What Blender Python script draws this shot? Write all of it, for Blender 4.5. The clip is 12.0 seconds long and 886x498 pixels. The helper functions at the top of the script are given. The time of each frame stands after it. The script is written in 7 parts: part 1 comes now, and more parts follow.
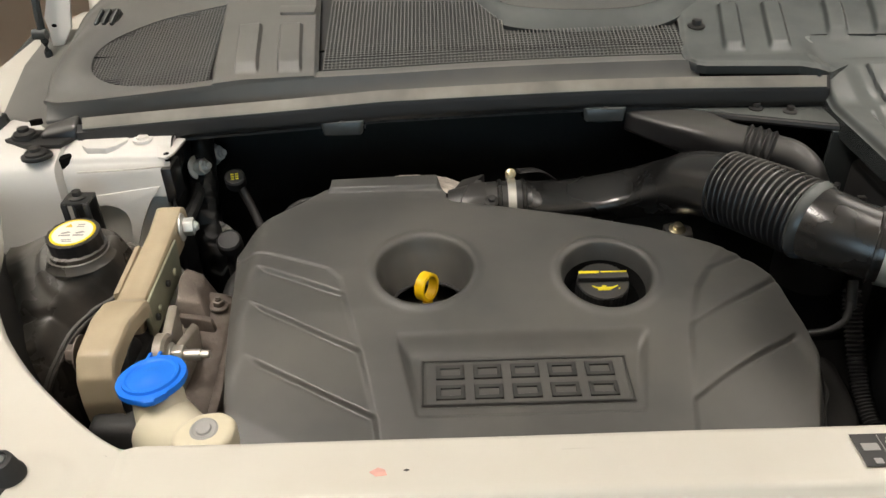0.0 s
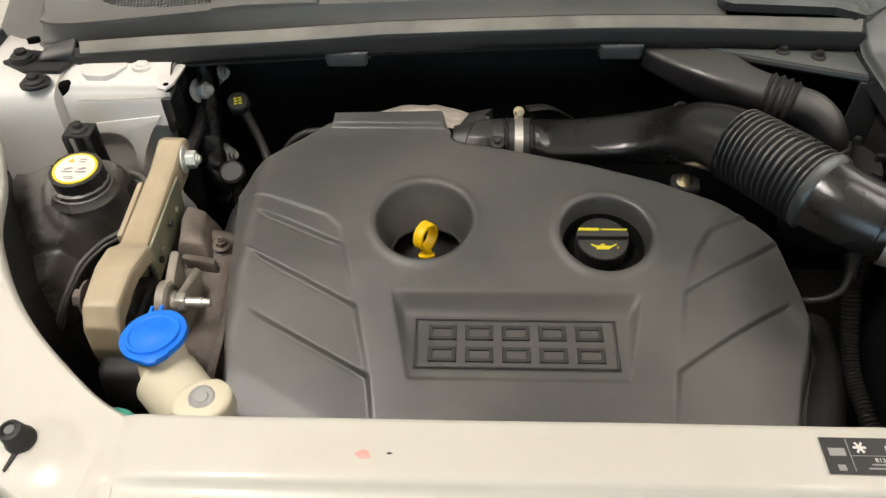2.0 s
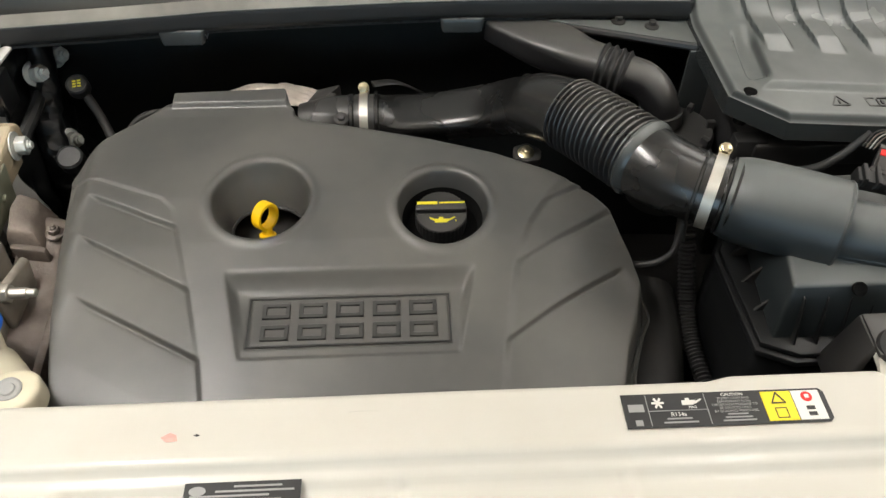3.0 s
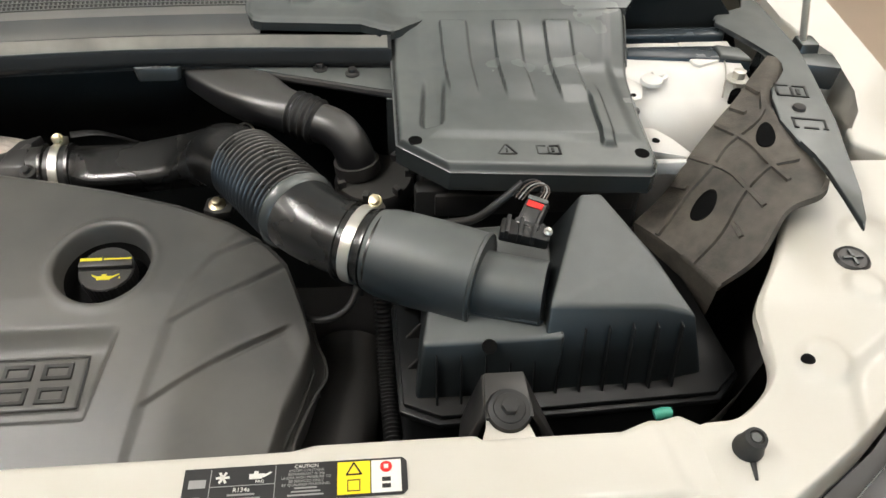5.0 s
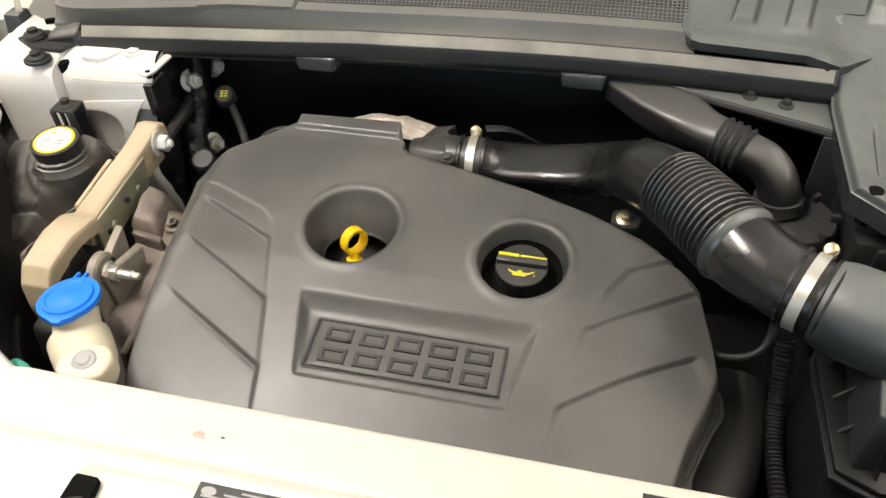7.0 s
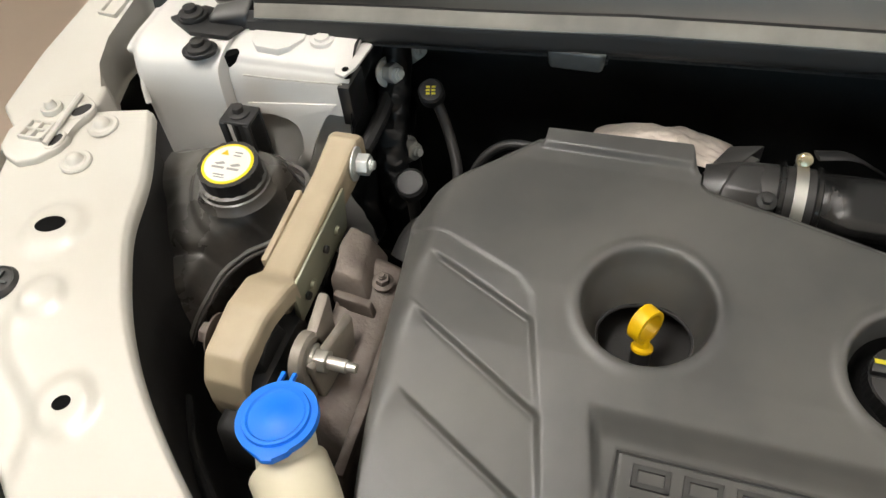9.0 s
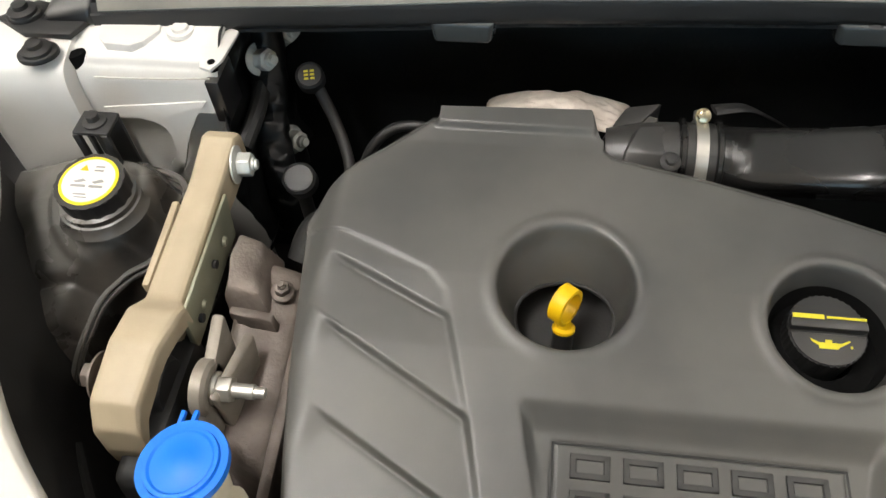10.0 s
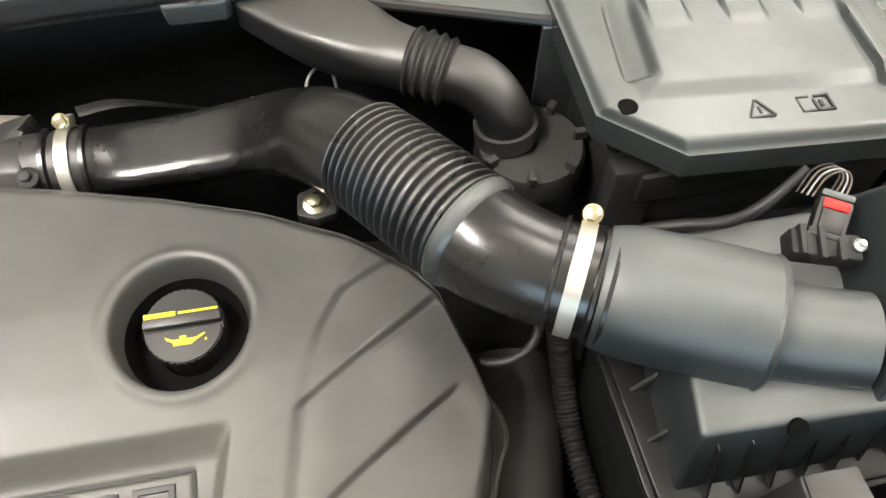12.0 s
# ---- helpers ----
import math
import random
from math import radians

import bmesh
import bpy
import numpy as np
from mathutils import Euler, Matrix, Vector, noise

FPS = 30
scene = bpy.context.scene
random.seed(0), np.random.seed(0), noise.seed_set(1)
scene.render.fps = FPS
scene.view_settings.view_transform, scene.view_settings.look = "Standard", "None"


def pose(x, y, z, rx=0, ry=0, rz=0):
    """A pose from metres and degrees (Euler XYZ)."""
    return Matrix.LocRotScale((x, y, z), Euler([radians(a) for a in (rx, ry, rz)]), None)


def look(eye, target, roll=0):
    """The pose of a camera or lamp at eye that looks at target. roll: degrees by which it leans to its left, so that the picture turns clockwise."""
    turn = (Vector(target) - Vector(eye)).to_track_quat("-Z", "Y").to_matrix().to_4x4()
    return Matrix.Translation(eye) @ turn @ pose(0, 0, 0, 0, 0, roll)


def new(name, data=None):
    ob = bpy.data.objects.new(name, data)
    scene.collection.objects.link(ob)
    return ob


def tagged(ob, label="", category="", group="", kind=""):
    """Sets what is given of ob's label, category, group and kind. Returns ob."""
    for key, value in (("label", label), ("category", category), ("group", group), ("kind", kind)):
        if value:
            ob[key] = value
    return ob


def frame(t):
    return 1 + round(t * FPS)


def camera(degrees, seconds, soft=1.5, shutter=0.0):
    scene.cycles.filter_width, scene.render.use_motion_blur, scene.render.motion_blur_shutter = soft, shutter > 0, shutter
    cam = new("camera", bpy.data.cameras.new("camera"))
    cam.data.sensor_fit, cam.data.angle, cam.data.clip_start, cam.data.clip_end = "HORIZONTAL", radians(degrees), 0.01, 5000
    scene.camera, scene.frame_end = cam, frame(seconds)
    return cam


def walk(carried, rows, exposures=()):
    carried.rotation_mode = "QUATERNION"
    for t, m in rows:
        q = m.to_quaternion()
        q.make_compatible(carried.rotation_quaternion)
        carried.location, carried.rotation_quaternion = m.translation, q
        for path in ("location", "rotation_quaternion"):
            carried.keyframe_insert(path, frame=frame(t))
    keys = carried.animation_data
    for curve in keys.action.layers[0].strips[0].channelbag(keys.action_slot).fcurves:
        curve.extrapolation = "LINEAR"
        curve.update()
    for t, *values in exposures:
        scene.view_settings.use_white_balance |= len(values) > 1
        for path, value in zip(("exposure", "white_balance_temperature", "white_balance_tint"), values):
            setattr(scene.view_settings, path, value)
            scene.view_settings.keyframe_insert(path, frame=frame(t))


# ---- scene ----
cam = camera(60.0, 12.0)
PATH = [
    (0, (-0.0146, -0.0335, 1.4130), (-0.0146, 1.3966, 0.4575), -1.70),
    (0.5, (-0.0275, -0.0026, 1.4646), (-0.0731, 1.3820, 0.4463), -1.30),
    (1, (-0.0499, 0.0241, 1.4955), (-0.1419, 1.3029, 0.3483), -1.80),
    (1.5, (-0.0344, 0.0301, 1.5024), (-0.1290, 1.2608, 0.3044), -2.00),
    (2, (0.0155, 0.0421, 1.5033), (-0.0439, 1.2522, 0.2829), -1.40),
    (2.5, (0.0843, 0.0525, 1.4998), (0.0697, 1.2504, 0.2657), -0.70),
    (3, (0.1273, 0.0378, 1.4998), (0.2004, 1.2152, 0.2477), 0.90),
    (3.5, (0.1918, 0.0249, 1.4973), (0.3363, 1.1808, 0.2313), 2.50),
    (3.7, (0.2356, 0.0258, 1.4990), (0.3853, 1.1868, 0.2382), 3.00),
    (4.1, (0.3244, 0.0307, 1.5000), (0.4815, 1.2102, 0.2572), 3.31),
    (4.5, (0.4038, 0.0404, 1.4977), (0.5581, 1.2466, 0.2804), 2.70),
    (4.9, (0.4565, 0.0522, 1.4945), (0.5914, 1.2812, 0.2979), 1.84),
    (5.3, (0.4653, 0.0636, 1.4930), (0.5573, 1.2995, 0.3001), 1.40),
    (5.5, (0.4558, 0.0688, 1.4930), (0.5194, 1.3020, 0.2958), 1.40),
    (6, (0.3913, 0.0808, 1.4904), (0.3251, 1.3038, 0.2821), 0.80),
    (6.5, (0.3053, 0.0748, 1.5067), (0.1101, 1.2814, 0.2967), -0.50),
    (7, (0.2279, 0.0593, 1.5093), (-0.0800, 1.2547, 0.3113), -2.30),
    (7.45, (0.1733, 0.0761, 1.5057), (-0.2249, 1.2501, 0.3086), -3.86),
    (7.9, (0.1332, 0.1349, 1.4924), (-0.3264, 1.2706, 0.2781), -5.23),
    (8.35, (0.0839, 0.2069, 1.4727), (-0.3983, 1.2956, 0.2260), -6.32),
    (8.8, (0.0017, 0.2632, 1.4500), (-0.4541, 1.3046, 0.1582), -7.00),
    (9, (-0.0456, 0.2804, 1.4396), (-0.4773, 1.3020, 0.1256), -7.20),
    (9.5, (-0.1032, 0.3113, 1.4207), (-0.4162, 1.3235, 0.0654), -6.60),
    (10, (-0.0645, 0.3268, 1.4207), (-0.2606, 1.3347, 0.0413), -4.50),
    (10.5, (0.0086, 0.3371, 1.4181), (-0.0937, 1.3416, 0.0267), -2.00),
    (11, (0.1075, 0.3466, 1.4233), (0.0765, 1.3339, 0.0155), -1.10),
    (11.5, (0.2038, 0.3578, 1.4121), (0.2847, 1.3321, -0.0034), 0.40),
    (12, (0.2941, 0.3578, 1.4061), (0.4919, 1.2986, -0.0198), 1.50),
]
EXPOSURE = [(0.0, -0.2, 6900, 12), (0.5, -0.05, 7000, 12), (1.0, 0.05, 7200, 14), (1.5, -0.12, 6900, 12), (2.5, -0.15, 6700, 11), (3.0, 0.0, 6600, 10), (3.5, 0.05, 6600, 10), (5.5, 0.1, 6500, 10), (6.5, 0.45, 6600, 11), (7.0, 0.4, 6900, 12), (9.0, -0.12, 6600, 11), (9.5, -0.1, 6500, 10), (10.5, 0.42, 6700, 11), (11.0, 0.72, 7050, 11), (11.5, 0.77, 6880, 11), (12.0, 0.95, 6700, 10)]
walk(cam, [(t, look(eye, target, roll)) for t, eye, target, roll in PATH], EXPOSURE)

# no lamp is in view; the last is added to brighten the rear right
LAMPS = [(-0.85, 0.30, 0.15, 1.3, 96.0), (1.30, 0.40, 0.15, 1.3, 24.0), (-2.6, 0.7, 0.15, 1.6, 45.0), (3.0, 0.7, 0.15, 1.6, 45.0), (2.3, 2.7, 1.8, 1.8, 4.6)]  # x, y, width, length, strength
BARZ = 1.145  # height of the cowl's front edge

# ---------- world and light ----------
world = bpy.data.worlds.new("world")
scene.world = world
world.use_nodes = True
world.node_tree.nodes["Background"].inputs[0].default_value = (0.55, 0.80, 1.0, 1)
world.node_tree.nodes["Background"].inputs[1].default_value = 3.5


# ---------- materials ----------
def mat(name, color, rough=0.5, metal=0.0, var=0.15, scale=30.0, bump=0.1, bscale=400.0, coat=0.0, dirt=None, dirt_amount=0.0, dirt_scale=9.0, rvar=0.1, spec=0.5, dust_sheen=0.0, dust_sheen_color=(0.27, 0.265, 0.245)):
    m = bpy.data.materials.new(name)
    m.use_nodes = True
    nt = m.node_tree
    n, l = nt.nodes, nt.links
    b = n["Principled BSDF"]
    co = n.new("ShaderNodeTexCoord")
    big = n.new("ShaderNodeTexNoise")
    big.inputs["Scale"].default_value, big.inputs["Detail"].default_value = scale, 5
    fine = n.new("ShaderNodeTexNoise")
    fine.inputs["Scale"].default_value, fine.inputs["Detail"].default_value = bscale, 3
    for t in (big, fine):
        l.new(co.outputs["Object"], t.inputs["Vector"])
    ramp = n.new("ShaderNodeValToRGB")
    c = Vector(color)
    ramp.color_ramp.elements[0].position, ramp.color_ramp.elements[1].position = 0.3, 0.72
    ramp.color_ramp.elements[0].color = (*(c * (1 - var)), 1)
    ramp.color_ramp.elements[1].color = (*[min(1, v * (1 + var)) for v in c], 1)
    l.new(big.outputs["Fac"], ramp.inputs["Fac"])
    out = ramp.outputs["Color"]
    if dirt is not None:
        dn = n.new("ShaderNodeTexNoise")
        dn.inputs["Scale"].default_value, dn.inputs["Detail"].default_value, dn.inputs["Roughness"].default_value = dirt_scale, 4, 0.55
        l.new(co.outputs["Object"], dn.inputs["Vector"])
        dr = n.new("ShaderNodeValToRGB")
        dr.color_ramp.elements[0].position, dr.color_ramp.elements[1].position = 0.40, 0.80
        dr.color_ramp.elements[0].color, dr.color_ramp.elements[1].color = (0, 0, 0, 1), (dirt_amount,) * 3 + (1,)
        l.new(dn.outputs["Fac"], dr.inputs["Fac"])
        mx = n.new("ShaderNodeMix")
        mx.data_type = "RGBA"
        l.new(dr.outputs["Color"], mx.inputs[0])
        l.new(out, mx.inputs[6])
        mx.inputs[7].default_value = (*dirt, 1)
        out = mx.outputs[2]
    if dust_sheen:
        # dust on faces that look up; on some plastics it also paints reflected light
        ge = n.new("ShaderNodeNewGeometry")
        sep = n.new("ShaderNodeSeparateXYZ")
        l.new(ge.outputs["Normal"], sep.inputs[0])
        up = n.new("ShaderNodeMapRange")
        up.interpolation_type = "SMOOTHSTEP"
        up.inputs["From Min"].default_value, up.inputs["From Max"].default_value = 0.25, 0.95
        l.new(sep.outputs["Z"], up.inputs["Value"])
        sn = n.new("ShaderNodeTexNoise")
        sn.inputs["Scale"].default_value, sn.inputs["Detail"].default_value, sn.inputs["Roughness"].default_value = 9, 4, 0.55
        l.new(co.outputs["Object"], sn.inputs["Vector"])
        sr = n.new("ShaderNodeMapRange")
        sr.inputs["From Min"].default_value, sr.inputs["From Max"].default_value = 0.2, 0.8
        sr.inputs["To Min"].default_value, sr.inputs["To Max"].default_value = 0.55 * dust_sheen, 1.25 * dust_sheen
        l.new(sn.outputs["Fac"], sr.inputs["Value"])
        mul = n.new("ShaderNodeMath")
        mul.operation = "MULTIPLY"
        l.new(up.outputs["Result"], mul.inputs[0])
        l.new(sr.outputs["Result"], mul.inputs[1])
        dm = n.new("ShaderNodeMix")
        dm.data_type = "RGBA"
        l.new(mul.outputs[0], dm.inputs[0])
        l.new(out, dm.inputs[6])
        dm.inputs[7].default_value = (*dust_sheen_color, 1)
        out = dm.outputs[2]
    l.new(out, b.inputs["Base Color"])
    rr = n.new("ShaderNodeMapRange")
    rr.inputs["To Min"].default_value, rr.inputs["To Max"].default_value = max(0.02, rough - rvar), min(1, rough + rvar)
    rr.inputs["From Min"].default_value, rr.inputs["From Max"].default_value = 0.2, 0.8
    l.new(big.outputs["Fac"], rr.inputs["Value"])
    l.new(rr.outputs["Result"], b.inputs["Roughness"])
    b.inputs["Metallic"].default_value = metal
    b.inputs["Specular IOR Level"].default_value = spec
    b.inputs["Coat Weight"].default_value = coat
    b.inputs["Coat Roughness"].default_value = 0.06
    if bump:
        bp = n.new("ShaderNodeBump")
        bp.inputs["Strength"].default_value, bp.inputs["Distance"].default_value = bump, 0.001
        l.new(fine.outputs["Fac"], bp.inputs["Height"])
        l.new(bp.outputs["Normal"], b.inputs["Normal"])
    return m


def glow(name, color, strength):
    m = bpy.data.materials.new(name)
    m.use_nodes = True
    b = m.node_tree.nodes["Principled BSDF"]
    b.inputs["Emission Color"].default_value = (*color, 1)
    b.inputs["Emission Strength"].default_value = strength
    return m


PAINT = mat("white_paint", (0.545, 0.525, 0.47), 0.36, var=0.035, scale=6, bump=0.03, bscale=700, coat=0.2, dirt=(0.42, 0.36, 0.27), dirt_amount=0.14, dirt_scale=16)
PAINT_IN = mat("white_primer", (0.66, 0.645, 0.61), 0.42, var=0.08, scale=14, bump=0.05, bscale=600, coat=0.15, dirt=(0.40, 0.355, 0.335), dirt_amount=0.35, dirt_scale=7)
COVER = mat("cover_plastic", (0.046, 0.046, 0.045), 0.40, dust_sheen=0.11, var=0.15, scale=6, bump=0.14, bscale=1400, dirt=(0.14, 0.13, 0.11), dirt_amount=0.45, dirt_scale=6)
BLACK = mat("black_plastic", (0.014, 0.014, 0.015), 0.38, dust_sheen=0.10, var=0.2, scale=14, bump=0.08, bscale=800, dirt=(0.07, 0.062, 0.052), dirt_amount=0.3, dirt_scale=10)
TUBE = mat("gloss_black_plastic", (0.008, 0.008, 0.008), 0.26, dust_sheen=0.02, var=0.2, scale=12, bump=0.03, bscale=900, spec=0.8, rvar=0.05)
# pale grey paints the gloss sheen on the seal's sloping top
STRIP = mat("sheen_strip_rubber", (0.24, 0.225, 0.195), 0.42, var=0.2, scale=25, bump=0.1, bscale=700, dirt=(0.08, 0.075, 0.07), dirt_amount=0.6, dirt_scale=6)
RUBBER = mat("rubber", (0.014, 0.014, 0.014), 0.55, var=0.2, scale=20, bump=0.15, bscale=600)
# both greys: pale tops paint reflected light over a dark base, with some dust
GREY = mat("grey_plastic", (0.030, 0.034, 0.035), 0.25, dust_sheen=0.44, dust_sheen_color=(0.26, 0.275, 0.265), var=0.15, scale=8, bump=0.1, bscale=1200, rvar=0.05)
SATIN = mat("satin_grey_plastic", (0.015, 0.019, 0.021), 0.42, dust_sheen=0.40, dust_sheen_color=(0.26, 0.275, 0.265), var=0.15, scale=8, bump=0.12, bscale=1200, rvar=0.06)
NERO = mat("clean_black_plastic", (0.007, 0.0075, 0.008), 0.36, spec=0.3, var=0.2, scale=14, bump=0.06, bscale=800)
COWL = mat("cowl_plastic", (0.075, 0.076, 0.074), 0.46, dust_sheen=0.35, var=0.12, scale=8, bump=0.12, bscale=1200, dirt=(0.16, 0.15, 0.13), dirt_amount=0.4, dirt_scale=7)
TANK = mat("tank_plastic", (0.034, 0.032, 0.030), 0.30, dust_sheen=0.40, var=0.3, scale=18, bump=0.15, bscale=420, dirt=(0.15, 0.13, 0.11), dirt_amount=0.7, dirt_scale=14)
FIBRE = mat("fibre_plastic", (0.066, 0.058, 0.048), 0.62, var=0.4, scale=70, bump=0.5, bscale=420, dirt=(0.17, 0.15, 0.125), dirt_amount=0.6, dirt_scale=18)
# pale up-facing tone paints the glint along each bellows crest
BELLOW = mat("bellows_rubber_lit_crests", (0.012, 0.012, 0.013), 0.32, dust_sheen=0.42, var=0.2, scale=12, bump=0.05, bscale=900, spec=0.7)
BOLTM = mat("bright_zinc_bolt", (0.66, 0.68, 0.65), 0.36, metal=0.35, var=0.15, scale=60, bump=0.1, bscale=500, dirt=(0.3, 0.27, 0.2), dirt_amount=0.4, dirt_scale=40)
CROSS = mat("blue_black_paint", (0.022, 0.034, 0.045), 0.28, dust_sheen=0.10, var=0.15, scale=12, bump=0.03, bscale=700)
DUSTY = mat("dusty_black_plastic", (0.010, 0.010, 0.011), 0.34, dust_sheen=0.26, var=0.2, scale=12, bump=0.05, bscale=900, spec=0.6)
# near-black with almost no gloss, painted as the shade inside holes and gaps
VOID_BLACK = mat("foam", (0.006, 0.006, 0.006), 0.95, spec=0.05, var=0.3, scale=30, bump=0.3, bscale=300)
DARK = mat("dark_metal", (0.02, 0.019, 0.018), 0.6, var=0.3, scale=20, bump=0.2, bscale=300)
TAN = mat("tan_coated_metal", (0.44, 0.365, 0.25), 0.5, var=0.08, scale=16, bump=0.08, bscale=700, dirt=(0.24, 0.19, 0.13), dirt_amount=0.45, dirt_scale=14)
ZINC = mat("zinc_plate", (0.36, 0.37, 0.27), 0.42, metal=0.55, var=0.1, scale=20, bump=0.08, bscale=600, dirt=(0.2, 0.18, 0.12), dirt_amount=0.4)
STEEL = mat("steel", (0.66, 0.65, 0.60), 0.40, metal=0.85, var=0.12, scale=40, bump=0.08, bscale=500, dirt=(0.35, 0.3, 0.22), dirt_amount=0.4)
BRASS = mat("yellow_zinc", (0.62, 0.55, 0.38), 0.3, metal=1.0, var=0.12, scale=40, bump=0.08, bscale=500)
CAST = mat("cast_aluminium", (0.17, 0.142, 0.122), 0.55, metal=0.3, var=0.35, scale=30, bump=0.6, bscale=260, dirt=(0.06, 0.042, 0.034), dirt_amount=0.95, dirt_scale=22)
LUGM = mat("lug_metal", (0.29, 0.26, 0.22), 0.5, metal=0.3, var=0.2, scale=30, bump=0.3, bscale=350, dirt=(0.12, 0.10, 0.08), dirt_amount=0.6, dirt_scale=24)
BULK = mat("bulkhead_foam", (0.010, 0.012, 0.0125), 0.85, spec=0.2, var=0.3, scale=12, bump=0.3, bscale=200)
FOIL = mat("heat_shield_foil", (0.72, 0.65, 0.58), 0.55, metal=0.4, var=0.2, scale=40, bump=0.5, bscale=120, dirt=(0.25, 0.18, 0.13), dirt_amount=0.5, dirt_scale=25)
BLUE = mat("blue_plastic", (0.001, 0.17, 0.78), 0.5, var=0.05, scale=20, bump=0.05, bscale=600)
NECK = mat("milky_plastic", (0.62, 0.57, 0.43), 0.45, var=0.06, scale=15, bump=0.08, bscale=500, dirt=(0.4, 0.33, 0.22), dirt_amount=0.35, dirt_scale=15)
YELLOW = mat("yellow_plastic", (0.80, 0.50, 0.006), 0.4, var=0.05, scale=30, bump=0.05)
YPRINT = mat("yellow_print", (0.62, 0.55, 0.02), 0.5, var=0.05, scale=30, bump=0)
YLABEL = mat("yellow_label", (0.85, 0.66, 0.02), 0.4, var=0.03, scale=30, bump=0)
WPRINT = mat("white_print", (0.72, 0.71, 0.66), 0.45, var=0.05, scale=30, bump=0)
GPRINT = mat("grey_print", (0.30, 0.30, 0.29), 0.5, var=0.05, scale=30, bump=0)
KPRINT = mat("black_print", (0.02, 0.02, 0.02), 0.4, var=0.1, scale=30, bump=0)
RED = mat("red_plastic", (0.75, 0.02, 0.015), 0.4, var=0.05, scale=30, bump=0)
GREEN = mat("green_plastic", (0.05, 0.30, 0.22), 0.4, var=0.1, scale=30, bump=0)
SCUFF = mat("scuff_mark", (0.42, 0.40, 0.35), 0.6, var=0.15, scale=120, bump=0)
PINK = mat("pink_mark", (0.62, 0.33, 0.28), 0.6, var=0.15, scale=120, bump=0)
CEILM = mat("ceiling_paint", (0.82, 0.81, 0.78), 0.8, var=0.03, scale=1.5, bump=0.1, bscale=80)
FLOORM = mat("garage_floor", (0.60, 0.475, 0.365), 0.45, var=0.06, scale=1.5, bump=0.1, bscale=60, dirt=(0.42, 0.33, 0.25), dirt_amount=0.4, dirt_scale=1.2)
WALLM = mat("garage_wall", (0.50, 0.49, 0.47), 0.8, var=0.04, scale=1.5, bump=0.1, bscale=80)
GLASS = mat("windscreen_glass", (0.03, 0.045, 0.05), 0.06, var=0.05, scale=2, bump=0, coat=0.5)


# ---------- building helpers ----------
def thing(name, at, label, category, group="", kind=""):
    e = new(name)
    e.empty_display_size = 0.02
    e.location = at
    return tagged(e, label, category, group, kind)


def link(name, me, material, parent, label):
    me.materials.append(material)
    ob = new(name, me)
    if parent is not None:
        ob.parent = parent
        if parent.type == "EMPTY":
            ob.matrix_parent_inverse = Matrix.Translation(-parent.location)
    if label:
        ob["label"] = label
    return ob


def part(name, bm, material, parent=None, label="", sharp=35):
    me = bpy.data.meshes.new(name)
    bmesh.ops.recalc_face_normals(bm, faces=bm.faces)
    bm.to_mesh(me)
    bm.free()
    for p in me.polygons:
        p.use_smooth = True
    me.set_sharp_from_angle(angle=radians(sharp))
    return link(name, me, material, parent, label)


def solid(name, bm, material, label, category, group="", kind="", sharp=35):
    """A thing of one mesh, with its origin at its base."""
    lo = [min(v.co[i] for v in bm.verts) for i in range(3)]
    hi = [max(v.co[i] for v in bm.verts) for i in range(3)]
    at = Vector(((lo[0] + hi[0]) / 2, (lo[1] + hi[1]) / 2, lo[2]))
    bmesh.ops.translate(bm, verts=bm.verts, vec=-at)
    ob = part(name, bm, material, None, "", sharp)
    ob.location = at
    return tagged(ob, label, category, group, kind)


def join(*bms):
    out = bms[0]
    for b in bms[1:]:
        me = bpy.data.meshes.new("t")
        b.to_mesh(me)
        out.from_mesh(me)
        bpy.data.meshes.remove(me)
        b.free()
    return out


def moved(bm, m):
    bmesh.ops.transform(bm, matrix=m, verts=bm.verts)
    return bm


def box(x0, x1, y0, y1, z0, z1, bev=0.002, seg=2):
    bm = bmesh.new()
    bmesh.ops.create_cube(bm, size=1)
    for v in bm.verts:
        v.co = ((x0 + x1) / 2 + v.co.x * (x1 - x0), (y0 + y1) / 2 + v.co.y * (y1 - y0), (z0 + z1) / 2 + v.co.z * (z1 - z0))
    if bev:
        bmesh.ops.bevel(bm, geom=bm.edges[:], offset=bev, segments=seg, affect="EDGES", profile=0.5)
    return bm


def prism(outline, z0, z1, bev=0.002, seg=2, m=None):
    """An outline in x, y raised from z0 to z1. z1 may be a function of x, y."""
    bm = bmesh.new()
    top = z1 if callable(z1) else (lambda x, y: z1)
    low = z0 if callable(z0) else (lambda x, y: z0)
    a = [bm.verts.new((x, y, low(x, y))) for x, y in outline]
    b = [bm.verts.new((x, y, top(x, y))) for x, y in outline]
    n = len(outline)
    bm.faces.new(a[::-1])
    bm.faces.new(b)
    for i in range(n):
        bm.faces.new((a[i], a[(i + 1) % n], b[(i + 1) % n], b[i]))
    if bev:
        bmesh.ops.bevel(bm, geom=bm.edges[:], offset=bev, segments=seg, affect="EDGES", profile=0.5, clamp_overlap=True)
    bmesh.ops.triangulate(bm, faces=[f for f in bm.faces if len(f.verts) > 4])
    return moved(bm, m) if m else bm


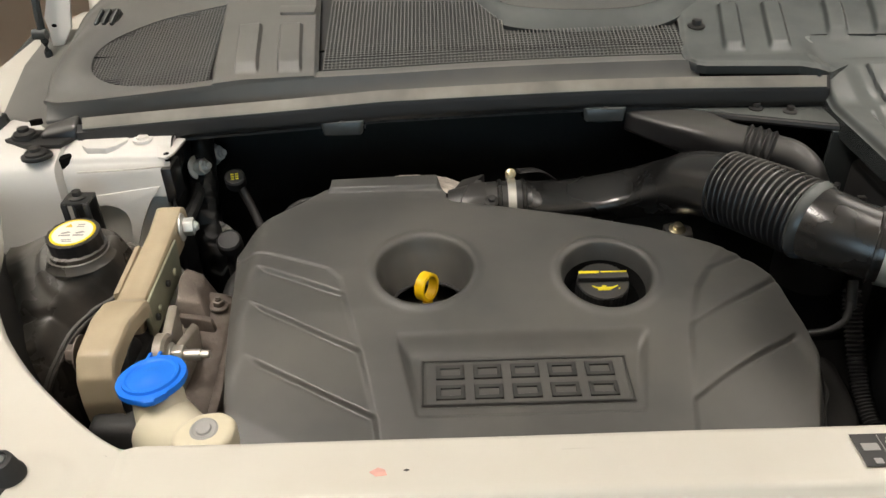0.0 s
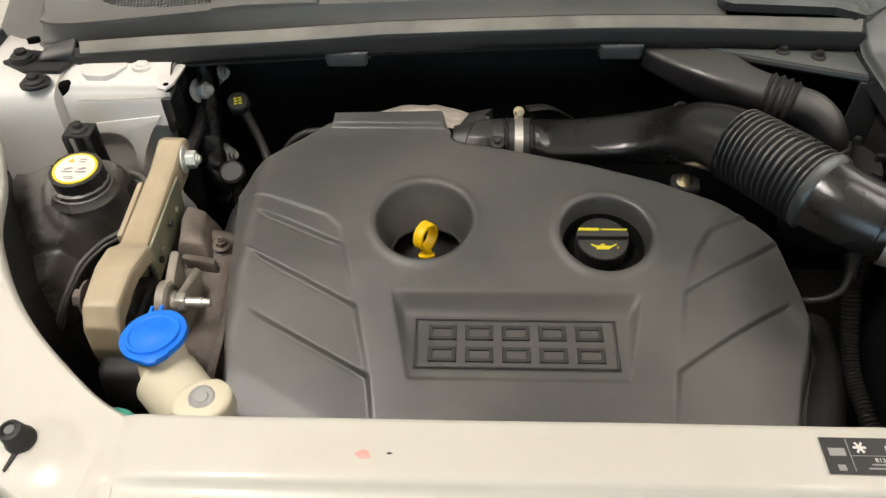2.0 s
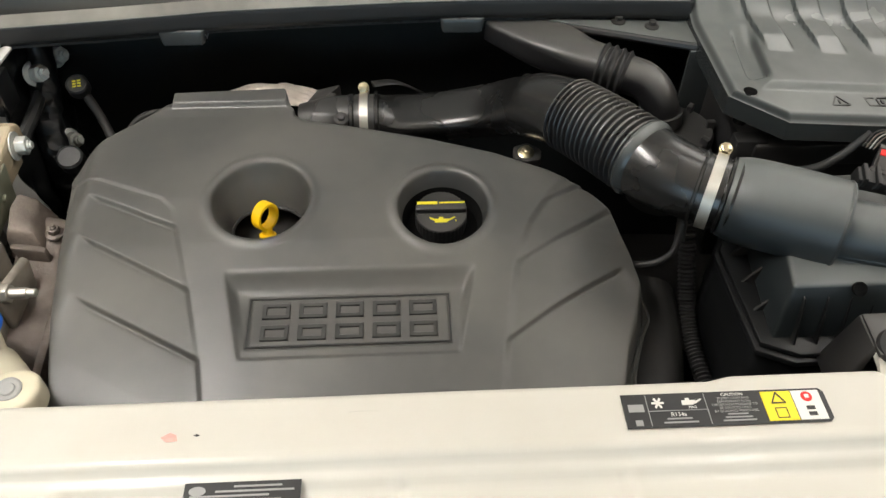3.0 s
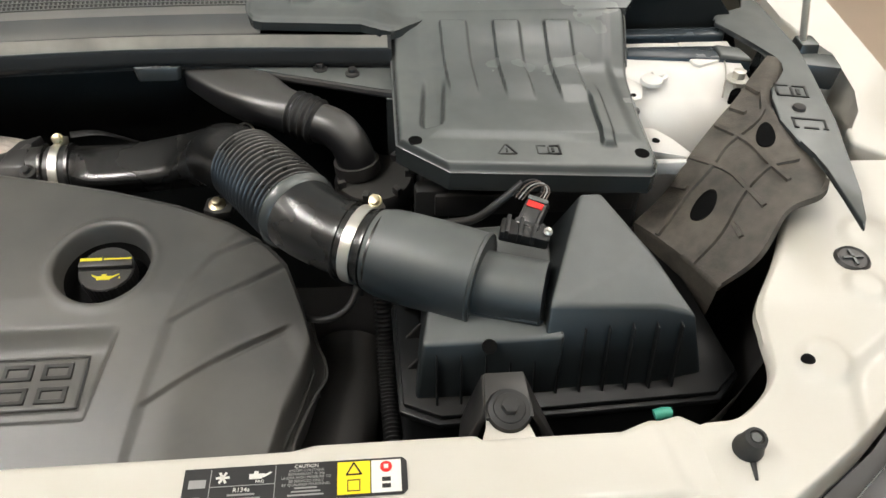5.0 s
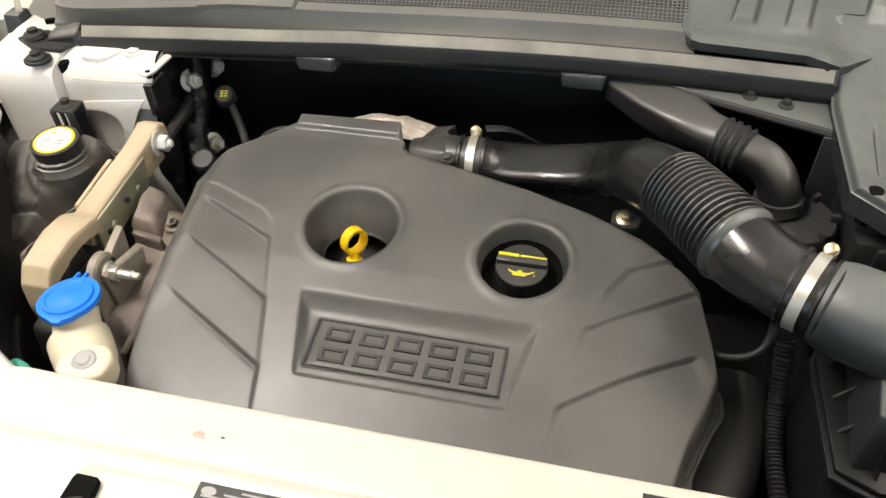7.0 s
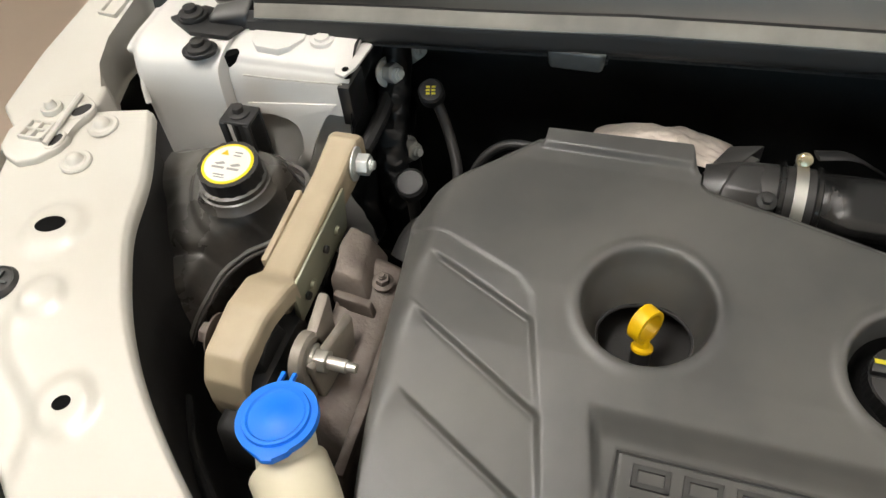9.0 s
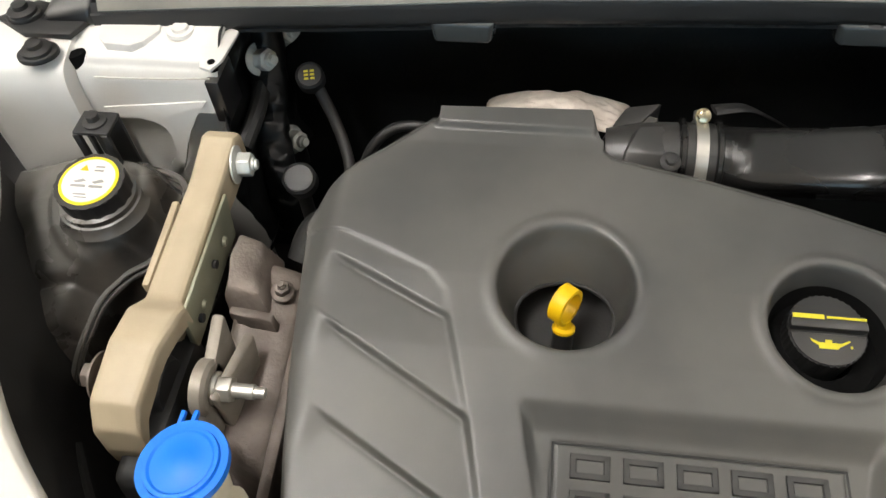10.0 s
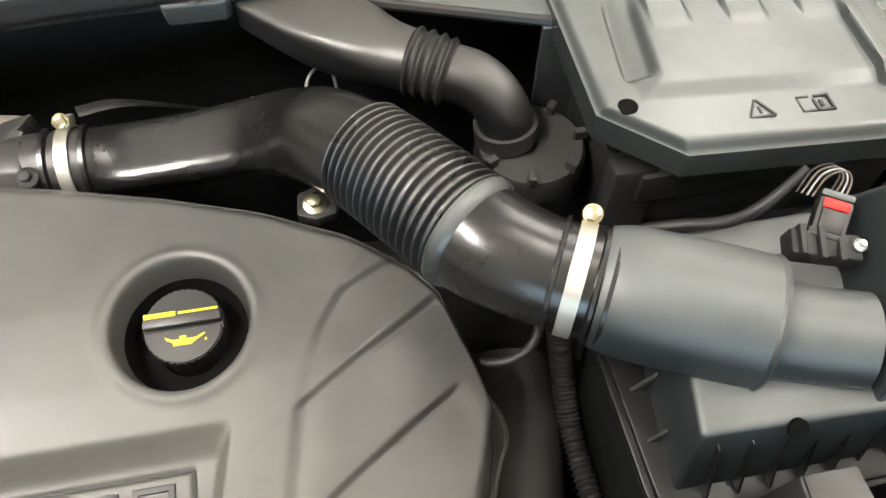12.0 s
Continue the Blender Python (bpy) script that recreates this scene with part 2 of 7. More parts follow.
def block(top, low, bev=0.006, seg=3):
    """A moulded block from an upper and a lower ring of corners."""
    bm = bmesh.new()
    a, b = [bm.verts.new(p) for p in low], [bm.verts.new(p) for p in top]
    n = len(a)
    bm.faces.new(a[::-1])
    bm.faces.new(b)
    for i in range(n):
        bm.faces.new((a[i], a[(i + 1) % n], b[(i + 1) % n], b[i]))
    bmesh.ops.bevel(bm, geom=bm.edges[:], offset=bev, segments=seg, affect="EDGES", profile=0.5, clamp_overlap=True)
    bmesh.ops.triangulate(bm, faces=[f for f in bm.faces if len(f.verts) > 4])
    return bm


def hexa(c, bev=0.003, seg=2):
    """A block from eight corners: four below, four above, each going round."""
    bm = bmesh.new()
    v = [bm.verts.new(p) for p in c]
    for f in ((3, 2, 1, 0), (4, 5, 6, 7), (0, 1, 5, 4), (1, 2, 6, 5), (2, 3, 7, 6), (3, 0, 4, 7)):
        bm.faces.new([v[i] for i in f])
    if bev:
        bmesh.ops.bevel(bm, geom=bm.edges[:], offset=bev, segments=seg, affect="EDGES", profile=0.5)
    return bm


def spline(points, n):
    """n points along a smooth curve through the points (any number of columns)."""
    p = np.array(points, float)
    p = np.vstack([2 * p[0] - p[1], p, 2 * p[-1] - p[-2]])
    out = []
    for s in np.linspace(0, len(points) - 1 - 1e-9, n):
        i = int(s)
        t = s - i
        a, b, c, d = p[i], p[i + 1], p[i + 2], p[i + 3]
        out.append(0.5 * (2 * b + (c - a) * t + (2 * a - 5 * b + 4 * c - d) * t * t + (3 * b - a - 3 * c + d) * t ** 3))
    return np.array(out)


def tube(points, radius, n=40, seg=20, flat=None, ripple=None, cap=True, up=(0, 0, 1), shape=None):
    """A pipe along points; radius a number or one per point; flat: height over width per point; ripple: (count, depth); shape(s, a): factor on the radius at s along it and angle a, 0 at its right side."""
    k = len(points)
    r = radius if hasattr(radius, "__len__") else [radius] * k
    f = flat if flat is not None else [1.0] * k
    s = spline([(*p, a, b) for p, a, b in zip(points, r, f)], n)
    bm = bmesh.new()
    rings = []
    upv = Vector(up)
    for i in range(n):
        c = Vector(s[i][:3])
        t = (Vector(s[min(i + 1, n - 1)][:3]) - Vector(s[max(i - 1, 0)][:3])).normalized()
        side = t.cross(upv)
        side = side.normalized() if side.length > 1e-4 else Vector((1, 0, 0))
        nrm = side.cross(t).normalized()
        rad = s[i][3]
        if ripple:
            w = (i / (n - 1) * ripple[0]) % 1.0
            rad += ripple[1] * ((0.5 - 0.5 * math.cos(2 * math.pi * w)) ** 1.4 - 0.5)
        ring = []
        for a in [2 * math.pi * j / seg for j in range(seg)]:
            k = rad * (shape(i / (n - 1), a) if shape else 1.0)
            ring.append(bm.verts.new(c + side * k * math.cos(a) + nrm * k * s[i][4] * math.sin(a)))
        rings.append(ring)
    for a, b in zip(rings, rings[1:]):
        for j in range(seg):
            bm.faces.new((a[j], a[(j + 1) % seg], b[(j + 1) % seg], b[j]))
    if cap:
        bm.faces.new(rings[0][::-1])
        bm.faces.new(rings[-1])
    return bm


def lathe(profile, seg=40, m=None, closed=False):
    """Turns (r, z) pairs about the z axis."""
    bm = bmesh.new()
    rings = []
    for r, z in profile:
        if r < 1e-6:
            rings.append([bm.verts.new((0, 0, z))] * seg)
        else:
            rings.append([bm.verts.new((r * math.cos(2 * math.pi * j / seg), r * math.sin(2 * math.pi * j / seg), z)) for j in range(seg)])
    for a, b in zip(rings, rings[1:]):
        for j in range(seg):
            q = []
            for v in (a[j], a[(j + 1) % seg], b[(j + 1) % seg], b[j]):
                if v not in q:
                    q.append(v)
            if len(q) > 2:
                bm.faces.new(q)
    return moved(bm, m) if m else bm


def along(at, way):
    """A pose at a place whose z axis points along way."""
    return Matrix.Translation(at) @ Vector(way).to_track_quat("Z", "Y").to_matrix().to_4x4()


def cast(bm, cuts=5, k=0.0035, w=45):
    """Gives a blocky casting the uneven skin of sand-cast metal."""
    bmesh.ops.subdivide_edges(bm, edges=[e for e in bm.edges if e.calc_length() > 0.02], cuts=cuts, use_grid_fill=True)
    for v in bm.verts:
        v.co += Vector((noise.noise(v.co * w), noise.noise(v.co * w + Vector((9, 0, 0))), noise.noise(v.co * w + Vector((0, 7, 0))))) * k
    return bm


def hexhead(r, h, z=0.0):
    o = [(r * math.cos(math.pi / 3 * i), r * math.sin(math.pi / 3 * i)) for i in range(6)]
    return prism(o, z, z + h, r * 0.12, 2)


def bolt(parent, at, way, r=0.008, shank=0.0, name="bolt", metal=None, washer=1.7):
    """A flanged hexagon bolt, its head pointing along way."""
    m = along(at, way)
    bm = join(lathe([(0, 0), (r * washer, 0), (r * washer, 0.002), (r * 1.1, 0.004), (0, 0.004)], 24), hexhead(r, r * 1.1, 0.003))
    if shank:
        bm = join(bm, lathe([(0, 0), (r * 0.55, 0), (r * 0.55, r + shank * 0.7), (r * 0.42, r + shank * 0.72), (r * 0.38, r + shank), (0, r + shank)], 16))
    return part(name, moved(bm, m), metal or STEEL, parent, "")


def sheet(nx, ny, fn, thick=0.0, skip=None):
    """A surface from fn(u, v) -> x, y, z, given a thickness downwards."""
    bm = bmesh.new()
    g = [[bm.verts.new(fn(i / nx, j / ny)) for i in range(nx + 1)] for j in range(ny + 1)]
    for j in range(ny):
        for i in range(nx):
            q = (g[j][i], g[j][i + 1], g[j + 1][i + 1], g[j + 1][i])
            if skip and skip(sum((v.co for v in q), Vector()) / 4):
                continue
            bm.faces.new(q)
    if thick:
        rim = {v for r in (g[0], g[-1]) for v in r} | {r[k] for r in g for k in (0, -1)}
        edge = [e for e in bm.edges if len(e.link_faces) == 1 and (not skip or all(v in rim for v in e.verts))]
        low = {}
        for e in edge:
            for v in e.verts:
                if v not in low:
                    low[v] = bm.verts.new(v.co - Vector((0, 0, thick)))
        for e in edge:
            bm.faces.new((e.verts[0], e.verts[1], low[e.verts[1]], low[e.verts[0]]))
    loose = [v for v in bm.verts if not v.link_faces]
    if loose:
        bmesh.ops.delete(bm, geom=loose, context="VERTS")
    return bm


def lerp(x, table):
    """Straight lines between the (x, value) pairs."""
    return float(np.interp(x, [a for a, _ in table], [b for _, b in table]))


def smooth(a, b, x):
    t = min(1.0, max(0.0, (x - a) / (b - a)))
    return t * t * (3 - 2 * t)


def seg_dist(x, y, a, b):
    """Signed distance to the line through a and b (left is plus) and the place along it."""
    dx, dy = b[0] - a[0], b[1] - a[1]
    n = math.hypot(dx, dy)
    return ((x - a[0]) * -dy + (y - a[1]) * dx) / n, ((x - a[0]) * dx + (y - a[1]) * dy) / n / n


def decal(name, parent, x0, x1, y0, y1, z, material, label="", m=None, h=0.0006):
    bm = box(x0, x1, y0, y1, z, z + h, 0)
    return part(name, moved(bm, m) if m else bm, material, parent, label)


def text(name, parent, words, x, y, z, size, material, label=""):
    """Words laid flat, centred at x, y."""
    cu = bpy.data.curves.new("t", "FONT")
    cu.body, cu.size, cu.align_x, cu.align_y, cu.extrude = words, size, "CENTER", "CENTER", 0.00012
    ob = new("t", cu)
    me = bpy.data.meshes.new_from_object(ob.evaluated_get(bpy.context.evaluated_depsgraph_get()))
    bpy.data.objects.remove(ob)
    bpy.data.curves.remove(cu)
    me.transform(Matrix.Translation((x, y, z)))
    me.materials.clear()
    return link(name, me, material, parent, label)

# ---------- the garage round the car ----------
def room():
    x0, x1, y0, y1, h = -4.2, 4.6, -4.0, 7.0, 3.2
    solid("floor", box(x0 - 6, x1 + 6, y0 - 9, y1, -0.17, -0.07, 0), FLOORM, "tan garage floor, slightly worn", "floor", kind="structure")
    solid("ceiling", box(x0, x1, y0, y1, h, h + 0.1, 0), CEILM, "plain white garage ceiling with lamps", "ceiling", kind="structure")
    door = join(box(x0 - 0.12, -1.5, y0 - 0.12, y0, -0.17, h + 0.1, 0), box(2.0, x1 + 0.12, y0 - 0.12, y0, -0.17, h + 0.1, 0), box(-1.5, 2.0, y0 - 0.12, y0, 2.5, h + 0.1, 0))
    solid("wall_south", door, WALLM, "off-white garage wall with an open doorway", "wall", kind="structure")
    for name, b in (("wall_west", (x0 - 0.12, x0, y0, y1)), ("wall_east", (x1, x1 + 0.12, y0, y1)), ("wall_north", (x0 - 0.12, x1 + 0.12, y1, y1 + 0.12))):
        solid(name, box(*b, -0.17, h + 0.1, 0), WALLM, "plain off-white painted garage wall", "wall", kind="structure")


def unseen_ceiling_light(x, y, lx, ly, strength):
    z = 3.2
    t = thing("unseen_ceiling_light", (x, y, z - 0.06), "unseen white ceiling lamp with a glowing flat diffuser", "ceiling lamp", "ceiling lamps")
    part("frame", box(x - lx / 2 - 0.03, x + lx / 2 + 0.03, y - ly / 2 - 0.03, y + ly / 2 + 0.03, z - 0.05, z - 0.002, 0.004), WALLM, t)
    part("diffuser", box(x - lx / 2, x + lx / 2, y - ly / 2, y + ly / 2, z - 0.06, z - 0.051, 0), glow("lamp_glow", (1.0, 0.965, 0.91), strength), t, "glowing white diffuser")


room()
for lamp in LAMPS:
    unseen_ceiling_light(*lamp)

MID = 0.24  # the car's middle line


def mirror(p):
    return (2 * MID - p[0], *p[1:])


# ---------- body shell ----------
INNER = [(-0.317, 0.457), (-0.362, 0.482), (-0.436, 0.545), (-0.488, 0.603), (-0.528, 0.661), (-0.557, 0.714), (-0.580, 0.785), (-0.620, 0.868)]
INNER_R = [(0.797, 0.457), (0.836, 0.462), (0.877, 0.467), (0.923, 0.508), (0.932, 0.560), (0.940, 0.598), (0.988, 0.668), (1.03, 0.74), (1.085, 0.83)]
OUTER = [(-0.300, 0.30), (-0.407, 0.362), (-0.522, 0.436), (-0.625, 0.520), (-0.700, 0.600), (-0.745, 0.690), (-0.770, 0.770), (-0.800, 0.825)]


def emboss(x, y, cx, cy, r, h):
    return h * (1 - smooth(r * 0.55, r, math.hypot(x - cx, y - cy)))


def fender_top(x, y, s):
    """Height of the fender ledge; s mirrors it."""
    if s < 0:
        x = 2 * MID - x
    z = 1.034 + 0.016 * smooth(0.45, 0.62, y) + 0.03 * smooth(0.7, 1.1, y)
    z += emboss(x, y, -0.504, 0.52, 0.034, 0.0058) + emboss(x, y, -0.632, 0.69, 0.04, 0.0058) + emboss(x, y, -0.590, 0.612, 0.028, 0.0055)
    z += emboss(x, y, -0.386, 0.414, 0.04, 0.003)
    d, t = seg_dist(x, y, (-0.46, 0.40), (-0.60, 0.60))
    w = math.sin(t * 9.0) * 0.012
    z -= 0.006 * smooth(-0.01, 0.012, d - 0.01 - w) * smooth(-0.2, 0.1, t) * (1 - smooth(0.9, 1.2, t))
    return z


def fender(name, s, label):
    n = 90
    inn = spline(INNER if s > 0 else [mirror(p) for p in INNER_R], n + 1)
    out = spline(OUTER, n + 1)

    def fn(u, v):
        k = min(n, int(round(v * n)))
        p = inn[k] * (1 - u) + out[k] * u
        z = fender_top(p[0], p[1], 1)
        z -= 0.03 * smooth(0.88, 1.0, u) ** 2
        z -= 0.006 * (1 - smooth(0, 0.03, u)) + 0.006 * (1 - smooth(0.0, 0.16, v))
        return (p[0] if s > 0 else 2 * MID - p[0], p[1], z)

    return part(name, sheet(90, n, fn, 0.012), PAINT, car, label, 50)


car = thing("car_body", (MID, 1.6, 0.0), "cream-white car front end with its bonnet raised", "car")
fender("fender", 1, "cream-white pressed fender ledge with holes")
fender("fender", -1, "cream-white pressed fender ledge with holes")


def oval(x, y, a, b, turn, n=28):
    c, d = math.cos(radians(turn)), math.sin(radians(turn))
    return [(x + a * math.cos(t) * c - b * math.sin(t) * d, y + a * math.cos(t) * d + b * math.sin(t) * c) for t in [2 * math.pi * k / n for k in range(n)]]


for x, y, a, b, turn, s in ((-0.504, 0.520, 0.0085, 0.0065, 35, 1), (-0.634, 0.690, 0.0160, 0.0105, 20, 1), (0.9645, 0.520, 0.0072, 0.0060, -30, -1)):
    part("panel_hole", prism(oval(x, y, a, b, turn), lambda x, y: fender_top(x, y, s) - 0.004, lambda x, y: fender_top(x, y, s) + 0.0007, 0), VOID_BLACK, car, "dark oval hole in the panel")
GROUND = -0.07
SIDE = [(-0.300, 0.22), (-0.42, 0.335), (-0.535, 0.42), (-0.64, 0.505), (-0.715, 0.59), (-0.76, 0.68), (-0.785, 0.77), (-0.808, 0.83), (-0.822, 0.935), (-0.810, 1.05), (-0.775, 1.18), (-0.725, 1.31), (-0.68, 1.42)]
for s in (1, -1):
    f = (lambda p: p) if s > 0 else mirror
    path = spline(SIDE, 121)

    def side(u, v):
        x, y = path[int(round(u * 120))]
        out = smooth(0.0, 0.35, v) * (0.02 + 0.05 * smooth(0.6, 1.0, y)) - 0.10 * smooth(0.75, 1.0, v)
        front = 1 - smooth(0.30, 0.60, y)
        return (f((x - out,))[0], y - 0.20 * front * smooth(0, 0.4, v), 1.03 + 0.12 * smooth(0.9, 1.45, y) - 0.85 * v - 0.02 * smooth(0, 0.05, v))
    part("fender_side", sheet(120, 50, side, 0, lambda c: math.hypot(c.y - 0.98, c.z - 0.36) < 0.46), PAINT, car, "cream-white outer wing with a wheel arch", 50)
    lamp_o = [f(p) for p in [(-0.300, 0.297), (-0.407, 0.357), (-0.522, 0.430), (-0.618, 0.512), (-0.650, 0.50), (-0.57, 0.40), (-0.45, 0.30), (-0.32, 0.25)]]
    part("headlamp_edge", prism(lamp_o, 0.80, 1.012, 0.004), BLACK, car, "dark headlamp top edge")
    wx = f((-0.72,))[0]
    wheel = part("wheel", lathe([(0.30, -0.11), (0.36, -0.135), (0.41, -0.12), (0.425, -0.08), (0.425, 0.08), (0.41, 0.12), (0.36, 0.135), (0.30, 0.11), (0.30, -0.11)], 56, Matrix.Translation((wx, 0.98, GROUND + 0.425)) @ pose(0, 0, 0, 0, 90, 0)), RUBBER, car, "black rubber tyre")
    part("rim", lathe([(0, -0.05), (0.08, -0.05), (0.10, -0.02), (0.27, -0.03), (0.302, -0.10), (0.302, 0.10), (0.27, 0.03), (0.10, 0.02), (0.08, 0.05), (0, 0.05)], 40, Matrix.Translation((wx, 0.98, GROUND + 0.425)) @ pose(0, 0, 0, 0, 90, 0)), STEEL, wheel, "plain steel-grey rim")
    part("side_body", box(*sorted((f((-0.90,))[0], f((-0.80,))[0])), 1.45, 4.6, 0.15, 0.93, 0.04, 3), PAINT, car, "cream-white car side")
    wheel = part("wheel", lathe([(0.30, -0.11), (0.36, -0.135), (0.41, -0.12), (0.425, -0.08), (0.425, 0.08), (0.41, 0.12), (0.36, 0.135), (0.30, 0.11), (0.30, -0.11)], 56, Matrix.Translation((f((-0.775,))[0], 4.08, GROUND + 0.425)) @ pose(0, 0, 0, 0, 90, 0)), RUBBER, car, "black rubber tyre")
    part("rim", lathe([(0, -0.05), (0.08, -0.05), (0.10, -0.02), (0.27, -0.03), (0.302, -0.10), (0.302, 0.10), (0.27, 0.03), (0.10, 0.02), (0.08, 0.05), (0, 0.05)], 40, Matrix.Translation((f((-0.775,))[0], 4.08, GROUND + 0.425)) @ pose(0, 0, 0, 0, 90, 0)), STEEL, wheel, "plain steel-grey rim")
part("bumper", sheet(60, 24, lambda u, v: (MID + (u - 0.5) * 1.40, 0.235 - 0.10 * math.sin(math.pi * u) ** 0.6 * smooth(0, 0.5, v) - 0.03 * smooth(0, 0.2, v), 1.0 - 0.75 * v)), PAINT, car, "cream-white bumper front")
part("cabin", prism([(1.52, 1.10), (1.60, 1.16), (2.45, 1.78), (3.9, 1.76), (4.75, 1.25), (4.85, 0.60), (4.6, 0.30), (1.52, 0.30)], -0.98, 0.98, 0.05, 3, Matrix(((0, 0, 1, MID), (1, 0, 0, 0), (0, 1, 0, 0), (0, 0, 0, 1)))), PAINT, car, "cream-white car cabin")
part("underbody", box(MID - 0.85, MID + 0.85, 0.35, 4.6, 0.12, 0.32, 0.03), DARK, car)

# the cross panel at the front
BACK_EDGE = [(-0.36, 0.470), (-0.317, 0.457), (-0.2, 0.456), (0.44, 0.457), (0.462, 0.462), (0.614, 0.462), (0.62, 0.457), (0.672, 0.457), (0.755, 0.457), (0.785, 0.468), (0.817, 0.472), (0.835, 0.462), (0.87, 0.466)]


def slam(u, v):
    x = -0.36 + 1.225 * u
    yb = lerp(x, BACK_EDGE)
    front = 0.225
    y = yb + (front - yb) * v
    z = 1.034
    mid = smooth(-0.34, -0.27, x) * smooth(0.85, 0.78, x)
    z -= 0.010 * smooth(0.392, 0.380, y) * mid
    for c, w in ((-0.02, 0.15), (0.235, 0.10), (0.48, 0.13)):
        z -= 0.008 * smooth(0.377, 0.362, y) * smooth(w + 0.012, w, abs(x - c))
    z -= 0.02 * smooth(0.27, 0.225, y) + 0.007 * (smooth(-0.30, -0.36, x) + smooth(0.80, 0.865, x))
    z -= 0.003 * smooth(0.004, 0.0, yb - y)
    z += 0.0015 * noise.noise((x * 4, y * 9, 0))
    for c in (-0.325, 0.80):
        d, _ = seg_dist(x, y, (c, 0.46), (c + 0.03, 0.25))
        z -= 0.004 * math.exp(-(d / 0.010) ** 2)
    return (x, y, z)


part("front_panel", sheet(245, 60, slam, 0.02), PAINT, car, "cream-white front cross panel with shallow pressings", 50)
part("tongue", prism([(0.618, 0.455), (0.676, 0.455), (0.668, 0.475), (0.665, 0.507), (0.655, 0.517), (0.64, 0.517), (0.63, 0.507), (0.627, 0.475)], 1.018, 1.024, 0.001), PAINT, car)
for x in (0.652, -0.172):
    so = [(x - 0.010, 0.357), (x + 0.012, 0.357), (x + 0.014, 0.352), (x + 0.018, 0.316), (x + 0.034, 0.300), (x + 0.036, 0.250), (x - 0.016, 0.250), (x - 0.012, 0.316), (x - 0.012, 0.352)]
    part("latch_slot", prism(so, 1.010, 1.0252, 0), VOID_BLACK, car, "dark bonnet latch slot")
    part("latch", join(prism([(x - 0.006, 0.330), (x + 0.010, 0.336), (x + 0.012, 0.318), (x - 0.004, 0.312)], 1.024, 1.029, 0.002), prism([(x - 0.006, 0.308), (x + 0.022, 0.300), (x + 0.024, 0.262), (x - 0.004, 0.262)], 1.022, 1.028, 0.003)), DARK, car, "dark metal bonnet latch")
# seam and dark grille opening before the panel
part("panel_seam", prism([(0.40, 0.3160), (0.53, 0.3165), (0.66, 0.3195), (0.66, 0.3210), (0.53, 0.3180), (0.40, 0.3175)], 1.010, 1.0168, 0), VOID_BLACK, car, "dark seam in the front panel")
part("grille_gap", prism([(0.535, 0.312), (0.648, 0.310), (0.640, 0.262), (0.515, 0.262)], 1.008, 1.0167, 0), DARK, car, "dark opening before the front panel")
part("bumper_top", prism([(-0.45, 0.20), (0.93, 0.20), (0.86, 0.232), (-0.38, 0.232)], 0.78, 0.985, 0.006), PAINT, car)
part("front_panel_lower", box(-0.36, 0.87, 0.43, 0.44, 0.6, 1.012, 0), DARK, car)

# firewall, side walls and pan of the engine bay
part("firewall", sheet(40, 20, lambda u, v: (-0.75 + 1.98 * u, 1.115 + 0.004 * math.sin(u * 40) + 0.02 * v, 0.55 + (0.62 - 0.16 * max(smooth(0.085, 0.06, u), smooth(0.915, 0.94, u))) * v)), BULK, car, "black foam-covered bulkhead")
for s in (1, -1):
    f = (lambda x: x) if s > 0 else (lambda x: 2 * MID - x)
    k = spline(INNER, 40)
    part("inner_wing", sheet(39, 12, lambda u, v: (f(k[int(round(u * 39))][0] - 0.015 + 0.07 * v), k[int(round(u * 39))][1] - 0.01, 1.03 - 0.45 * v)), DARK, car, "dark inner wing")
part("bay_floor", box(-0.75, 1.23, 0.40, 1.14, 0.50, 0.56, 0), DARK, car)


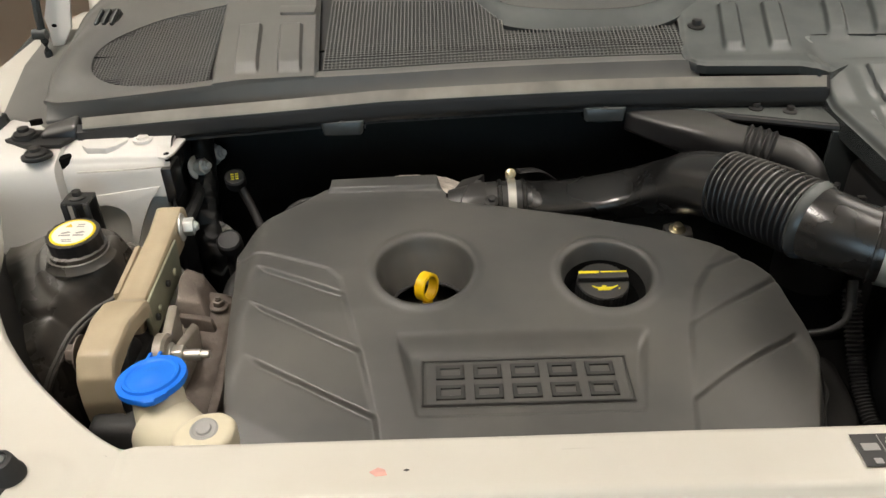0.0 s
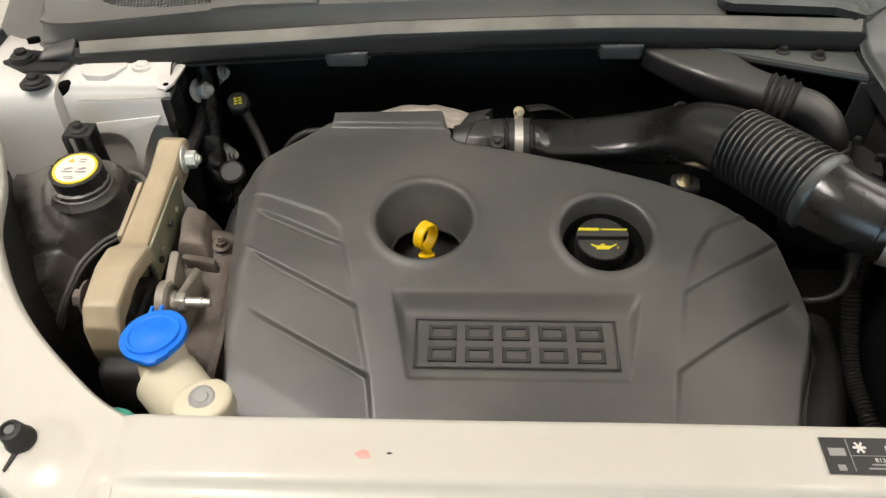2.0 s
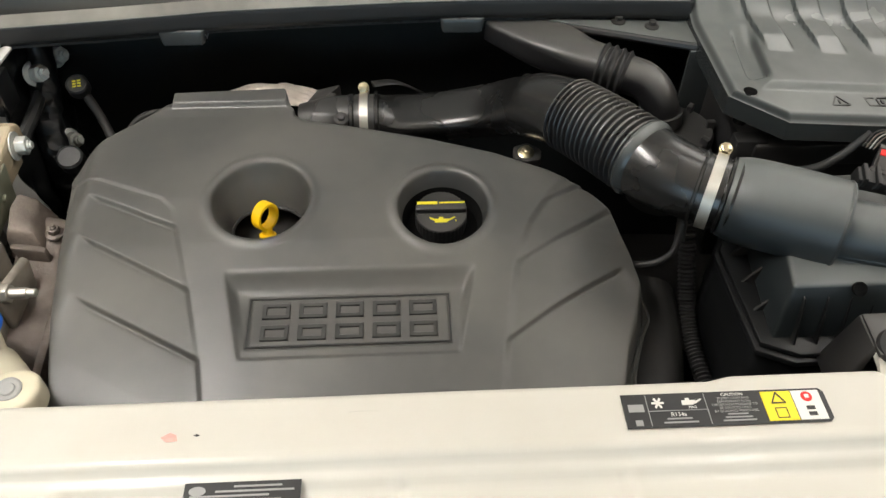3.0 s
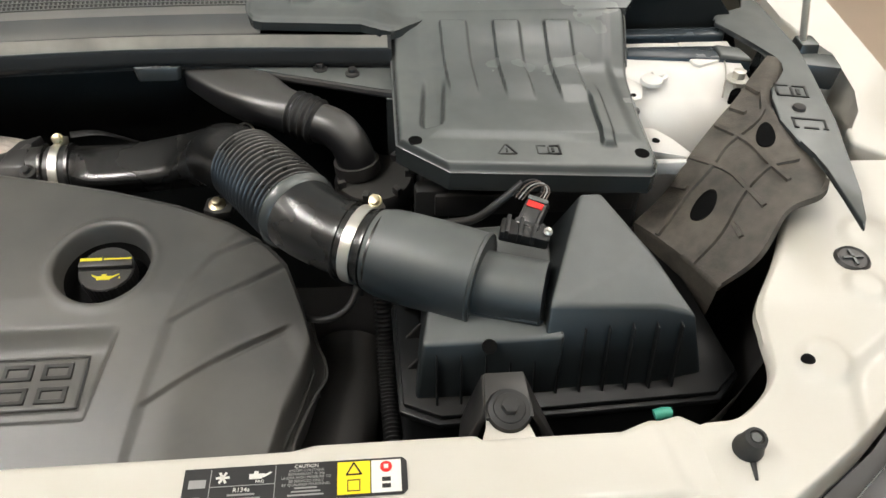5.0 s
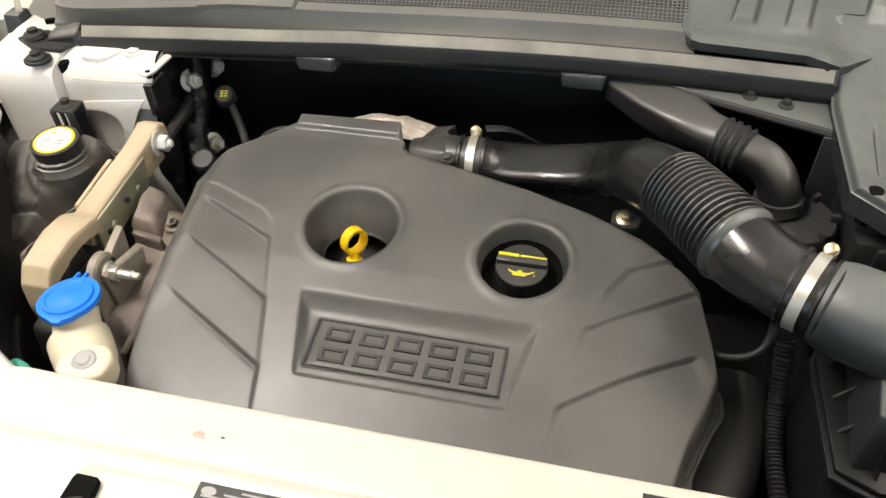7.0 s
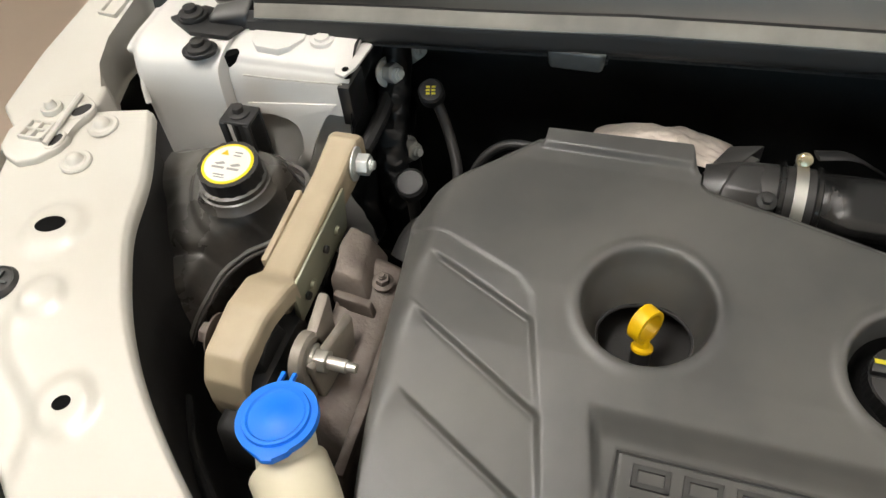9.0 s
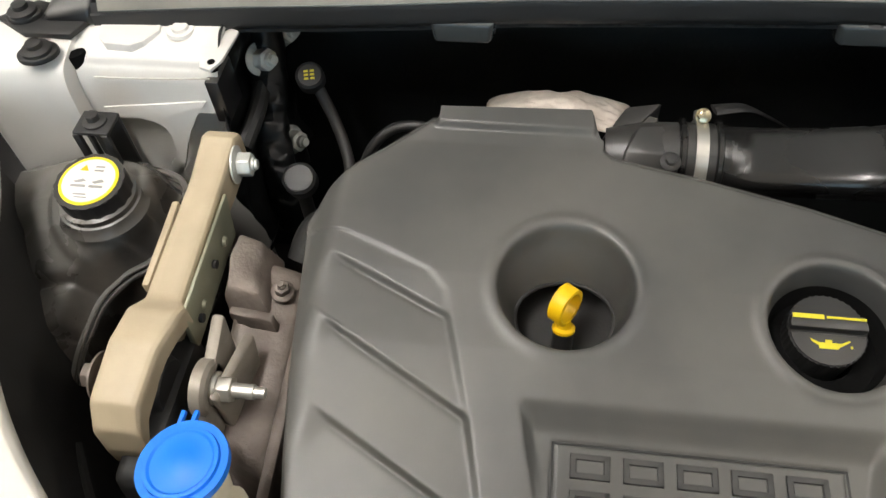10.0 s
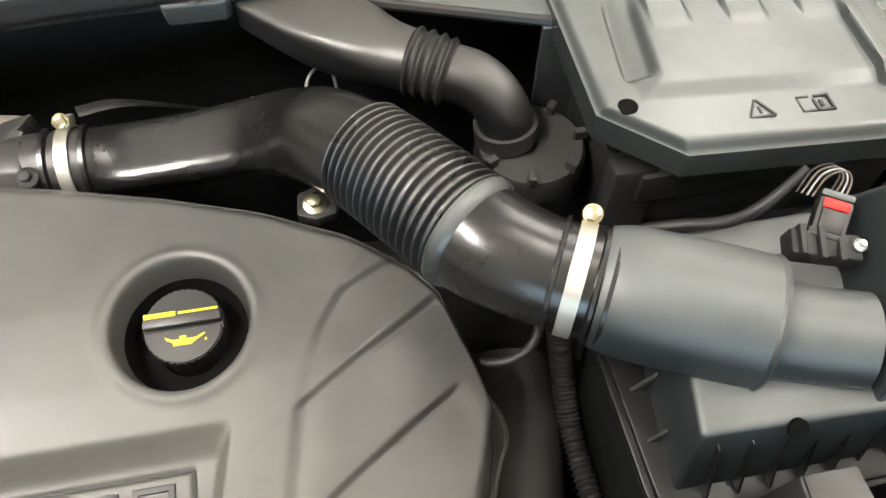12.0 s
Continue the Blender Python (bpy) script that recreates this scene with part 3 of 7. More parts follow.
# strut tower of white sheet metal
def tower(s):
    f = (lambda x: x) if s > 0 else (lambda x: 2 * MID - x)
    before = set(bpy.data.objects)
    prof = [(1.06, 1.118), (1.0, 1.117), (0.95, 1.114), (0.921, 1.105), (0.910, 1.090), (0.906, 1.06), (0.906, 1.02), (0.905, 0.92)]
    if s < 0:
        prof = [(1.06, 1.116), (0.99, 1.114), (0.94, 1.103), (0.91, 1.082), (0.892, 1.05), (0.884, 1.01), (0.882, 0.96), (0.882, 0.92)]
    pr = spline(prof, 111)

    def fn(u, v):
        y, z = pr[int(round(v * 110))]
        fold = -0.547
        x = lerp(u, [(0, -0.690 if s > 0 else -0.575), (0.46, fold - 0.0012), (0.52, fold + 0.0012), (1.0, -0.392)])
        low = smooth(1.116, 1.095, z)
        right = smooth(0.465, 0.515, u)
        y += (0.019 if s > 0 else 0.006) * right * smooth(1.118, 1.10, z) + 0.030 * smooth(0.14, 0.0, u) ** 2 * low
        z -= 0.005 * right * smooth(0.99, 0.94, y) + 0.016 * smooth(0.10, 0.0, u)
        z += 0.0015 * noise.noise((x * 30, y * 30, 5))
        return (f(x), y, z)

    def hole(c):
        return s > 0 and c.y < 0.935 and c.z < 1.044 and c.x > -0.531
    part("strut_tower", sheet(200, 110, fn, 0.004, hole), PAINT_IN, car, "white sheet-metal strut tower with a fold", 50)
    leg = [(-0.531, 1.046), (-0.410, 1.062), (-0.418, 1.052), (-0.429, 1.038), (-0.442, 1.015), (-0.453, 0.993), (-0.463, 0.968), (-0.471, 0.950), (-0.479, 0.943), (-0.486, 0.948), (-0.485, 0.959), (-0.476, 0.970), (-0.469, 0.982), (-0.466, 0.998), (-0.466, 1.010), (-0.470, 1.022), (-0.480, 1.030), (-0.495, 1.034), (-0.515, 1.033), (-0.531, 1.028)]
    leg = [(f(a), b) for a, b in leg]
    if s > 0:
        part("tower_leg", prism(leg[::-1] if s > 0 else leg, -0.003, 0.003, 0.001, 2, Matrix(((1, 0, 0, 0), (0, 0, -1, 0.9262), (0, 1, 0, 0), (0, 0, 0, 1)))), PAINT_IN, car, "white curved flange leg of the tower")
    if s > 0:
        part("sheet_joint", tube([(f(-0.523), 0.9235, 1.088), (f(-0.48), 0.9235, 1.089), (f(-0.44), 0.9235, 1.091), (f(-0.397), 0.9235, 1.094)], 0.0011, 20, 6), SCUFF, car)
    part("tower_wall", box(*sorted((f(-0.655), f(-0.41))), 0.944, 0.952, 0.75, 1.085, 0.002), PAINT_IN, car)
    if s > 0:
        part("tower_patch", prism([(f(a), b) for a, b in ((-0.528, 0.990), (-0.462, 0.990), (-0.458, 0.968), (-0.470, 0.950), (-0.482, 0.943), (-0.510, 0.945), (-0.520, 0.955))], 1.105, lambda x, y: 1.1165 - 0.05 * max(0, 0.96 - y), 0.001), PAINT_IN, car)
    part("tower_plug", lathe([(0.015, 0), (0.014, 0.004), (0.009, 0.004), (0.008, 0.007), (0, 0.007)], 24, Matrix.Translation((f(-0.437), 0.972, 1.1125))), PAINT_IN, car)
    part("tower_hole", prism(oval(f(-0.541), 0.937, 0.0100, 0.0045, 28), 1.09, lambda x, y: 1.1068 + 0.35 * (y - 0.936), 0), VOID_BLACK, car, "dark oval hole")
    part("tower_lip", prism([(f(a), b) for a, b in ((-0.412, 0.955), (-0.388, 0.985), (-0.378, 0.98), (-0.382, 0.935), (-0.390, 0.918), (-0.402, 0.922))], 1.1065, 1.1105, 0.001), PAINT_IN, car)
    part("tower_hole", prism(oval(f(-0.392), 0.930, 0.004, 0.004, 0), 1.10, 1.1112, 0), VOID_BLACK, car)
    part("tower_side", box(*sorted((f(-0.404), f(-0.389))), 0.922, 0.965, 1.035, 1.090, 0.002), DUSTY, car, "dusty dark side plate")
    # the whole tower sits a little low, back and outboard of the drawing
    for ob in set(bpy.data.objects) - before:
        ob.data.transform(Matrix.Translation((-0.0135 * s, 0.018, -0.0205)))
    part("wing_gap", box(*sorted((f(-0.90), f(-0.60))), 0.84, 1.10, 0.90, 0.93, 0.0), DARK, car)
    rim = spline([(-0.686, 1.078, 1.080), (-0.682, 1.008, 1.085), (-0.664, 0.973, 1.080), (-0.674, 0.933, 1.055), (-0.669, 0.913, 1.01)], 30)
    bm = tube([(f(a), b, c) for a, b, c in rim[::3]], 0.004, 30, 8)
    part("seam", bm, PAINT_IN, car)
    # rail that joins the tower to the wing
    part("wing_rail", box(*sorted((f(-0.80), f(-0.672))), 1.035, 1.075, 0.96, 1.04, 0.004), PAINT_IN, car)
    # upper wing, going back to the door
    wing = [(-0.690, 0.862), (-0.699, 0.895), (-0.738, 0.928), (-0.752, 0.975), (-0.752, 1.06), (-0.715, 1.09), (-0.690, 1.14), (-0.655, 1.25), (-0.62, 1.42), (-0.68, 1.42), (-0.725, 1.31), (-0.775, 1.18), (-0.810, 1.05), (-0.822, 0.935), (-0.806, 0.836), (-0.76, 0.80)]
    bm = prism([(f(a), b) for a, b in (wing if s > 0 else wing[::-1])], 1.0, lambda x, y: 1.062 + 0.10 * smooth(0.9, 1.45, y), 0.006, 3)
    part("wing_top", bm, PAINT, car, "cream-white upper wing edge")


tower(1)
tower(-1)

# bonnet held open over the bay
HINGE = (1.52, 1.24)
bonnet = sheet(30, 24, lambda u, v: (MID + (u - 0.5) * (1.55 - 0.25 * v), HINGE[0] - 0.50 * v + 0.10 * math.sin(v * math.pi) * 0.3, HINGE[1] + 0.06 + 0.98 * v + 0.05 * math.sin(u * math.pi)), 0.03)
part("bonnet", bonnet, PAINT_IN, car, "raised cream-white bonnet")
for s in (1, -1):
    f = (lambda x: x) if s > 0 else (lambda x: 2 * MID - x)
    strut = part("gas_strut", join(tube([(f(-0.692), 1.052, 1.09), (f(-0.652), 1.042, 1.22), (f(-0.60), 1.03, 1.385)], 0.0052, 8, 12), tube([(f(-0.60), 1.03, 1.38), (f(-0.50), 1.04, 1.70), (f(-0.40), 1.10, 1.98)], 0.009, 8, 12)), STEEL, car, "grey bonnet gas strut")
    part("foot", block([(f(-0.692) - 0.014, 1.035, 1.112), (f(-0.692) + 0.014, 1.035, 1.112), (f(-0.692) + 0.014, 1.065, 1.112), (f(-0.692) - 0.014, 1.065, 1.112)], [(f(-0.692) - 0.018, 1.028, 1.06), (f(-0.692) + 0.018, 1.028, 1.06), (f(-0.692) + 0.018, 1.07, 1.06), (f(-0.692) - 0.018, 1.07, 1.06)], 0.004, 2), GREY, strut)
part("windscreen", sheet(30, 10, lambda u, v: (MID + (u - 0.5) * (1.5 - 0.2 * v), 1.36 + 0.55 * v - 0.06 * math.sin(u * math.pi) * (1 - v), 1.225 + 0.45 * v)), GLASS, car, "dark windscreen glass")

# pocket and hole in the left wing, and the mirror behind it
part("wing_pocket", join(*[moved(box(a, b, c, d, -0.004, 0.004, 0.001), Matrix.Translation((-0.763, 1.060, 1.082)) @ pose(0, 0, 0, 6, 0, -4)) for a, b, c, d in ((-0.014, 0.014, -0.052, -0.048), (-0.014, 0.014, 0.048, 0.052), (-0.014, -0.010, -0.052, 0.052), (0.010, 0.014, -0.052, 0.052), (-0.014, 0.014, -0.003, 0.003))]), PAINT, car, "ribbed pocket in the wing edge")
door_mirror = thing("door_mirror", (-0.96, 1.61, 0.90), "dark grey door mirror housing beside the wing", "mirror")
part("housing", block([(-0.944, 1.425, 1.0), (-0.928, 1.424, 1.0), (-0.953, 1.768, 1.0), (-1.0, 1.823, 1.0)], [(-0.934, 1.425, 0.93), (-0.918, 1.424, 0.93), (-0.943, 1.768, 0.93), (-0.99, 1.823, 0.93)], 0.008, 3), GREY, door_mirror)
part("arm", box(-0.956, -0.816, 1.660, 1.710, 0.90, 0.94, 0.01), BLACK, door_mirror)

# pressed hinge plate with holes on the left wing
plate = thing("hinge_plate", (-0.72, 0.83, 1.055), "cream-painted hinge plate with holes and bolts on the wing", "bracket")
pl_o = [(-0.746, 0.763), (-0.727, 0.757), (-0.707, 0.767), (-0.692, 0.786), (-0.688, 0.804), (-0.694, 0.816), (-0.693, 0.824), (-0.684, 0.836), (-0.683, 0.850), (-0.690, 0.861), (-0.704, 0.868), (-0.735, 0.862), (-0.757, 0.835), (-0.768, 0.80), (-0.762, 0.775)]
top = lambda x, y: fender_top(x, y, 1) + 0.009
part("plate", prism(pl_o, lambda x, y: fender_top(x, y, 1) - 0.002, top, 0.003, 3), PAINT, plate)
for x, y, a, b, turn in ((-0.6955, 0.8435, 0.0120, 0.0068, 50), (-0.7005, 0.796, 0.0098, 0.0052, 72)):
    part("hole", prism(oval(x, y, a, b, turn), lambda x, y: top(x, y) - 0.004, lambda x, y: top(x, y) + 0.0005, 0), DARK, plate, "dark oval hole")
    rim = [(p, q, top(p, q)) for p, q in oval(x, y, a + 0.003, b + 0.003, turn, 14)]
    part("hole_rim", tube(rim + rim[:1], 0.0018, 40, 8), PAINT, plate)
part("rib", tube([(-0.7075, 0.864, top(-0.7, 0.864) + 0.003), (-0.706, 0.82, top(-0.7, 0.82) + 0.004), (-0.706, 0.786, top(-0.7, 0.786) + 0.003)], 0.0036, 14, 8), PAINT, plate)
for a, b, c, d in ((-0.746, -0.713, 0.789, 0.7925), (-0.746, -0.742, 0.789, 0.818), (-0.717, -0.713, 0.789, 0.818), (-0.746, -0.713, 0.8155, 0.819), (-0.731, -0.728, 0.789, 0.819), (-0.746, -0.713, 0.803, 0.8055)):
    part("tray_rib", box(a, b, c, d, 1.05, top(-0.73, 0.80) + 0.005, 0.0012), PAINT, plate)
part("boss", lathe([(0.0125, -0.004), (0.0125, 0.004), (0.0115, 0.0055), (0.0085, 0.0055), (0.0070, 0.004), (0.0060, 0.010), (0.004, 0.0125), (0, 0.013)], 28, Matrix.Translation((-0.732, 0.838, top(-0.732, 0.838)))), PAINT, plate, "round painted boss")
for x, y in ((-0.664, 0.833), (-0.665, 0.778)):
    t = thing("fender_bolt", (x, y, fender_top(x, y, 1)), "cream-painted bolt with a washer on the fender ledge", "bolt", "fender bolts")
    part("bolt", lathe([(0.018, 0), (0.018, 0.002), (0.0165, 0.0035), (0.0125, 0.003), (0.0100, 0.0045), (0.0085, 0.0085), (0.0055, 0.0115), (0, 0.0125)], 28, Matrix.Translation((x, y, fender_top(x, y, 1)))), PAINT, t)


# ---------- scuttle: seal bar, cowl panels, grille ----------
BARX = np.linspace(-0.7, 1.1, 73)
BARY = [float(v[1]) for v in spline([(-0.7, 0.948), (-0.55, 0.955), (-0.4, 0.963), (-0.25, 0.973), (-0.1, 0.983), (0.05, 0.996), (0.2, 1.003), (0.35, 1.004), (0.5, 0.998), (0.65, 0.99), (0.8, 0.98), (0.95, 0.97), (1.1, 0.96)], 73)]


def bar_y(x):
    return float(np.interp(x, BARX, BARY))


cowl = thing("cowl", (MID, 1.1, 1.10), "dark grey plastic cowl below the windscreen with mesh grilles", "cowl panel")
SEALZ = 1.125
SEALY = spline([(-0.7, 0.976), (-0.55, 0.990), (-0.40, 0.997), (-0.25, 1.000), (-0.10, 1.006), (0.05, 1.016), (0.20, 1.0235), (0.35, 1.023), (0.50, 1.016), (0.65, 1.008), (0.8, 1.0), (0.95, 0.99), (1.1, 0.98)], 73)[:, 1]


def seal_y(x):
    return float(np.interp(x, BARX, SEALY))


def seal_drop(x):
    return 0.0225 * min(1.0, max(0.0, (-0.10 - x) / 0.43))


# section of the bar: y and z from its lower front edge, up over the light slope, down into the channel
BAR = [(0.006, -0.022), (0.0, -0.014), (0.0, 0.0065), (0.0022, 0.0085), (0.0105, 0.0225), (0.0125, 0.0225), (0.017, 0.014), (0.032, 0.013)]


def bar(u, v):
    x = -0.545 + 1.10 * u
    q = v * (len(BAR) - 1)
    i = min(len(BAR) - 2, int(q))
    t = q - i
    a, b = BAR[i][0] * (1 - t) + BAR[i + 1][0] * t, BAR[i][1] * (1 - t) + BAR[i + 1][1] * t
    e = smooth(0.05, 0.0, u)
    return (x, seal_y(x) + a * (1 - 0.3 * e), SEALZ + b * (1 - 0.4 * e) - seal_drop(x))


def strip_fn(u, v):
    x = -0.535 + 1.085 * u
    return (x, seal_y(x) + 0.0012 + 0.0084 * v, SEALZ + 0.0092 + 0.0142 * v - seal_drop(x))


part("seal_bar", sheet(110, 32, bar, 0.004), RUBBER, cowl, "black rubber seal bar under a strip of painted sheen", 25)
part("seal_strip", sheet(110, 4, strip_fn, 0.002), STRIP, cowl, "light grey strip painting the sheen on the seal")
part("strip_edge", tube([strip_fn(k / 20, -0.06) for k in range(21)], 0.0011, 80, 6), GREY, cowl)
part("under_lip", sheet(110, 3, lambda u, v: (-0.44 + 0.97 * u, seal_y(-0.44 + 0.97 * u) + 0.006 + 0.034 * v, SEALZ - 0.018 - 0.010 * v - 0.8 * seal_drop(-0.44 + 0.97 * u)), 0.007), NERO, cowl)
for x in (-0.160, 0.2316):
    y = seal_y(x)
    t = part("tab", block([(x - 0.034, y + 0.034, SEALZ - 0.018), (x - 0.033, y + 0.004, SEALZ - 0.018), (x - 0.029, y, SEALZ - 0.019), (x + 0.029, y, SEALZ - 0.019), (x + 0.033, y + 0.004, SEALZ - 0.018), (x + 0.034, y + 0.034, SEALZ - 0.018)], [(x - 0.034, y + 0.034, SEALZ - 0.036), (x - 0.031, y + 0.004, SEALZ - 0.040), (x - 0.026, y - 0.002, SEALZ - 0.041), (x + 0.026, y - 0.002, SEALZ - 0.041), (x + 0.031, y + 0.004, SEALZ - 0.040), (x + 0.034, y + 0.034, SEALZ - 0.036)], 0.003, 3), GREY, cowl, "grey plastic clip tab")
    part("clip", lathe([(0, 0.004), (0.007, 0.003), (0.0095, 0.0)], 20, Matrix.Translation((x, y + 0.008, SEALZ - 0.0195))), BLACK, t)


def cowl_z(x, y):
    d = y - bar_y(x) - 0.066
    return BARZ + 0.014 + 0.25 * d * smooth(0, 0.05, d) - 0.024 * min(1.0, max(0.0, (-0.30 - x) / 0.30))


def cowl_sheet(x0, x1, d0, d1, nx, ny, lift=0.0, thick=0.006, skip=None):
    return sheet(nx, ny, lambda u, v: (lambda x: (x, bar_y(x) + 0.066 + d0 + (d1 - d0) * v, cowl_z(x, bar_y(x) + 0.066 + d0 + (d1 - d0) * v) + lift))(x0 + (x1 - x0) * u), thick, skip)


part("cowl_lip", cowl_sheet(-0.50, 0.375, -0.002, 0.022, 80, 4, 0.0), COWL, cowl)
part("cowl_front", sheet(110, 6, lambda u, v: (lambda x: (x, (bar_y(x) + 0.0655 + lerp(x, [(-0.60, 0.018), (-0.575, 0.007), (-0.545, 0.001), (-0.44, -0.001)])) * (1 - v) + (seal_y(x) + 0.030) * v, (cowl_z(x, bar_y(x) + 0.066) + 0.002) * (1 - v) + (SEALZ + 0.012 - seal_drop(x)) * v - 0.003 * math.sin(math.pi * v)))(-0.597 + 0.972 * u), 0.003), COWL, cowl, "upright front face of the cowl", 60)
part("cowl_backing", cowl_sheet(-0.57, 0.37, 0.02, 0.30, 60, 8, -0.014), BLACK, cowl)


def lattice(x0, x1, d0, d1, pitch, w, keep=None):
    bm = bmesh.new()

    def rod(ax, ad, bx, bd):
        n = 6
        for k in range(n):
            p, q = [], []
            for t, l in ((k / n, p), ((k + 1) / n, q)):
                x, d = ax + (bx - ax) * t, ad + (bd - ad) * t
                y = bar_y(x) + 0.066 + d
                l.append(Vector((x, y, cowl_z(x, y))))
            if keep and not keep((p[0].x + q[0].x) / 2, ad + (bd - ad) * (k + 0.5) / n):
                continue
            t = (q[0] - p[0]).normalized()
            s = t.cross(Vector((0, 0, 1))) * w / 2
            up = Vector((0, 0, w * 0.6))
            v = [bm.verts.new(c) for c in (p[0] - s - up, p[0] + s - up, q[0] + s - up, q[0] - s - up, p[0] - s + up, p[0] + s + up, q[0] + s + up, q[0] - s + up)]
            for f in ((4, 5, 6, 7), (0, 1, 5, 4), (1, 2, 6, 5), (2, 3, 7, 6), (3, 0, 4, 7)):
                bm.faces.new([v[i] for i in f])
    x = x0
    while x <= x1:
        rod(x, d0, x, d1)
        x += pitch
    d = d0
    while d <= d1:
        rod(x0, d, x1, d)
        d += pitch
    return bm


g1 = part("grille", lattice(-0.188, 0.362, 0.024, 0.235, 0.0060, 0.0019, lambda x, d: d < 0.22 - 0.13 * smooth(0.03, 0.11, x)), COWL, cowl, "fine square mesh grille", 20)
g1["kind"] = "stuff"
g2 = part("grille", lattice(-0.5575, -0.3575, 0.014, 0.235, 0.0050, 0.0017, lambda x, d: x > lerp(d, [(0.014, -0.37), (0.018, -0.415), (0.028, -0.484), (0.045, -0.524), (0.072, -0.548), (0.110, -0.557), (0.145, -0.547), (0.175, -0.514), (0.205, -0.449), (0.235, -0.33)])), COWL, cowl, "fine mesh grille with a curved edge", 20)
g2["kind"] = "stuff"


def flap(u, v):
    d = -0.002 + 0.24 * v
    x = -0.352 - 0.07 * d + 0.158 * u
    y = bar_y(x) + 0.066 + d
    z = cowl_z(x, y) + 0.005
    for c in (-0.3055, -0.2415):
        k = x - c + 0.08 * (y - 1.11)
        z += 0.009 * smooth(-0.0185, -0.0150, k) * smooth(0.0190, 0.0150, k) * smooth(1.052, 1.070, y) * smooth(1.180, 1.165, y)
    z -= 0.008 * smooth(0.006, 0.0, min(u, 1 - u) * 0.158) + 0.008 * smooth(0.05, 0.0, 1 - v)
    return (x, y, z)


part("flap", sheet(130, 70, flap, 0.006), COWL, cowl, "grey access flap with two raised ribs", 30)
part("flap_catch", prism([(-0.268, 1.203), (-0.213, 1.203), (-0.210, 1.225), (-0.271, 1.225)], lambda x, y: cowl_z(x, y) - 0.004, lambda x, y: cowl_z(x, y) + 0.010, 0.002), COWL, cowl)


# solid corner at the left
def corner(u, v):
    """From the curved edge of the mesh (u = 0) out to the wing (u = 1)."""
    i = spline([(-0.345, 0.222), (-0.449, 0.203), (-0.510, 0.175), (-0.543, 0.145), (-0.553, 0.110), (-0.544, 0.072), (-0.520, 0.045), (-0.480, 0.028), (-0.410, 0.018), (-0.345, 0.014)], 61)[int(round(v * 60))]
    o = spline([(-0.40, 0.36), (-0.54, 0.35), (-0.612, 0.26), (-0.618, 0.18), (-0.622, 0.11), (-0.614, 0.045), (-0.593, 0.014), (-0.545, 0.001), (-0.44, -0.002), (-0.345, -0.003)], 61)[int(round(v * 60))]
    p = Vector(i) * (1 - u) + Vector(o) * u
    y = bar_y(p.x) + 0.066 + p.y
    w = smooth(0.15, 0.35, v) * smooth(0.66, 0.50, v)
    return (p.x, y, cowl_z(p.x, y) + 0.003 + 0.013 * math.sin(math.pi * min(1, u * 1.3)) * w - 0.028 * smooth(0.82, 1.0, u) * w)


part("cowl_corner", sheet(40, 60, corner, 0.006), COWL, cowl, "solid grey corner of the cowl", 50)
latch_block = part("corner_latch", hexa([(-0.578, 1.210, 1.178), (-0.535, 1.212, 1.180), (-0.535, 1.256, 1.192), (-0.582, 1.256, 1.190), (-0.570, 1.222, 1.200), (-0.541, 1.223, 1.200), (-0.540, 1.252, 1.212), (-0.575, 1.252, 1.212)], 0.004), BLACK, cowl)
for k in range(3):
    part("slat", moved(box(-0.0022, 0.0022, -0.018, 0.018, 0, 0.010, 0.001), Matrix.Translation((-0.568 + 0.0125 * k, 1.228, 1.198)) @ pose(0, 0, 0, 24, 0, -8)), GREY, latch_block)
part("seal_flap", prism([(-0.678, 1.013), (-0.698, 1.092), (-0.708, 1.213), (-0.700, 1.31), (-0.62, 1.31), (-0.60, 1.20), (-0.585, 1.06), (-0.575, 1.030), (-0.638, 1.006)], 1.04, lambda x, y: 1.072 + 0.10 * smooth(0.9, 1.45, y) + 0.010 * smooth(-0.69, -0.62, x), 0.003), COWL, cowl, "grey-brown flap between cowl and wing")
for px, py in ((-0.606, 1.062), (-0.628, 1.046)):
    part("slot", prism(oval(px, py, 0.009, 0.0035, 25), 1.09, 1.1085 if px > -0.61 else 1.1055, 0), VOID_BLACK, cowl)
hinge = part("bonnet_hinge", prism([(-0.675, 1.148), (-0.657, 1.146), (-0.645, 1.166), (-0.635, 1.177), (-0.625, 1.222), (-0.610, 1.285), (-0.648, 1.285), (-0.664, 1.222), (-0.676, 1.195), (-0.672, 1.170)], -0.003, 0.003, 0.001, 2, Matrix(((1, 0, 0, 0), (0, 0, -1, 1.262), (0, 1, 0, 0), (0, 0, 0, 1)))), PAINT_IN, car, "white-painted hinge plate of the bonnet")
part("hole", prism(oval(-0.662, 1.183, 0.0045, 0.003, 0), 0.0028, 0.0036, 0, m=Matrix(((1, 0, 0, 0), (0, 0, -1, 1.262), (0, 1, 0, 0), (0, 0, 0, 1)))), VOID_BLACK, hinge)
part("arm", join(tube([(-0.672, 1.232, 1.10), (-0.672, 1.232, 1.178), (-0.667, 1.234, 1.235), (-0.655, 1.24, 1.30)], 0.0065, 16, 10), lathe([(0, -0.012), (0.009, -0.012), (0.009, 0.010), (0, 0.010)], 16, along((-0.674, 1.230, 1.178), (1, 0, 0)))), GREY, hinge, "dark grey hinge arm")
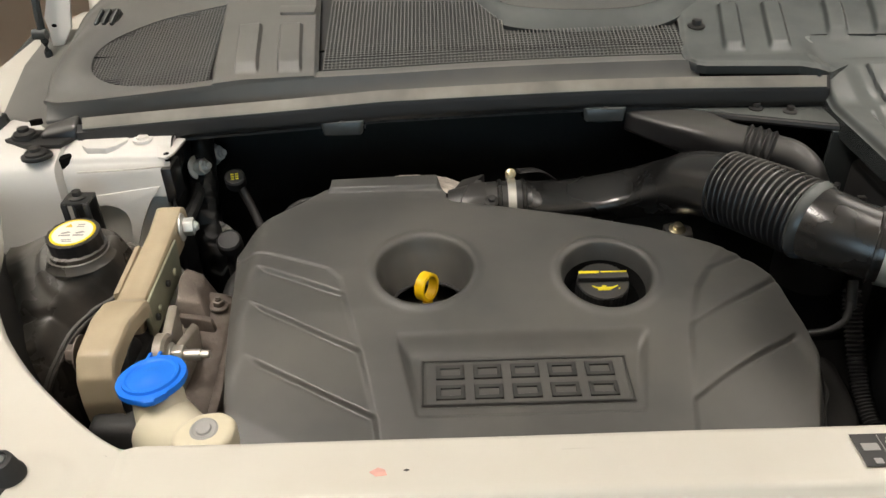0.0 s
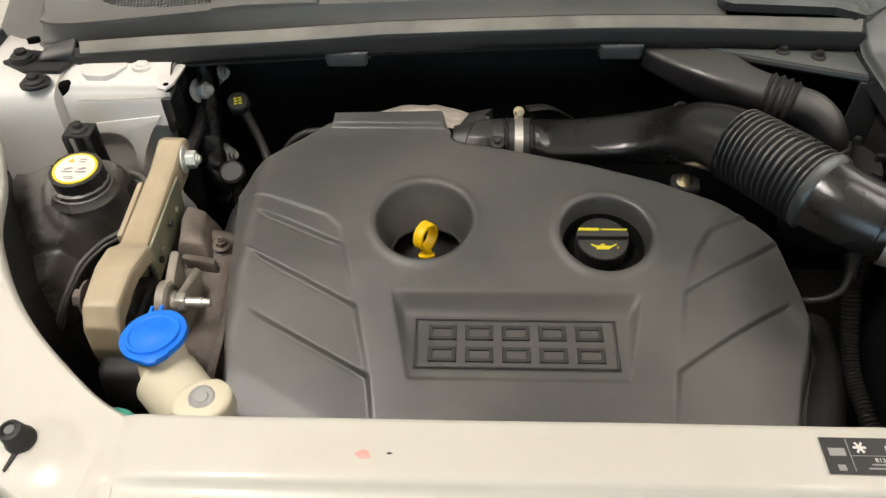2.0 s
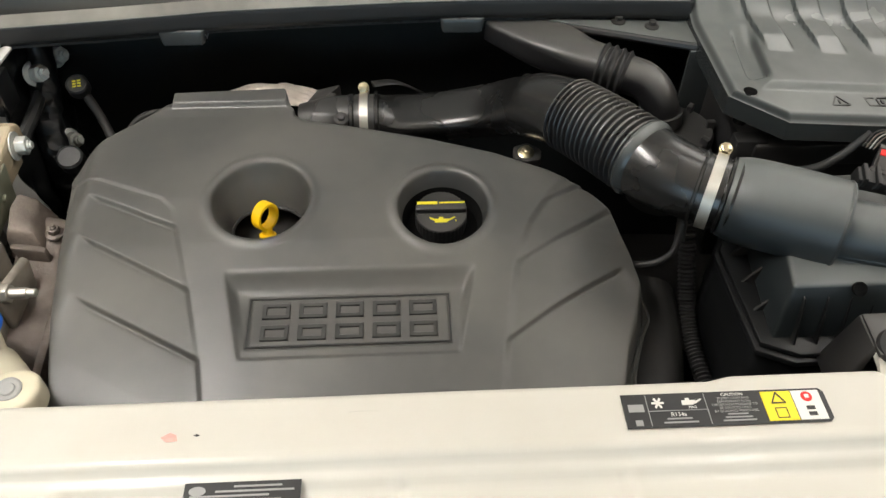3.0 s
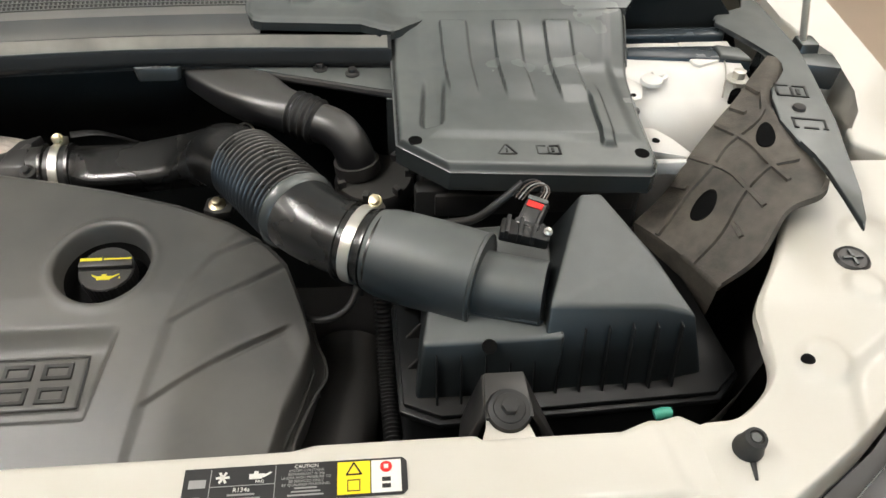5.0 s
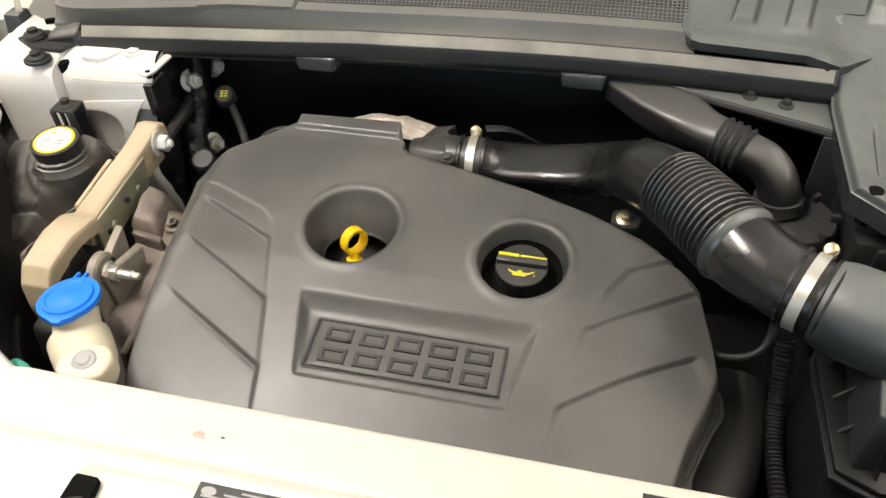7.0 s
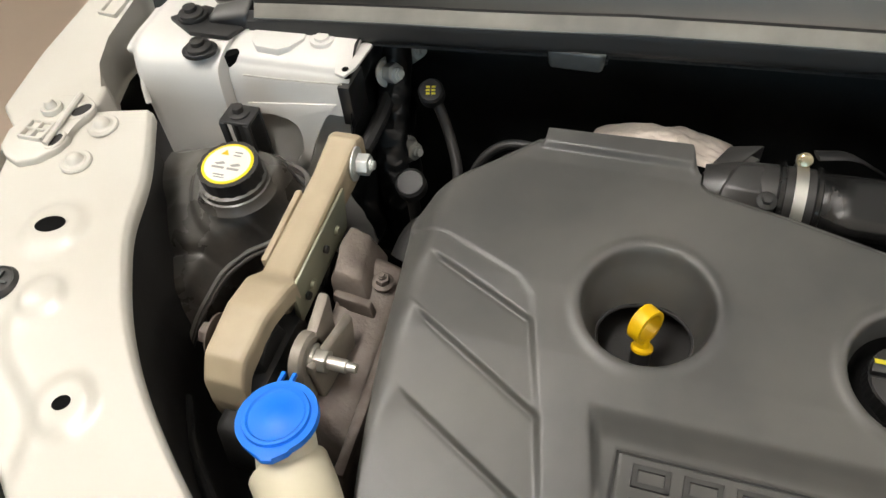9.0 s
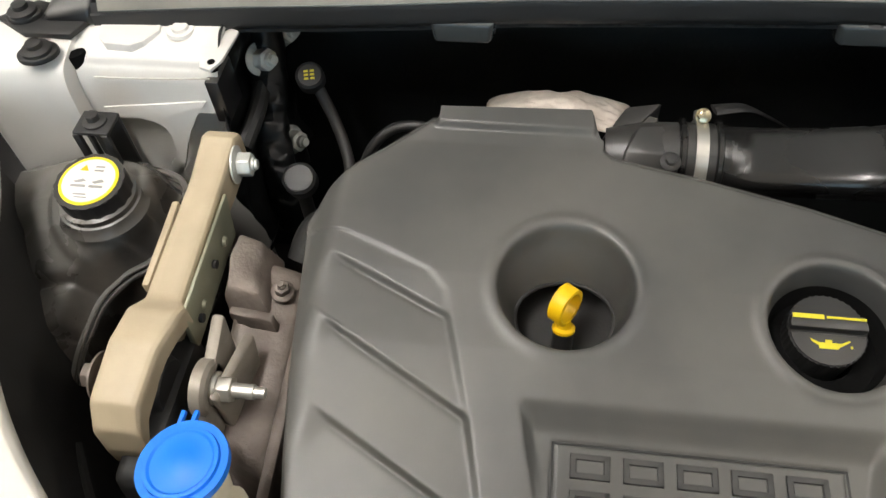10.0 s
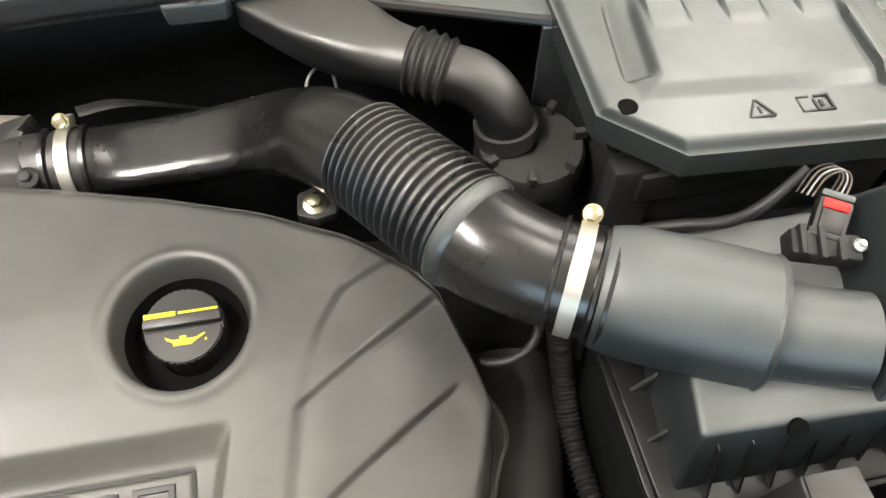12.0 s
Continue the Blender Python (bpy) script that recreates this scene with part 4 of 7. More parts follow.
# lip of the wiper well and the glass behind it
LIP = spline([(-0.06, 1.31), (0.030, 1.262), (0.072, 1.203), (0.100, 1.176), (0.186, 1.160), (0.302, 1.161), (0.366, 1.186), (0.420, 1.240), (0.50, 1.31)], 81)


def well(u, v):
    p = LIP[int(round(u * 80))]
    y = p[1] + 0.056 * v
    return (p[0] + (0.02 * (1 - u) - 0.02 * u) * v, y, cowl_z(p[0], p[1]) - 0.002 + 0.012 * math.sin(math.pi * min(1.0, v * 0.8)) + 0.012 * v)


part("well_edge", sheet(80, 14, well, 0.006), GREY, cowl, "blue-grey sealing lip of the wiper well", 50)
part("well_panel", sheet(80, 6, lambda u, v: (lambda q: (q[0], q[1] - 0.004 + 0.12 * v, q[2] - 0.002 + 0.035 * v))(well(u, 1.0)), 0.004), COWL, cowl, "grey panel behind the lip")

# rubber clips at the left end of the bar
part("bar_foot", prism([(-0.652, 0.990), (-0.612, 0.966), (-0.560, 0.966), (-0.545, 1.005), (-0.62, 1.022)], 1.094, 1.101, 0.002), RUBBER, cowl)
part("bar_end", hexa([(-0.602, 0.984, 1.098), (-0.543, 0.988, 1.094), (-0.543, 1.020, 1.094), (-0.602, 1.016, 1.098), (-0.594, 0.990, 1.108), (-0.543, 0.991, 1.116), (-0.543, 1.016, 1.128), (-0.594, 1.010, 1.114)], 0.006, 3), DUSTY, cowl)
for x, y, z, r in ((-0.585, 0.942, 1.0915, 0.021), (-0.621, 0.993, 1.099, 0.019)):
    t = thing("rubber_clip", (x, y, z), "dark rubber clip on the white strut tower", "clip", "rubber clips")
    part("base", prism(oval(x, y, r, r * 0.8, 20), z + 0.0005, z + 0.007, 0.002), RUBBER, t)
    part("stud", lathe([(0.015, 0), (0.015, 0.004), (0.011, 0.006), (0.008, 0.006), (0.008, 0.011), (0.005, 0.012), (0, 0.012)], 20, Matrix.Translation((x, y, z + 0.0065))), DARK, t)

# ---------- engine cover ----------
COVER_BACK = [(-0.300, 0.850), (-0.284, 0.886), (-0.235, 0.928), (-0.188, 0.968), (-0.024, 0.973), (-0.014, 0.944), (0.0, 0.931), (0.08, 0.913), (0.18, 0.886), (0.265, 0.857), (0.335, 0.823), (0.385, 0.788), (0.412, 0.758), (0.430, 0.715), (0.440, 0.680), (0.445, 0.650)]
COVER_FRONT = [(-0.300, 0.80), (-0.293, 0.74), (-0.285, 0.66), (-0.274, 0.58), (-0.258, 0.50), (-0.240, 0.44), (0.38, 0.44), (0.410, 0.55), (0.430, 0.60), (0.445, 0.650)]
BASE = [(0.40, 0.905), (0.50, 0.934), (0.577, 0.955), (0.65, 0.974), (0.71, 0.989), (0.78, 1.001), (0.85, 1.009), (0.93, 1.016), (0.98, 1.026)]
LEFT = [((-0.250, 0.787), (-0.146, 0.739)), ((-0.245, 0.719), (-0.117, 0.650)), ((-0.236, 0.638), (-0.096, 0.564))]
PANEL = [(0.46, -0.078), (0.564, -0.096), (0.65, -0.117), (0.739, -0.143), (0.763, -0.148), (0.782, -0.166), (0.800, -0.210), (0.816, -0.250), (0.825, -0.30)]
RIGHT = [((0.316, 0.760), (0.385, 0.796)), ((0.2745, 0.671), (0.410, 0.755)), ((0.252, 0.570), (0.41, 0.678))]
DIP, CAP = (-0.042, 0.777), (0.191, 0.7575)
HOLE = (-0.039, 0.772, 0.046, 0.039)  # opening at the foot of the dipstick well


def well_fall(x, y):
    """0 outside the dipstick well, 1 at the edge of its opening, more inside it."""
    dx, dy = x - DIP[0], y - DIP[1]
    r = math.hypot(dx, dy)
    if r > 0.075:
        return 0.0
    c, d = (dx / r, dy / r) if r > 1e-6 else (1.0, 0.0)
    ox, oy = HOLE[0] - DIP[0], HOLE[1] - DIP[1]
    rin = 1 / math.hypot(c / HOLE[2], d / HOLE[3]) + ox * c + oy * d
    return max(0.0, (0.0645 - r) / (0.0645 - min(rin, 0.060)))


def cover_z(x, y):
    z = float(np.interp(y, BASE_Y, BASE_Z))
    # left terraces: a shallow panel with three steps, each running out towards the next
    sp = lerp(y, PANEL)
    inside = smooth(-0.002, 0.007, sp - x)
    fall = 0.0018
    for a, b in LEFT:
        d, t = seg_dist(x, y, a, b)
        d = -d
        if d > -0.004:
            fall = 0.0018 + 0.0050 * smooth(-0.0025, 0.0025, d) * max(0.0, 1 - max(0.0, d) / 0.066) * smooth(-0.16, 0.02, t)
            fall += 0.0012 * math.exp(-((d - 0.003) / 0.0022) ** 2) * smooth(-0.05, 0.05, t)
    z -= fall * inside
    # right facets, falling away to the side
    sp = lerp(y, [(0.44, 0.232), (0.572, 0.253), (0.672, 0.273), (0.73, 0.295), (0.775, 0.325), (0.82, 0.37)])
    w = max(0.0, x - sp)
    z -= 0.058 * smooth(0.02, 0.24, w) ** 1.2 * smooth(0.83, 0.70, y) + 0.0022 * smooth(0.0, 0.012, w)
    for a, b in RIGHT:
        d, t = seg_dist(x, y, a, b)
        if d < 0.004:
            z -= 0.0045 * smooth(0.003, -0.002, d) * max(0.0, 1 + d / 0.06) * smooth(0.0, 0.012, w) * smooth(1.08, 0.95, t)
            z -= 0.0012 * math.exp(-((d + 0.002) / 0.002) ** 2) * smooth(0.45, 0.6, t) * smooth(1.05, 0.95, t)
    # plate recess
    e = 0.024 * max(0.0, 0.672 - y) / 0.108
    ins = min(x + 0.0785 - e, 0.229 - e - x)
    if 0.555 < y < 0.680:
        z -= (0.011 * smooth(0.565, 0.645, y)) * smooth(0.0, 0.014, ins) * (1 - smooth(0.646, 0.673, y)) + 0.0024 * smooth(0.0, 0.006, ins) * smooth(0.559, 0.565, y) * (1 - smooth(0.66, 0.674, y))
    # groove round the plate
    px, py = abs(x - 0.074), abs(y - 0.609)
    q = max(px - 0.1175, (py - 0.0335))
    z -= 0.0022 * math.exp(-(q / 0.0016) ** 2)
    # wells
    r = math.hypot(x - DIP[0], y - DIP[1])
    z += 0.0022 * math.exp(-((r - 0.0685) / 0.0055) ** 2)
    f = well_fall(x, y)
    z -= 0.058 * min(1.0, f) * smooth(0.0, 0.30, f)
    r = math.hypot(x - CAP[0], y - CAP[1])
    z += 0.0026 * math.exp(-((r - 0.0640) / 0.0055) ** 2)
    z -= 0.042 * (1 - smooth(0.0475, 0.0590, r))
    # raised rear lip and rounded rim
    z += 0.006 * smooth(0.945, 0.952, y) * smooth(-0.185, -0.178, x) * smooth(-0.018, -0.022, x)
    left = x + 0.300
    z -= 0.022 * (1 - smooth(0.0, 0.045, left)) ** 1.5
    return z


BASE_Y, BASE_Z = [a for a, _ in BASE], [b for _, b in BASE]
NX, NY = 420, 300


def cover_fn(u, v):
    x = -0.300 + 0.745 * u
    y0, y1 = lerp(x, COVER_FRONT), lerp(x, COVER_BACK)
    y = y0 + (y1 - y0) * v
    z = cover_z(x, y)
    if x > -0.01:
        z -= 0.010 * (1 - smooth(0.0, 0.018, y1 - y)) ** 2
    elif x < -0.18:
        z -= 0.012 * (1 - smooth(0.0, 0.022, y1 - y)) ** 2
    z -= 0.02 * (1 - smooth(0.0, 0.05, y - y0)) ** 2
    return (x, y, z)


engine_cover = thing("engine_cover", (0.08, 0.70, 0.88), "dark grey moulded plastic engine cover with two round wells", "engine cover")
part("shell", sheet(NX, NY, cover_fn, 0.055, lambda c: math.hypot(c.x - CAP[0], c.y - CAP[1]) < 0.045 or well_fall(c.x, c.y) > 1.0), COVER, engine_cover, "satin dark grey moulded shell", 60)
def on_plate(bm, x, y, lift):
    """Lays a flat mesh on the plate, following its slope."""
    for v in bm.verts:
        v.co = (x + v.co.x, y + v.co.y, plate_z(y + v.co.y) + lift + v.co.z)
    return bm


def plate_z(y):
    return cover_z(0.074, 0.590) + (y - 0.590) * (cover_z(0.074, 0.630) - cover_z(0.074, 0.590)) / 0.04


# dark strips laid on the plate paint the shade of its groove
for a, b, c, d in ((-0.1195, 0.1195, 0.0322, 0.0340), (-0.1195, 0.1195, -0.0340, -0.0322), (-0.1195, -0.1177, -0.034, 0.034), (0.1177, 0.1195, -0.034, 0.034)):
    part("groove_line", on_plate(box(a, b, c, d, 0, 0.0008, 0), 0.074, 0.609, 0.0004), RUBBER, engine_cover)
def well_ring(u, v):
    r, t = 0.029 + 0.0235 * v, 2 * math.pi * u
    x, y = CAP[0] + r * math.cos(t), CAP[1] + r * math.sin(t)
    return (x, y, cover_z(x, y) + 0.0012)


# black sheet laid in the well stands in for the shaded drop round the cap
part("well_shade_ring", sheet(72, 8, well_ring), VOID_BLACK, engine_cover, "black ring sheet painting the shade round the oil cap")
# two rows of plain raised shapes on the plate
for row in range(2):
    for k in range(5):
        w, h, q = 0.0165, 0.0105, 0.0052
        bm = join(*[box(a, b, c, d, -0.001, 0.002, 0.0005, 1) for a, b, c, d in ((-w, w, h - q, h), (-w, w, -h, -h + q), (-w, -w + q, -h, h), (w - q, w, -h, h))])
        part("raised_shape", on_plate(bm, 0.074 + 0.0435 * (k - 2), 0.609 + 0.0152 - 0.0304 * row, 0.0), BLACK, engine_cover)

# engine below the cover
# side of the cover towards the gearbox, with its turned-out lip
TOP_R = [(0.428, 0.720), (0.440, 0.680), (0.445, 0.650), (0.437, 0.615), (0.425, 0.585), (0.410, 0.550), (0.395, 0.495), (0.380, 0.440)]
LOW_R = [(0.434, 0.735), (0.442, 0.700), (0.453, 0.672), (0.4545, 0.648), (0.444, 0.628), (0.431, 0.596), (0.419, 0.560), (0.420, 0.530)]
top_r, low_r = spline(TOP_R, 61), spline(LOW_R, 61)


def side_skirt(u, v):
    k = int(round(u * 60))
    a, b = top_r[k], low_r[k]
    za = cover_z(min(0.44, a[0]), a[1]) - 0.012
    return (a[0] - 0.004 + (b[0] - a[0] + 0.004) * v ** 1.4, a[1] + (b[1] - a[1]) * v, za + (0.893 - 0.02 * u - za) * v)


part("side_skirt", sheet(60, 10, side_skirt), COVER, engine_cover, "dark turned-down side of the cover", 60)
part("skirt_lip", tube([side_skirt(k / 15, 1.0) for k in range(16)], 0.0026, 90, 8), COVER, engine_cover)

engine = thing("engine", (0.08, 0.72, 0.56), "dark engine block under its plastic cover", "engine")
part("block", box(-0.27, 0.36, 0.54, 0.90, 0.58, 0.89, 0.02), DARK, engine)
part("head", box(-0.20, 0.28, 0.60, 0.92, 0.88, 0.915, 0.012), DARK, engine)


# rolled edge of the opening in the dipstick well
edge = []
for k in range(49):
    c, d = math.cos(2 * math.pi * k / 48), math.sin(2 * math.pi * k / 48)
    r = min(0.060, 1 / math.hypot(c / HOLE[2], d / HOLE[3]) + (HOLE[0] - DIP[0]) * c + (HOLE[1] - DIP[1]) * d) + 0.0012
    edge.append((DIP[0] + r * c, DIP[1] + r * d, cover_z(DIP[0] + r * c, DIP[1] + r * d) - 0.0004))
part("well_rim", tube(edge, 0.0022, 144, 10, cap=False), RUBBER, engine_cover)

# dipstick
dip = thing("oil_dipstick", (-0.040, 0.758, 0.93), "yellow ring-handled oil dipstick in the cover well", "dipstick")
RR = [(0.0178, -0.0068), (0.0178, 0.0068), (0.0165, 0.0076), (0.0150, 0.0076), (0.0138, 0.0068), (0.0138, -0.0068), (0.0150, -0.0076), (0.0165, -0.0076), (0.0178, -0.0068)]
ring = lathe([(r, z) for r, z in RR], 40, Matrix.Translation((-0.0400, 0.772, 0.9725)) @ Matrix.Diagonal((1, 1.08, 1.10, 1)) @ along((0, 0, 0), (0.80, -0.58, 0.10)))
part("handle", ring, YELLOW, dip, "yellow ring handle")
part("collar", lathe([(0, 0), (0.011, 0), (0.011, 0.003), (0.0075, 0.0045), (0.0060, 0.012), (0, 0.012)], 24, along((-0.039, 0.761, 0.946), (0, 0.35, 0.9))), YELLOW, dip)
part("guide", lathe([(0, 0), (0.010, 0), (0.010, 0.03), (0, 0.03)], 20, along((-0.039, 0.750, 0.917), (0, 0.35, 0.9))), BLACK, dip, "black guide tube")

# oil filler cap
cap = thing("oil_filler_cap", (CAP[0], CAP[1], 0.93), "black ribbed oil filler cap with yellow print", "oil cap")
CM = Matrix.Translation((0.1895, 0.7635, 0.979)) @ pose(0, 0, 0, 9) @ Matrix.Scale(1.13, 4)
rim_o = [((0.0292 + 0.0010 * (k % 2)) * math.cos(math.pi * k / 36), (0.0292 + 0.0010 * (k % 2)) * math.sin(math.pi * k / 36)) for k in range(72)]
part("body", prism(rim_o, -0.06, 0.0, 0.0012, 2, CM), RUBBER, cap)
part("grip", prism([(-0.029, -0.001), (0.029, -0.001), (0.029, 0.004), (0.027, 0.011), (-0.027, 0.011), (-0.029, 0.004)], -0.001, 0.007, 0.0015, 2, CM), BLACK, cap)
part("lower_face", prism([(0.0285 * math.cos(t), 0.0285 * math.sin(t) - 0.0005) for t in np.linspace(math.pi * 1.03, math.pi * 1.97, 20)], -0.001, 0.0015, 0.0006, 1, CM), BLACK, cap)
decal("print_line", cap, -0.0275, -0.004, 0.0062, 0.0100, 0.0071, YPRINT, m=CM)
decal("print_line", cap, -0.002, 0.0275, 0.0072, 0.0090, 0.0071, YPRINT, m=CM)
oil = join(prism([(-0.008, -0.016), (0.006, -0.016), (0.010, -0.011), (-0.008, -0.011)], 0.0015, 0.0022, 0), prism([(0.006, -0.0125), (0.015, -0.008), (0.016, -0.009), (0.008, -0.014)], 0.0015, 0.0022, 0), box(-0.003, 0.002, -0.011, -0.0085, 0.0015, 0.0022, 0), prism([(-0.014, -0.008), (-0.008, -0.011), (-0.008, -0.0135), (-0.013, -0.0105)], 0.0015, 0.0022, 0), box(0.0155, 0.017, -0.0145, -0.0125, 0.0015, 0.0022, 0))
part("oil_can_sign", moved(oil, CM), YPRINT, cap, "yellow oil can sign")

# ---------- intake pipe ----------
pipe = thing("intake_pipe", (0.25, 0.93, 0.93), "glossy black plastic intake pipe with bellows and clamps", "intake pipe")
part("inlet", tube([(-0.005, 0.962, 0.975), (0.03, 0.961, 0.978), (0.062, 0.960, 0.981), (0.11, 0.959, 0.983)], [0.030, 0.036, 0.037, 0.037], 24, 32), BLACK, pipe, "dull black moulded inlet")
part("web", hexa([(0.005, 0.905, 0.975), (0.06, 0.915, 0.98), (0.05, 0.965, 0.99), (0.0, 0.955, 0.99), (0.012, 0.94, 1.01), (0.05, 0.935, 1.012), (0.05, 0.968, 1.02), (0.025, 0.965, 1.02)], 0.003), BLACK, pipe)
part("web", hexa([(-0.002, 0.935, 0.975), (0.012, 0.931, 0.975), (0.050, 0.985, 0.985), (0.036, 0.990, 0.985), (0.003, 0.950, 0.999), (0.013, 0.947, 0.999), (0.047, 0.987, 1.011), (0.037, 0.991, 1.011)], 0.002), DUSTY, pipe, "slanting stiffening web")
part("web", hexa([(-0.015, 0.965, 0.965), (0.030, 0.985, 0.965), (0.052, 1.015, 0.98), (0.010, 1.020, 0.97), (-0.010, 0.972, 0.992), (0.030, 0.988, 1.002), (0.052, 1.012, 1.010), (0.016, 1.016, 0.998)], 0.003), BLACK, pipe)


def pipe_fold(s, a):
    """A flat top that slopes to a soft shoulder low on the front, with a hollow below it; round at both ends."""
    a = (a + math.pi) % (2 * math.pi) - math.pi
    k = smooth(0.03, 0.16, s) * smooth(0.80, 0.55, s)
    c = math.cos(a - 1.33) / 0.63
    cut = (1 + max(0.0, c) ** 14) ** (-1 / 14)
    return 1 + k * (cut - 1 + 0.10 * math.exp(-((a - 0.12) / 0.25) ** 2) - 0.07 * math.exp(-((a + 0.42) / 0.22) ** 2))


part("front_pipe", tube([(0.098, 0.959, 0.983), (0.15, 0.957, 0.985), (0.21, 0.955, 0.991), (0.262, 0.947, 1.004), (0.303, 0.925, 1.026), (0.337, 0.891, 1.048), (0.366, 0.855, 1.060)], [0.036, 0.0355, 0.036, 0.038, 0.0425, 0.0455, 0.0465], 90, 96, shape=pipe_fold), TUBE, pipe, "glossy black curved pipe")
part("bellows", tube([(0.3625, 0.860, 1.060), (0.385, 0.828, 1.064), (0.409, 0.793, 1.067), (0.433, 0.758, 1.068)], [0.0465, 0.0470, 0.0475, 0.0475], 300, 44, ripple=(15, 0.0060)), BELLOW, pipe, "ribbed black bellows")
part("rear_pipe", tube([(0.430, 0.762, 1.068), (0.447, 0.742, 1.067), (0.468, 0.726, 1.064), (0.490, 0.713, 1.061), (0.520, 0.698, 1.058)], [0.0475, 0.0460, 0.0445, 0.0435, 0.0435], 40, 40), TUBE, pipe, "glossy black elbow")


def clamp(c, way, r, width, out, parent):
    w = Vector(way).normalized()
    out = Vector(out)
    out = (out - w * out.dot(w)).normalized()
    tang = w.cross(out)
    m = along(c, way)
    t = part("hose_clamp", lathe([(r, -width / 2), (r + 0.0018, -width / 2), (r + 0.0018, width / 2), (r, width / 2), (r, -width / 2)], 48, m), STEEL, parent, "bright steel hose clamp band")
    p = Vector(c) + out * (r + 0.006)
    part("housing", moved(box(-0.0065, 0.0065, -0.011, 0.011, -0.005, 0.005, 0.002), Matrix.Translation(p) @ Matrix((w, tang, out)).transposed().to_4x4()), STEEL, t)
    part("screw", join(moved(hexhead(0.0068, 0.007), along(p + tang * 0.011 + out * 0.001, tang)), lathe([(0.0035, -0.014), (0.0035, 0.012)], 12, along(p, tang)), lathe([(0, 0), (0.008, 0), (0.008, 0.0015), (0, 0.0015)], 20, along(p + tang * 0.0105 + out * 0.001, tang))), BRASS, t, "hexagon clamp screw")
    return t


bolt(pipe, (0.056, 0.928, 1.008), (0, -0.4, 1), 0.006, metal=DARK)
clamp((0.088, 0.9595, 0.983), (1, -0.02, 0.02), 0.038, 0.012, (0, 0.60, 0.78), pipe)
for off in (-0.018, 0.018):
    part("bead", lathe([(0.036, -0.004), (0.0405, -0.002), (0.0405, 0.002), (0.036, 0.004)], 40, along((0.088 + off, 0.9595, 0.983), (1, -0.02, 0.02))), TUBE, pipe)
clamp((0.508, 0.704, 1.059), (0.88, -0.47, 0), 0.0445, 0.013, (0.30, 0.80, 0.50), pipe)
for off in (-0.016, 0.016, 0.026):
    part("bead", lathe([(0.042, -0.003), (0.0475, -0.0015), (0.0475, 0.0015), (0.042, 0.003)], 44, along((0.508 + 0.88 * off, 0.704 - 0.47 * off, 1.059), (0.88, -0.47, 0))), TUBE, pipe)

# the ring's pale grey stands in for daylight reflected on it
part("bellows_ring", lathe([(0.044, -0.006), (0.0500, -0.004), (0.0515, 0.0), (0.0500, 0.005), (0.0465, 0.009), (0.044, 0.011)], 48, along((0.4345, 0.756, 1.068), (0.57, -0.82, 0.02))), GREY, pipe, "raised end ring of the bellows, daylight reflection painted in grey")
part("strap_tail", tube([(0.100, 0.992, 1.022), (0.135, 1.006, 1.014), (0.175, 1.038, 0.972), (0.2146, 1.068, 0.928)], [0.008, 0.007, 0.0045, 0.0012], 30, 10, flat=[0.3, 0.3, 0.35, 0.5]), RUBBER, pipe, "thin black tail of a cable strap")
# pipe support lug with its bolt
lug = thing("pipe_bracket", (0.31, 0.868, 0.96), "dark metal lug with a brass-coloured bolt", "bracket")
part("plate", prism([(0.295, 0.858), (0.312, 0.850), (0.332, 0.854), (0.336, 0.876), (0.318, 0.892), (0.297, 0.884)], 0.975, 0.988, 0.003), DARK, lug)
bolt(lug, (0.313, 0.868, 0.988), (0, -0.2, 1), 0.0068, metal=BRASS)

# heat shield beside the inlet
def foil_fn(u, v):
    dome = math.sqrt(max(0.0, math.sin(math.pi * u) * math.sin(math.pi * min(1.0, 0.30 + 0.70 * v))))
    return (-0.140 + 0.168 * u, 0.977 + 0.080 * v + 0.004 * noise.noise((u * 9, 3, 1)), 0.955 + 0.051 * dome ** 0.7 + 0.005 * noise.noise((u * 7, v * 5, 2)) * dome + 0.002 * noise.noise((u * 25, v * 15, 7)) * dome)


foil = sheet(60, 40, foil_fn)
solid("heat_shield", foil, FOIL, "crumpled silvery heat shield behind the engine cover", "heat shield")

# air duct under the cowl
duct = thing("air_duct", (0.40, 0.96, 1.0), "black plastic air duct with a ribbed collar", "air duct")
def duct_box(s, a):
    """Boxy at the mouth, round at the collar."""
    n = 2 + 5 * smooth(0.85, 0.25, s)
    return (abs(math.cos(a)) ** n + abs(math.sin(a)) ** n) ** (-1 / n)


part("flat_duct", tube([(0.294, 1.062, 1.080), (0.340, 1.015, 1.078), (0.382, 0.978, 1.075), (0.426, 0.949, 1.072)], [0.041, 0.041, 0.036, 0.029], 40, 48, flat=[0.42, 0.50, 0.72, 1.0], shape=duct_box), DUSTY, duct)
part("collar", tube([(0.418, 0.955, 1.072), (0.437, 0.944, 1.071), (0.455, 0.934, 1.069)], [0.031, 0.031, 0.030], 60, 32, ripple=(4, 0.004)), RUBBER, duct, "ribbed rubber collar")
part("elbow", tube([(0.452, 0.936, 1.069), (0.475, 0.924, 1.066), (0.491, 0.911, 1.055), (0.500, 0.902, 1.036), (0.503, 0.899, 1.010)], [0.027, 0.0265, 0.026, 0.0265, 0.027], 30, 28), DUSTY, duct)
part("elbow_band", tube([(0.501, 0.901, 1.031), (0.503, 0.899, 1.014)], [0.031, 0.031], 4, 28), BLACK, duct)
can = thing("duct_canister", (0.515, 0.875, 0.86), "round black plastic canister with small lugs", "canister")
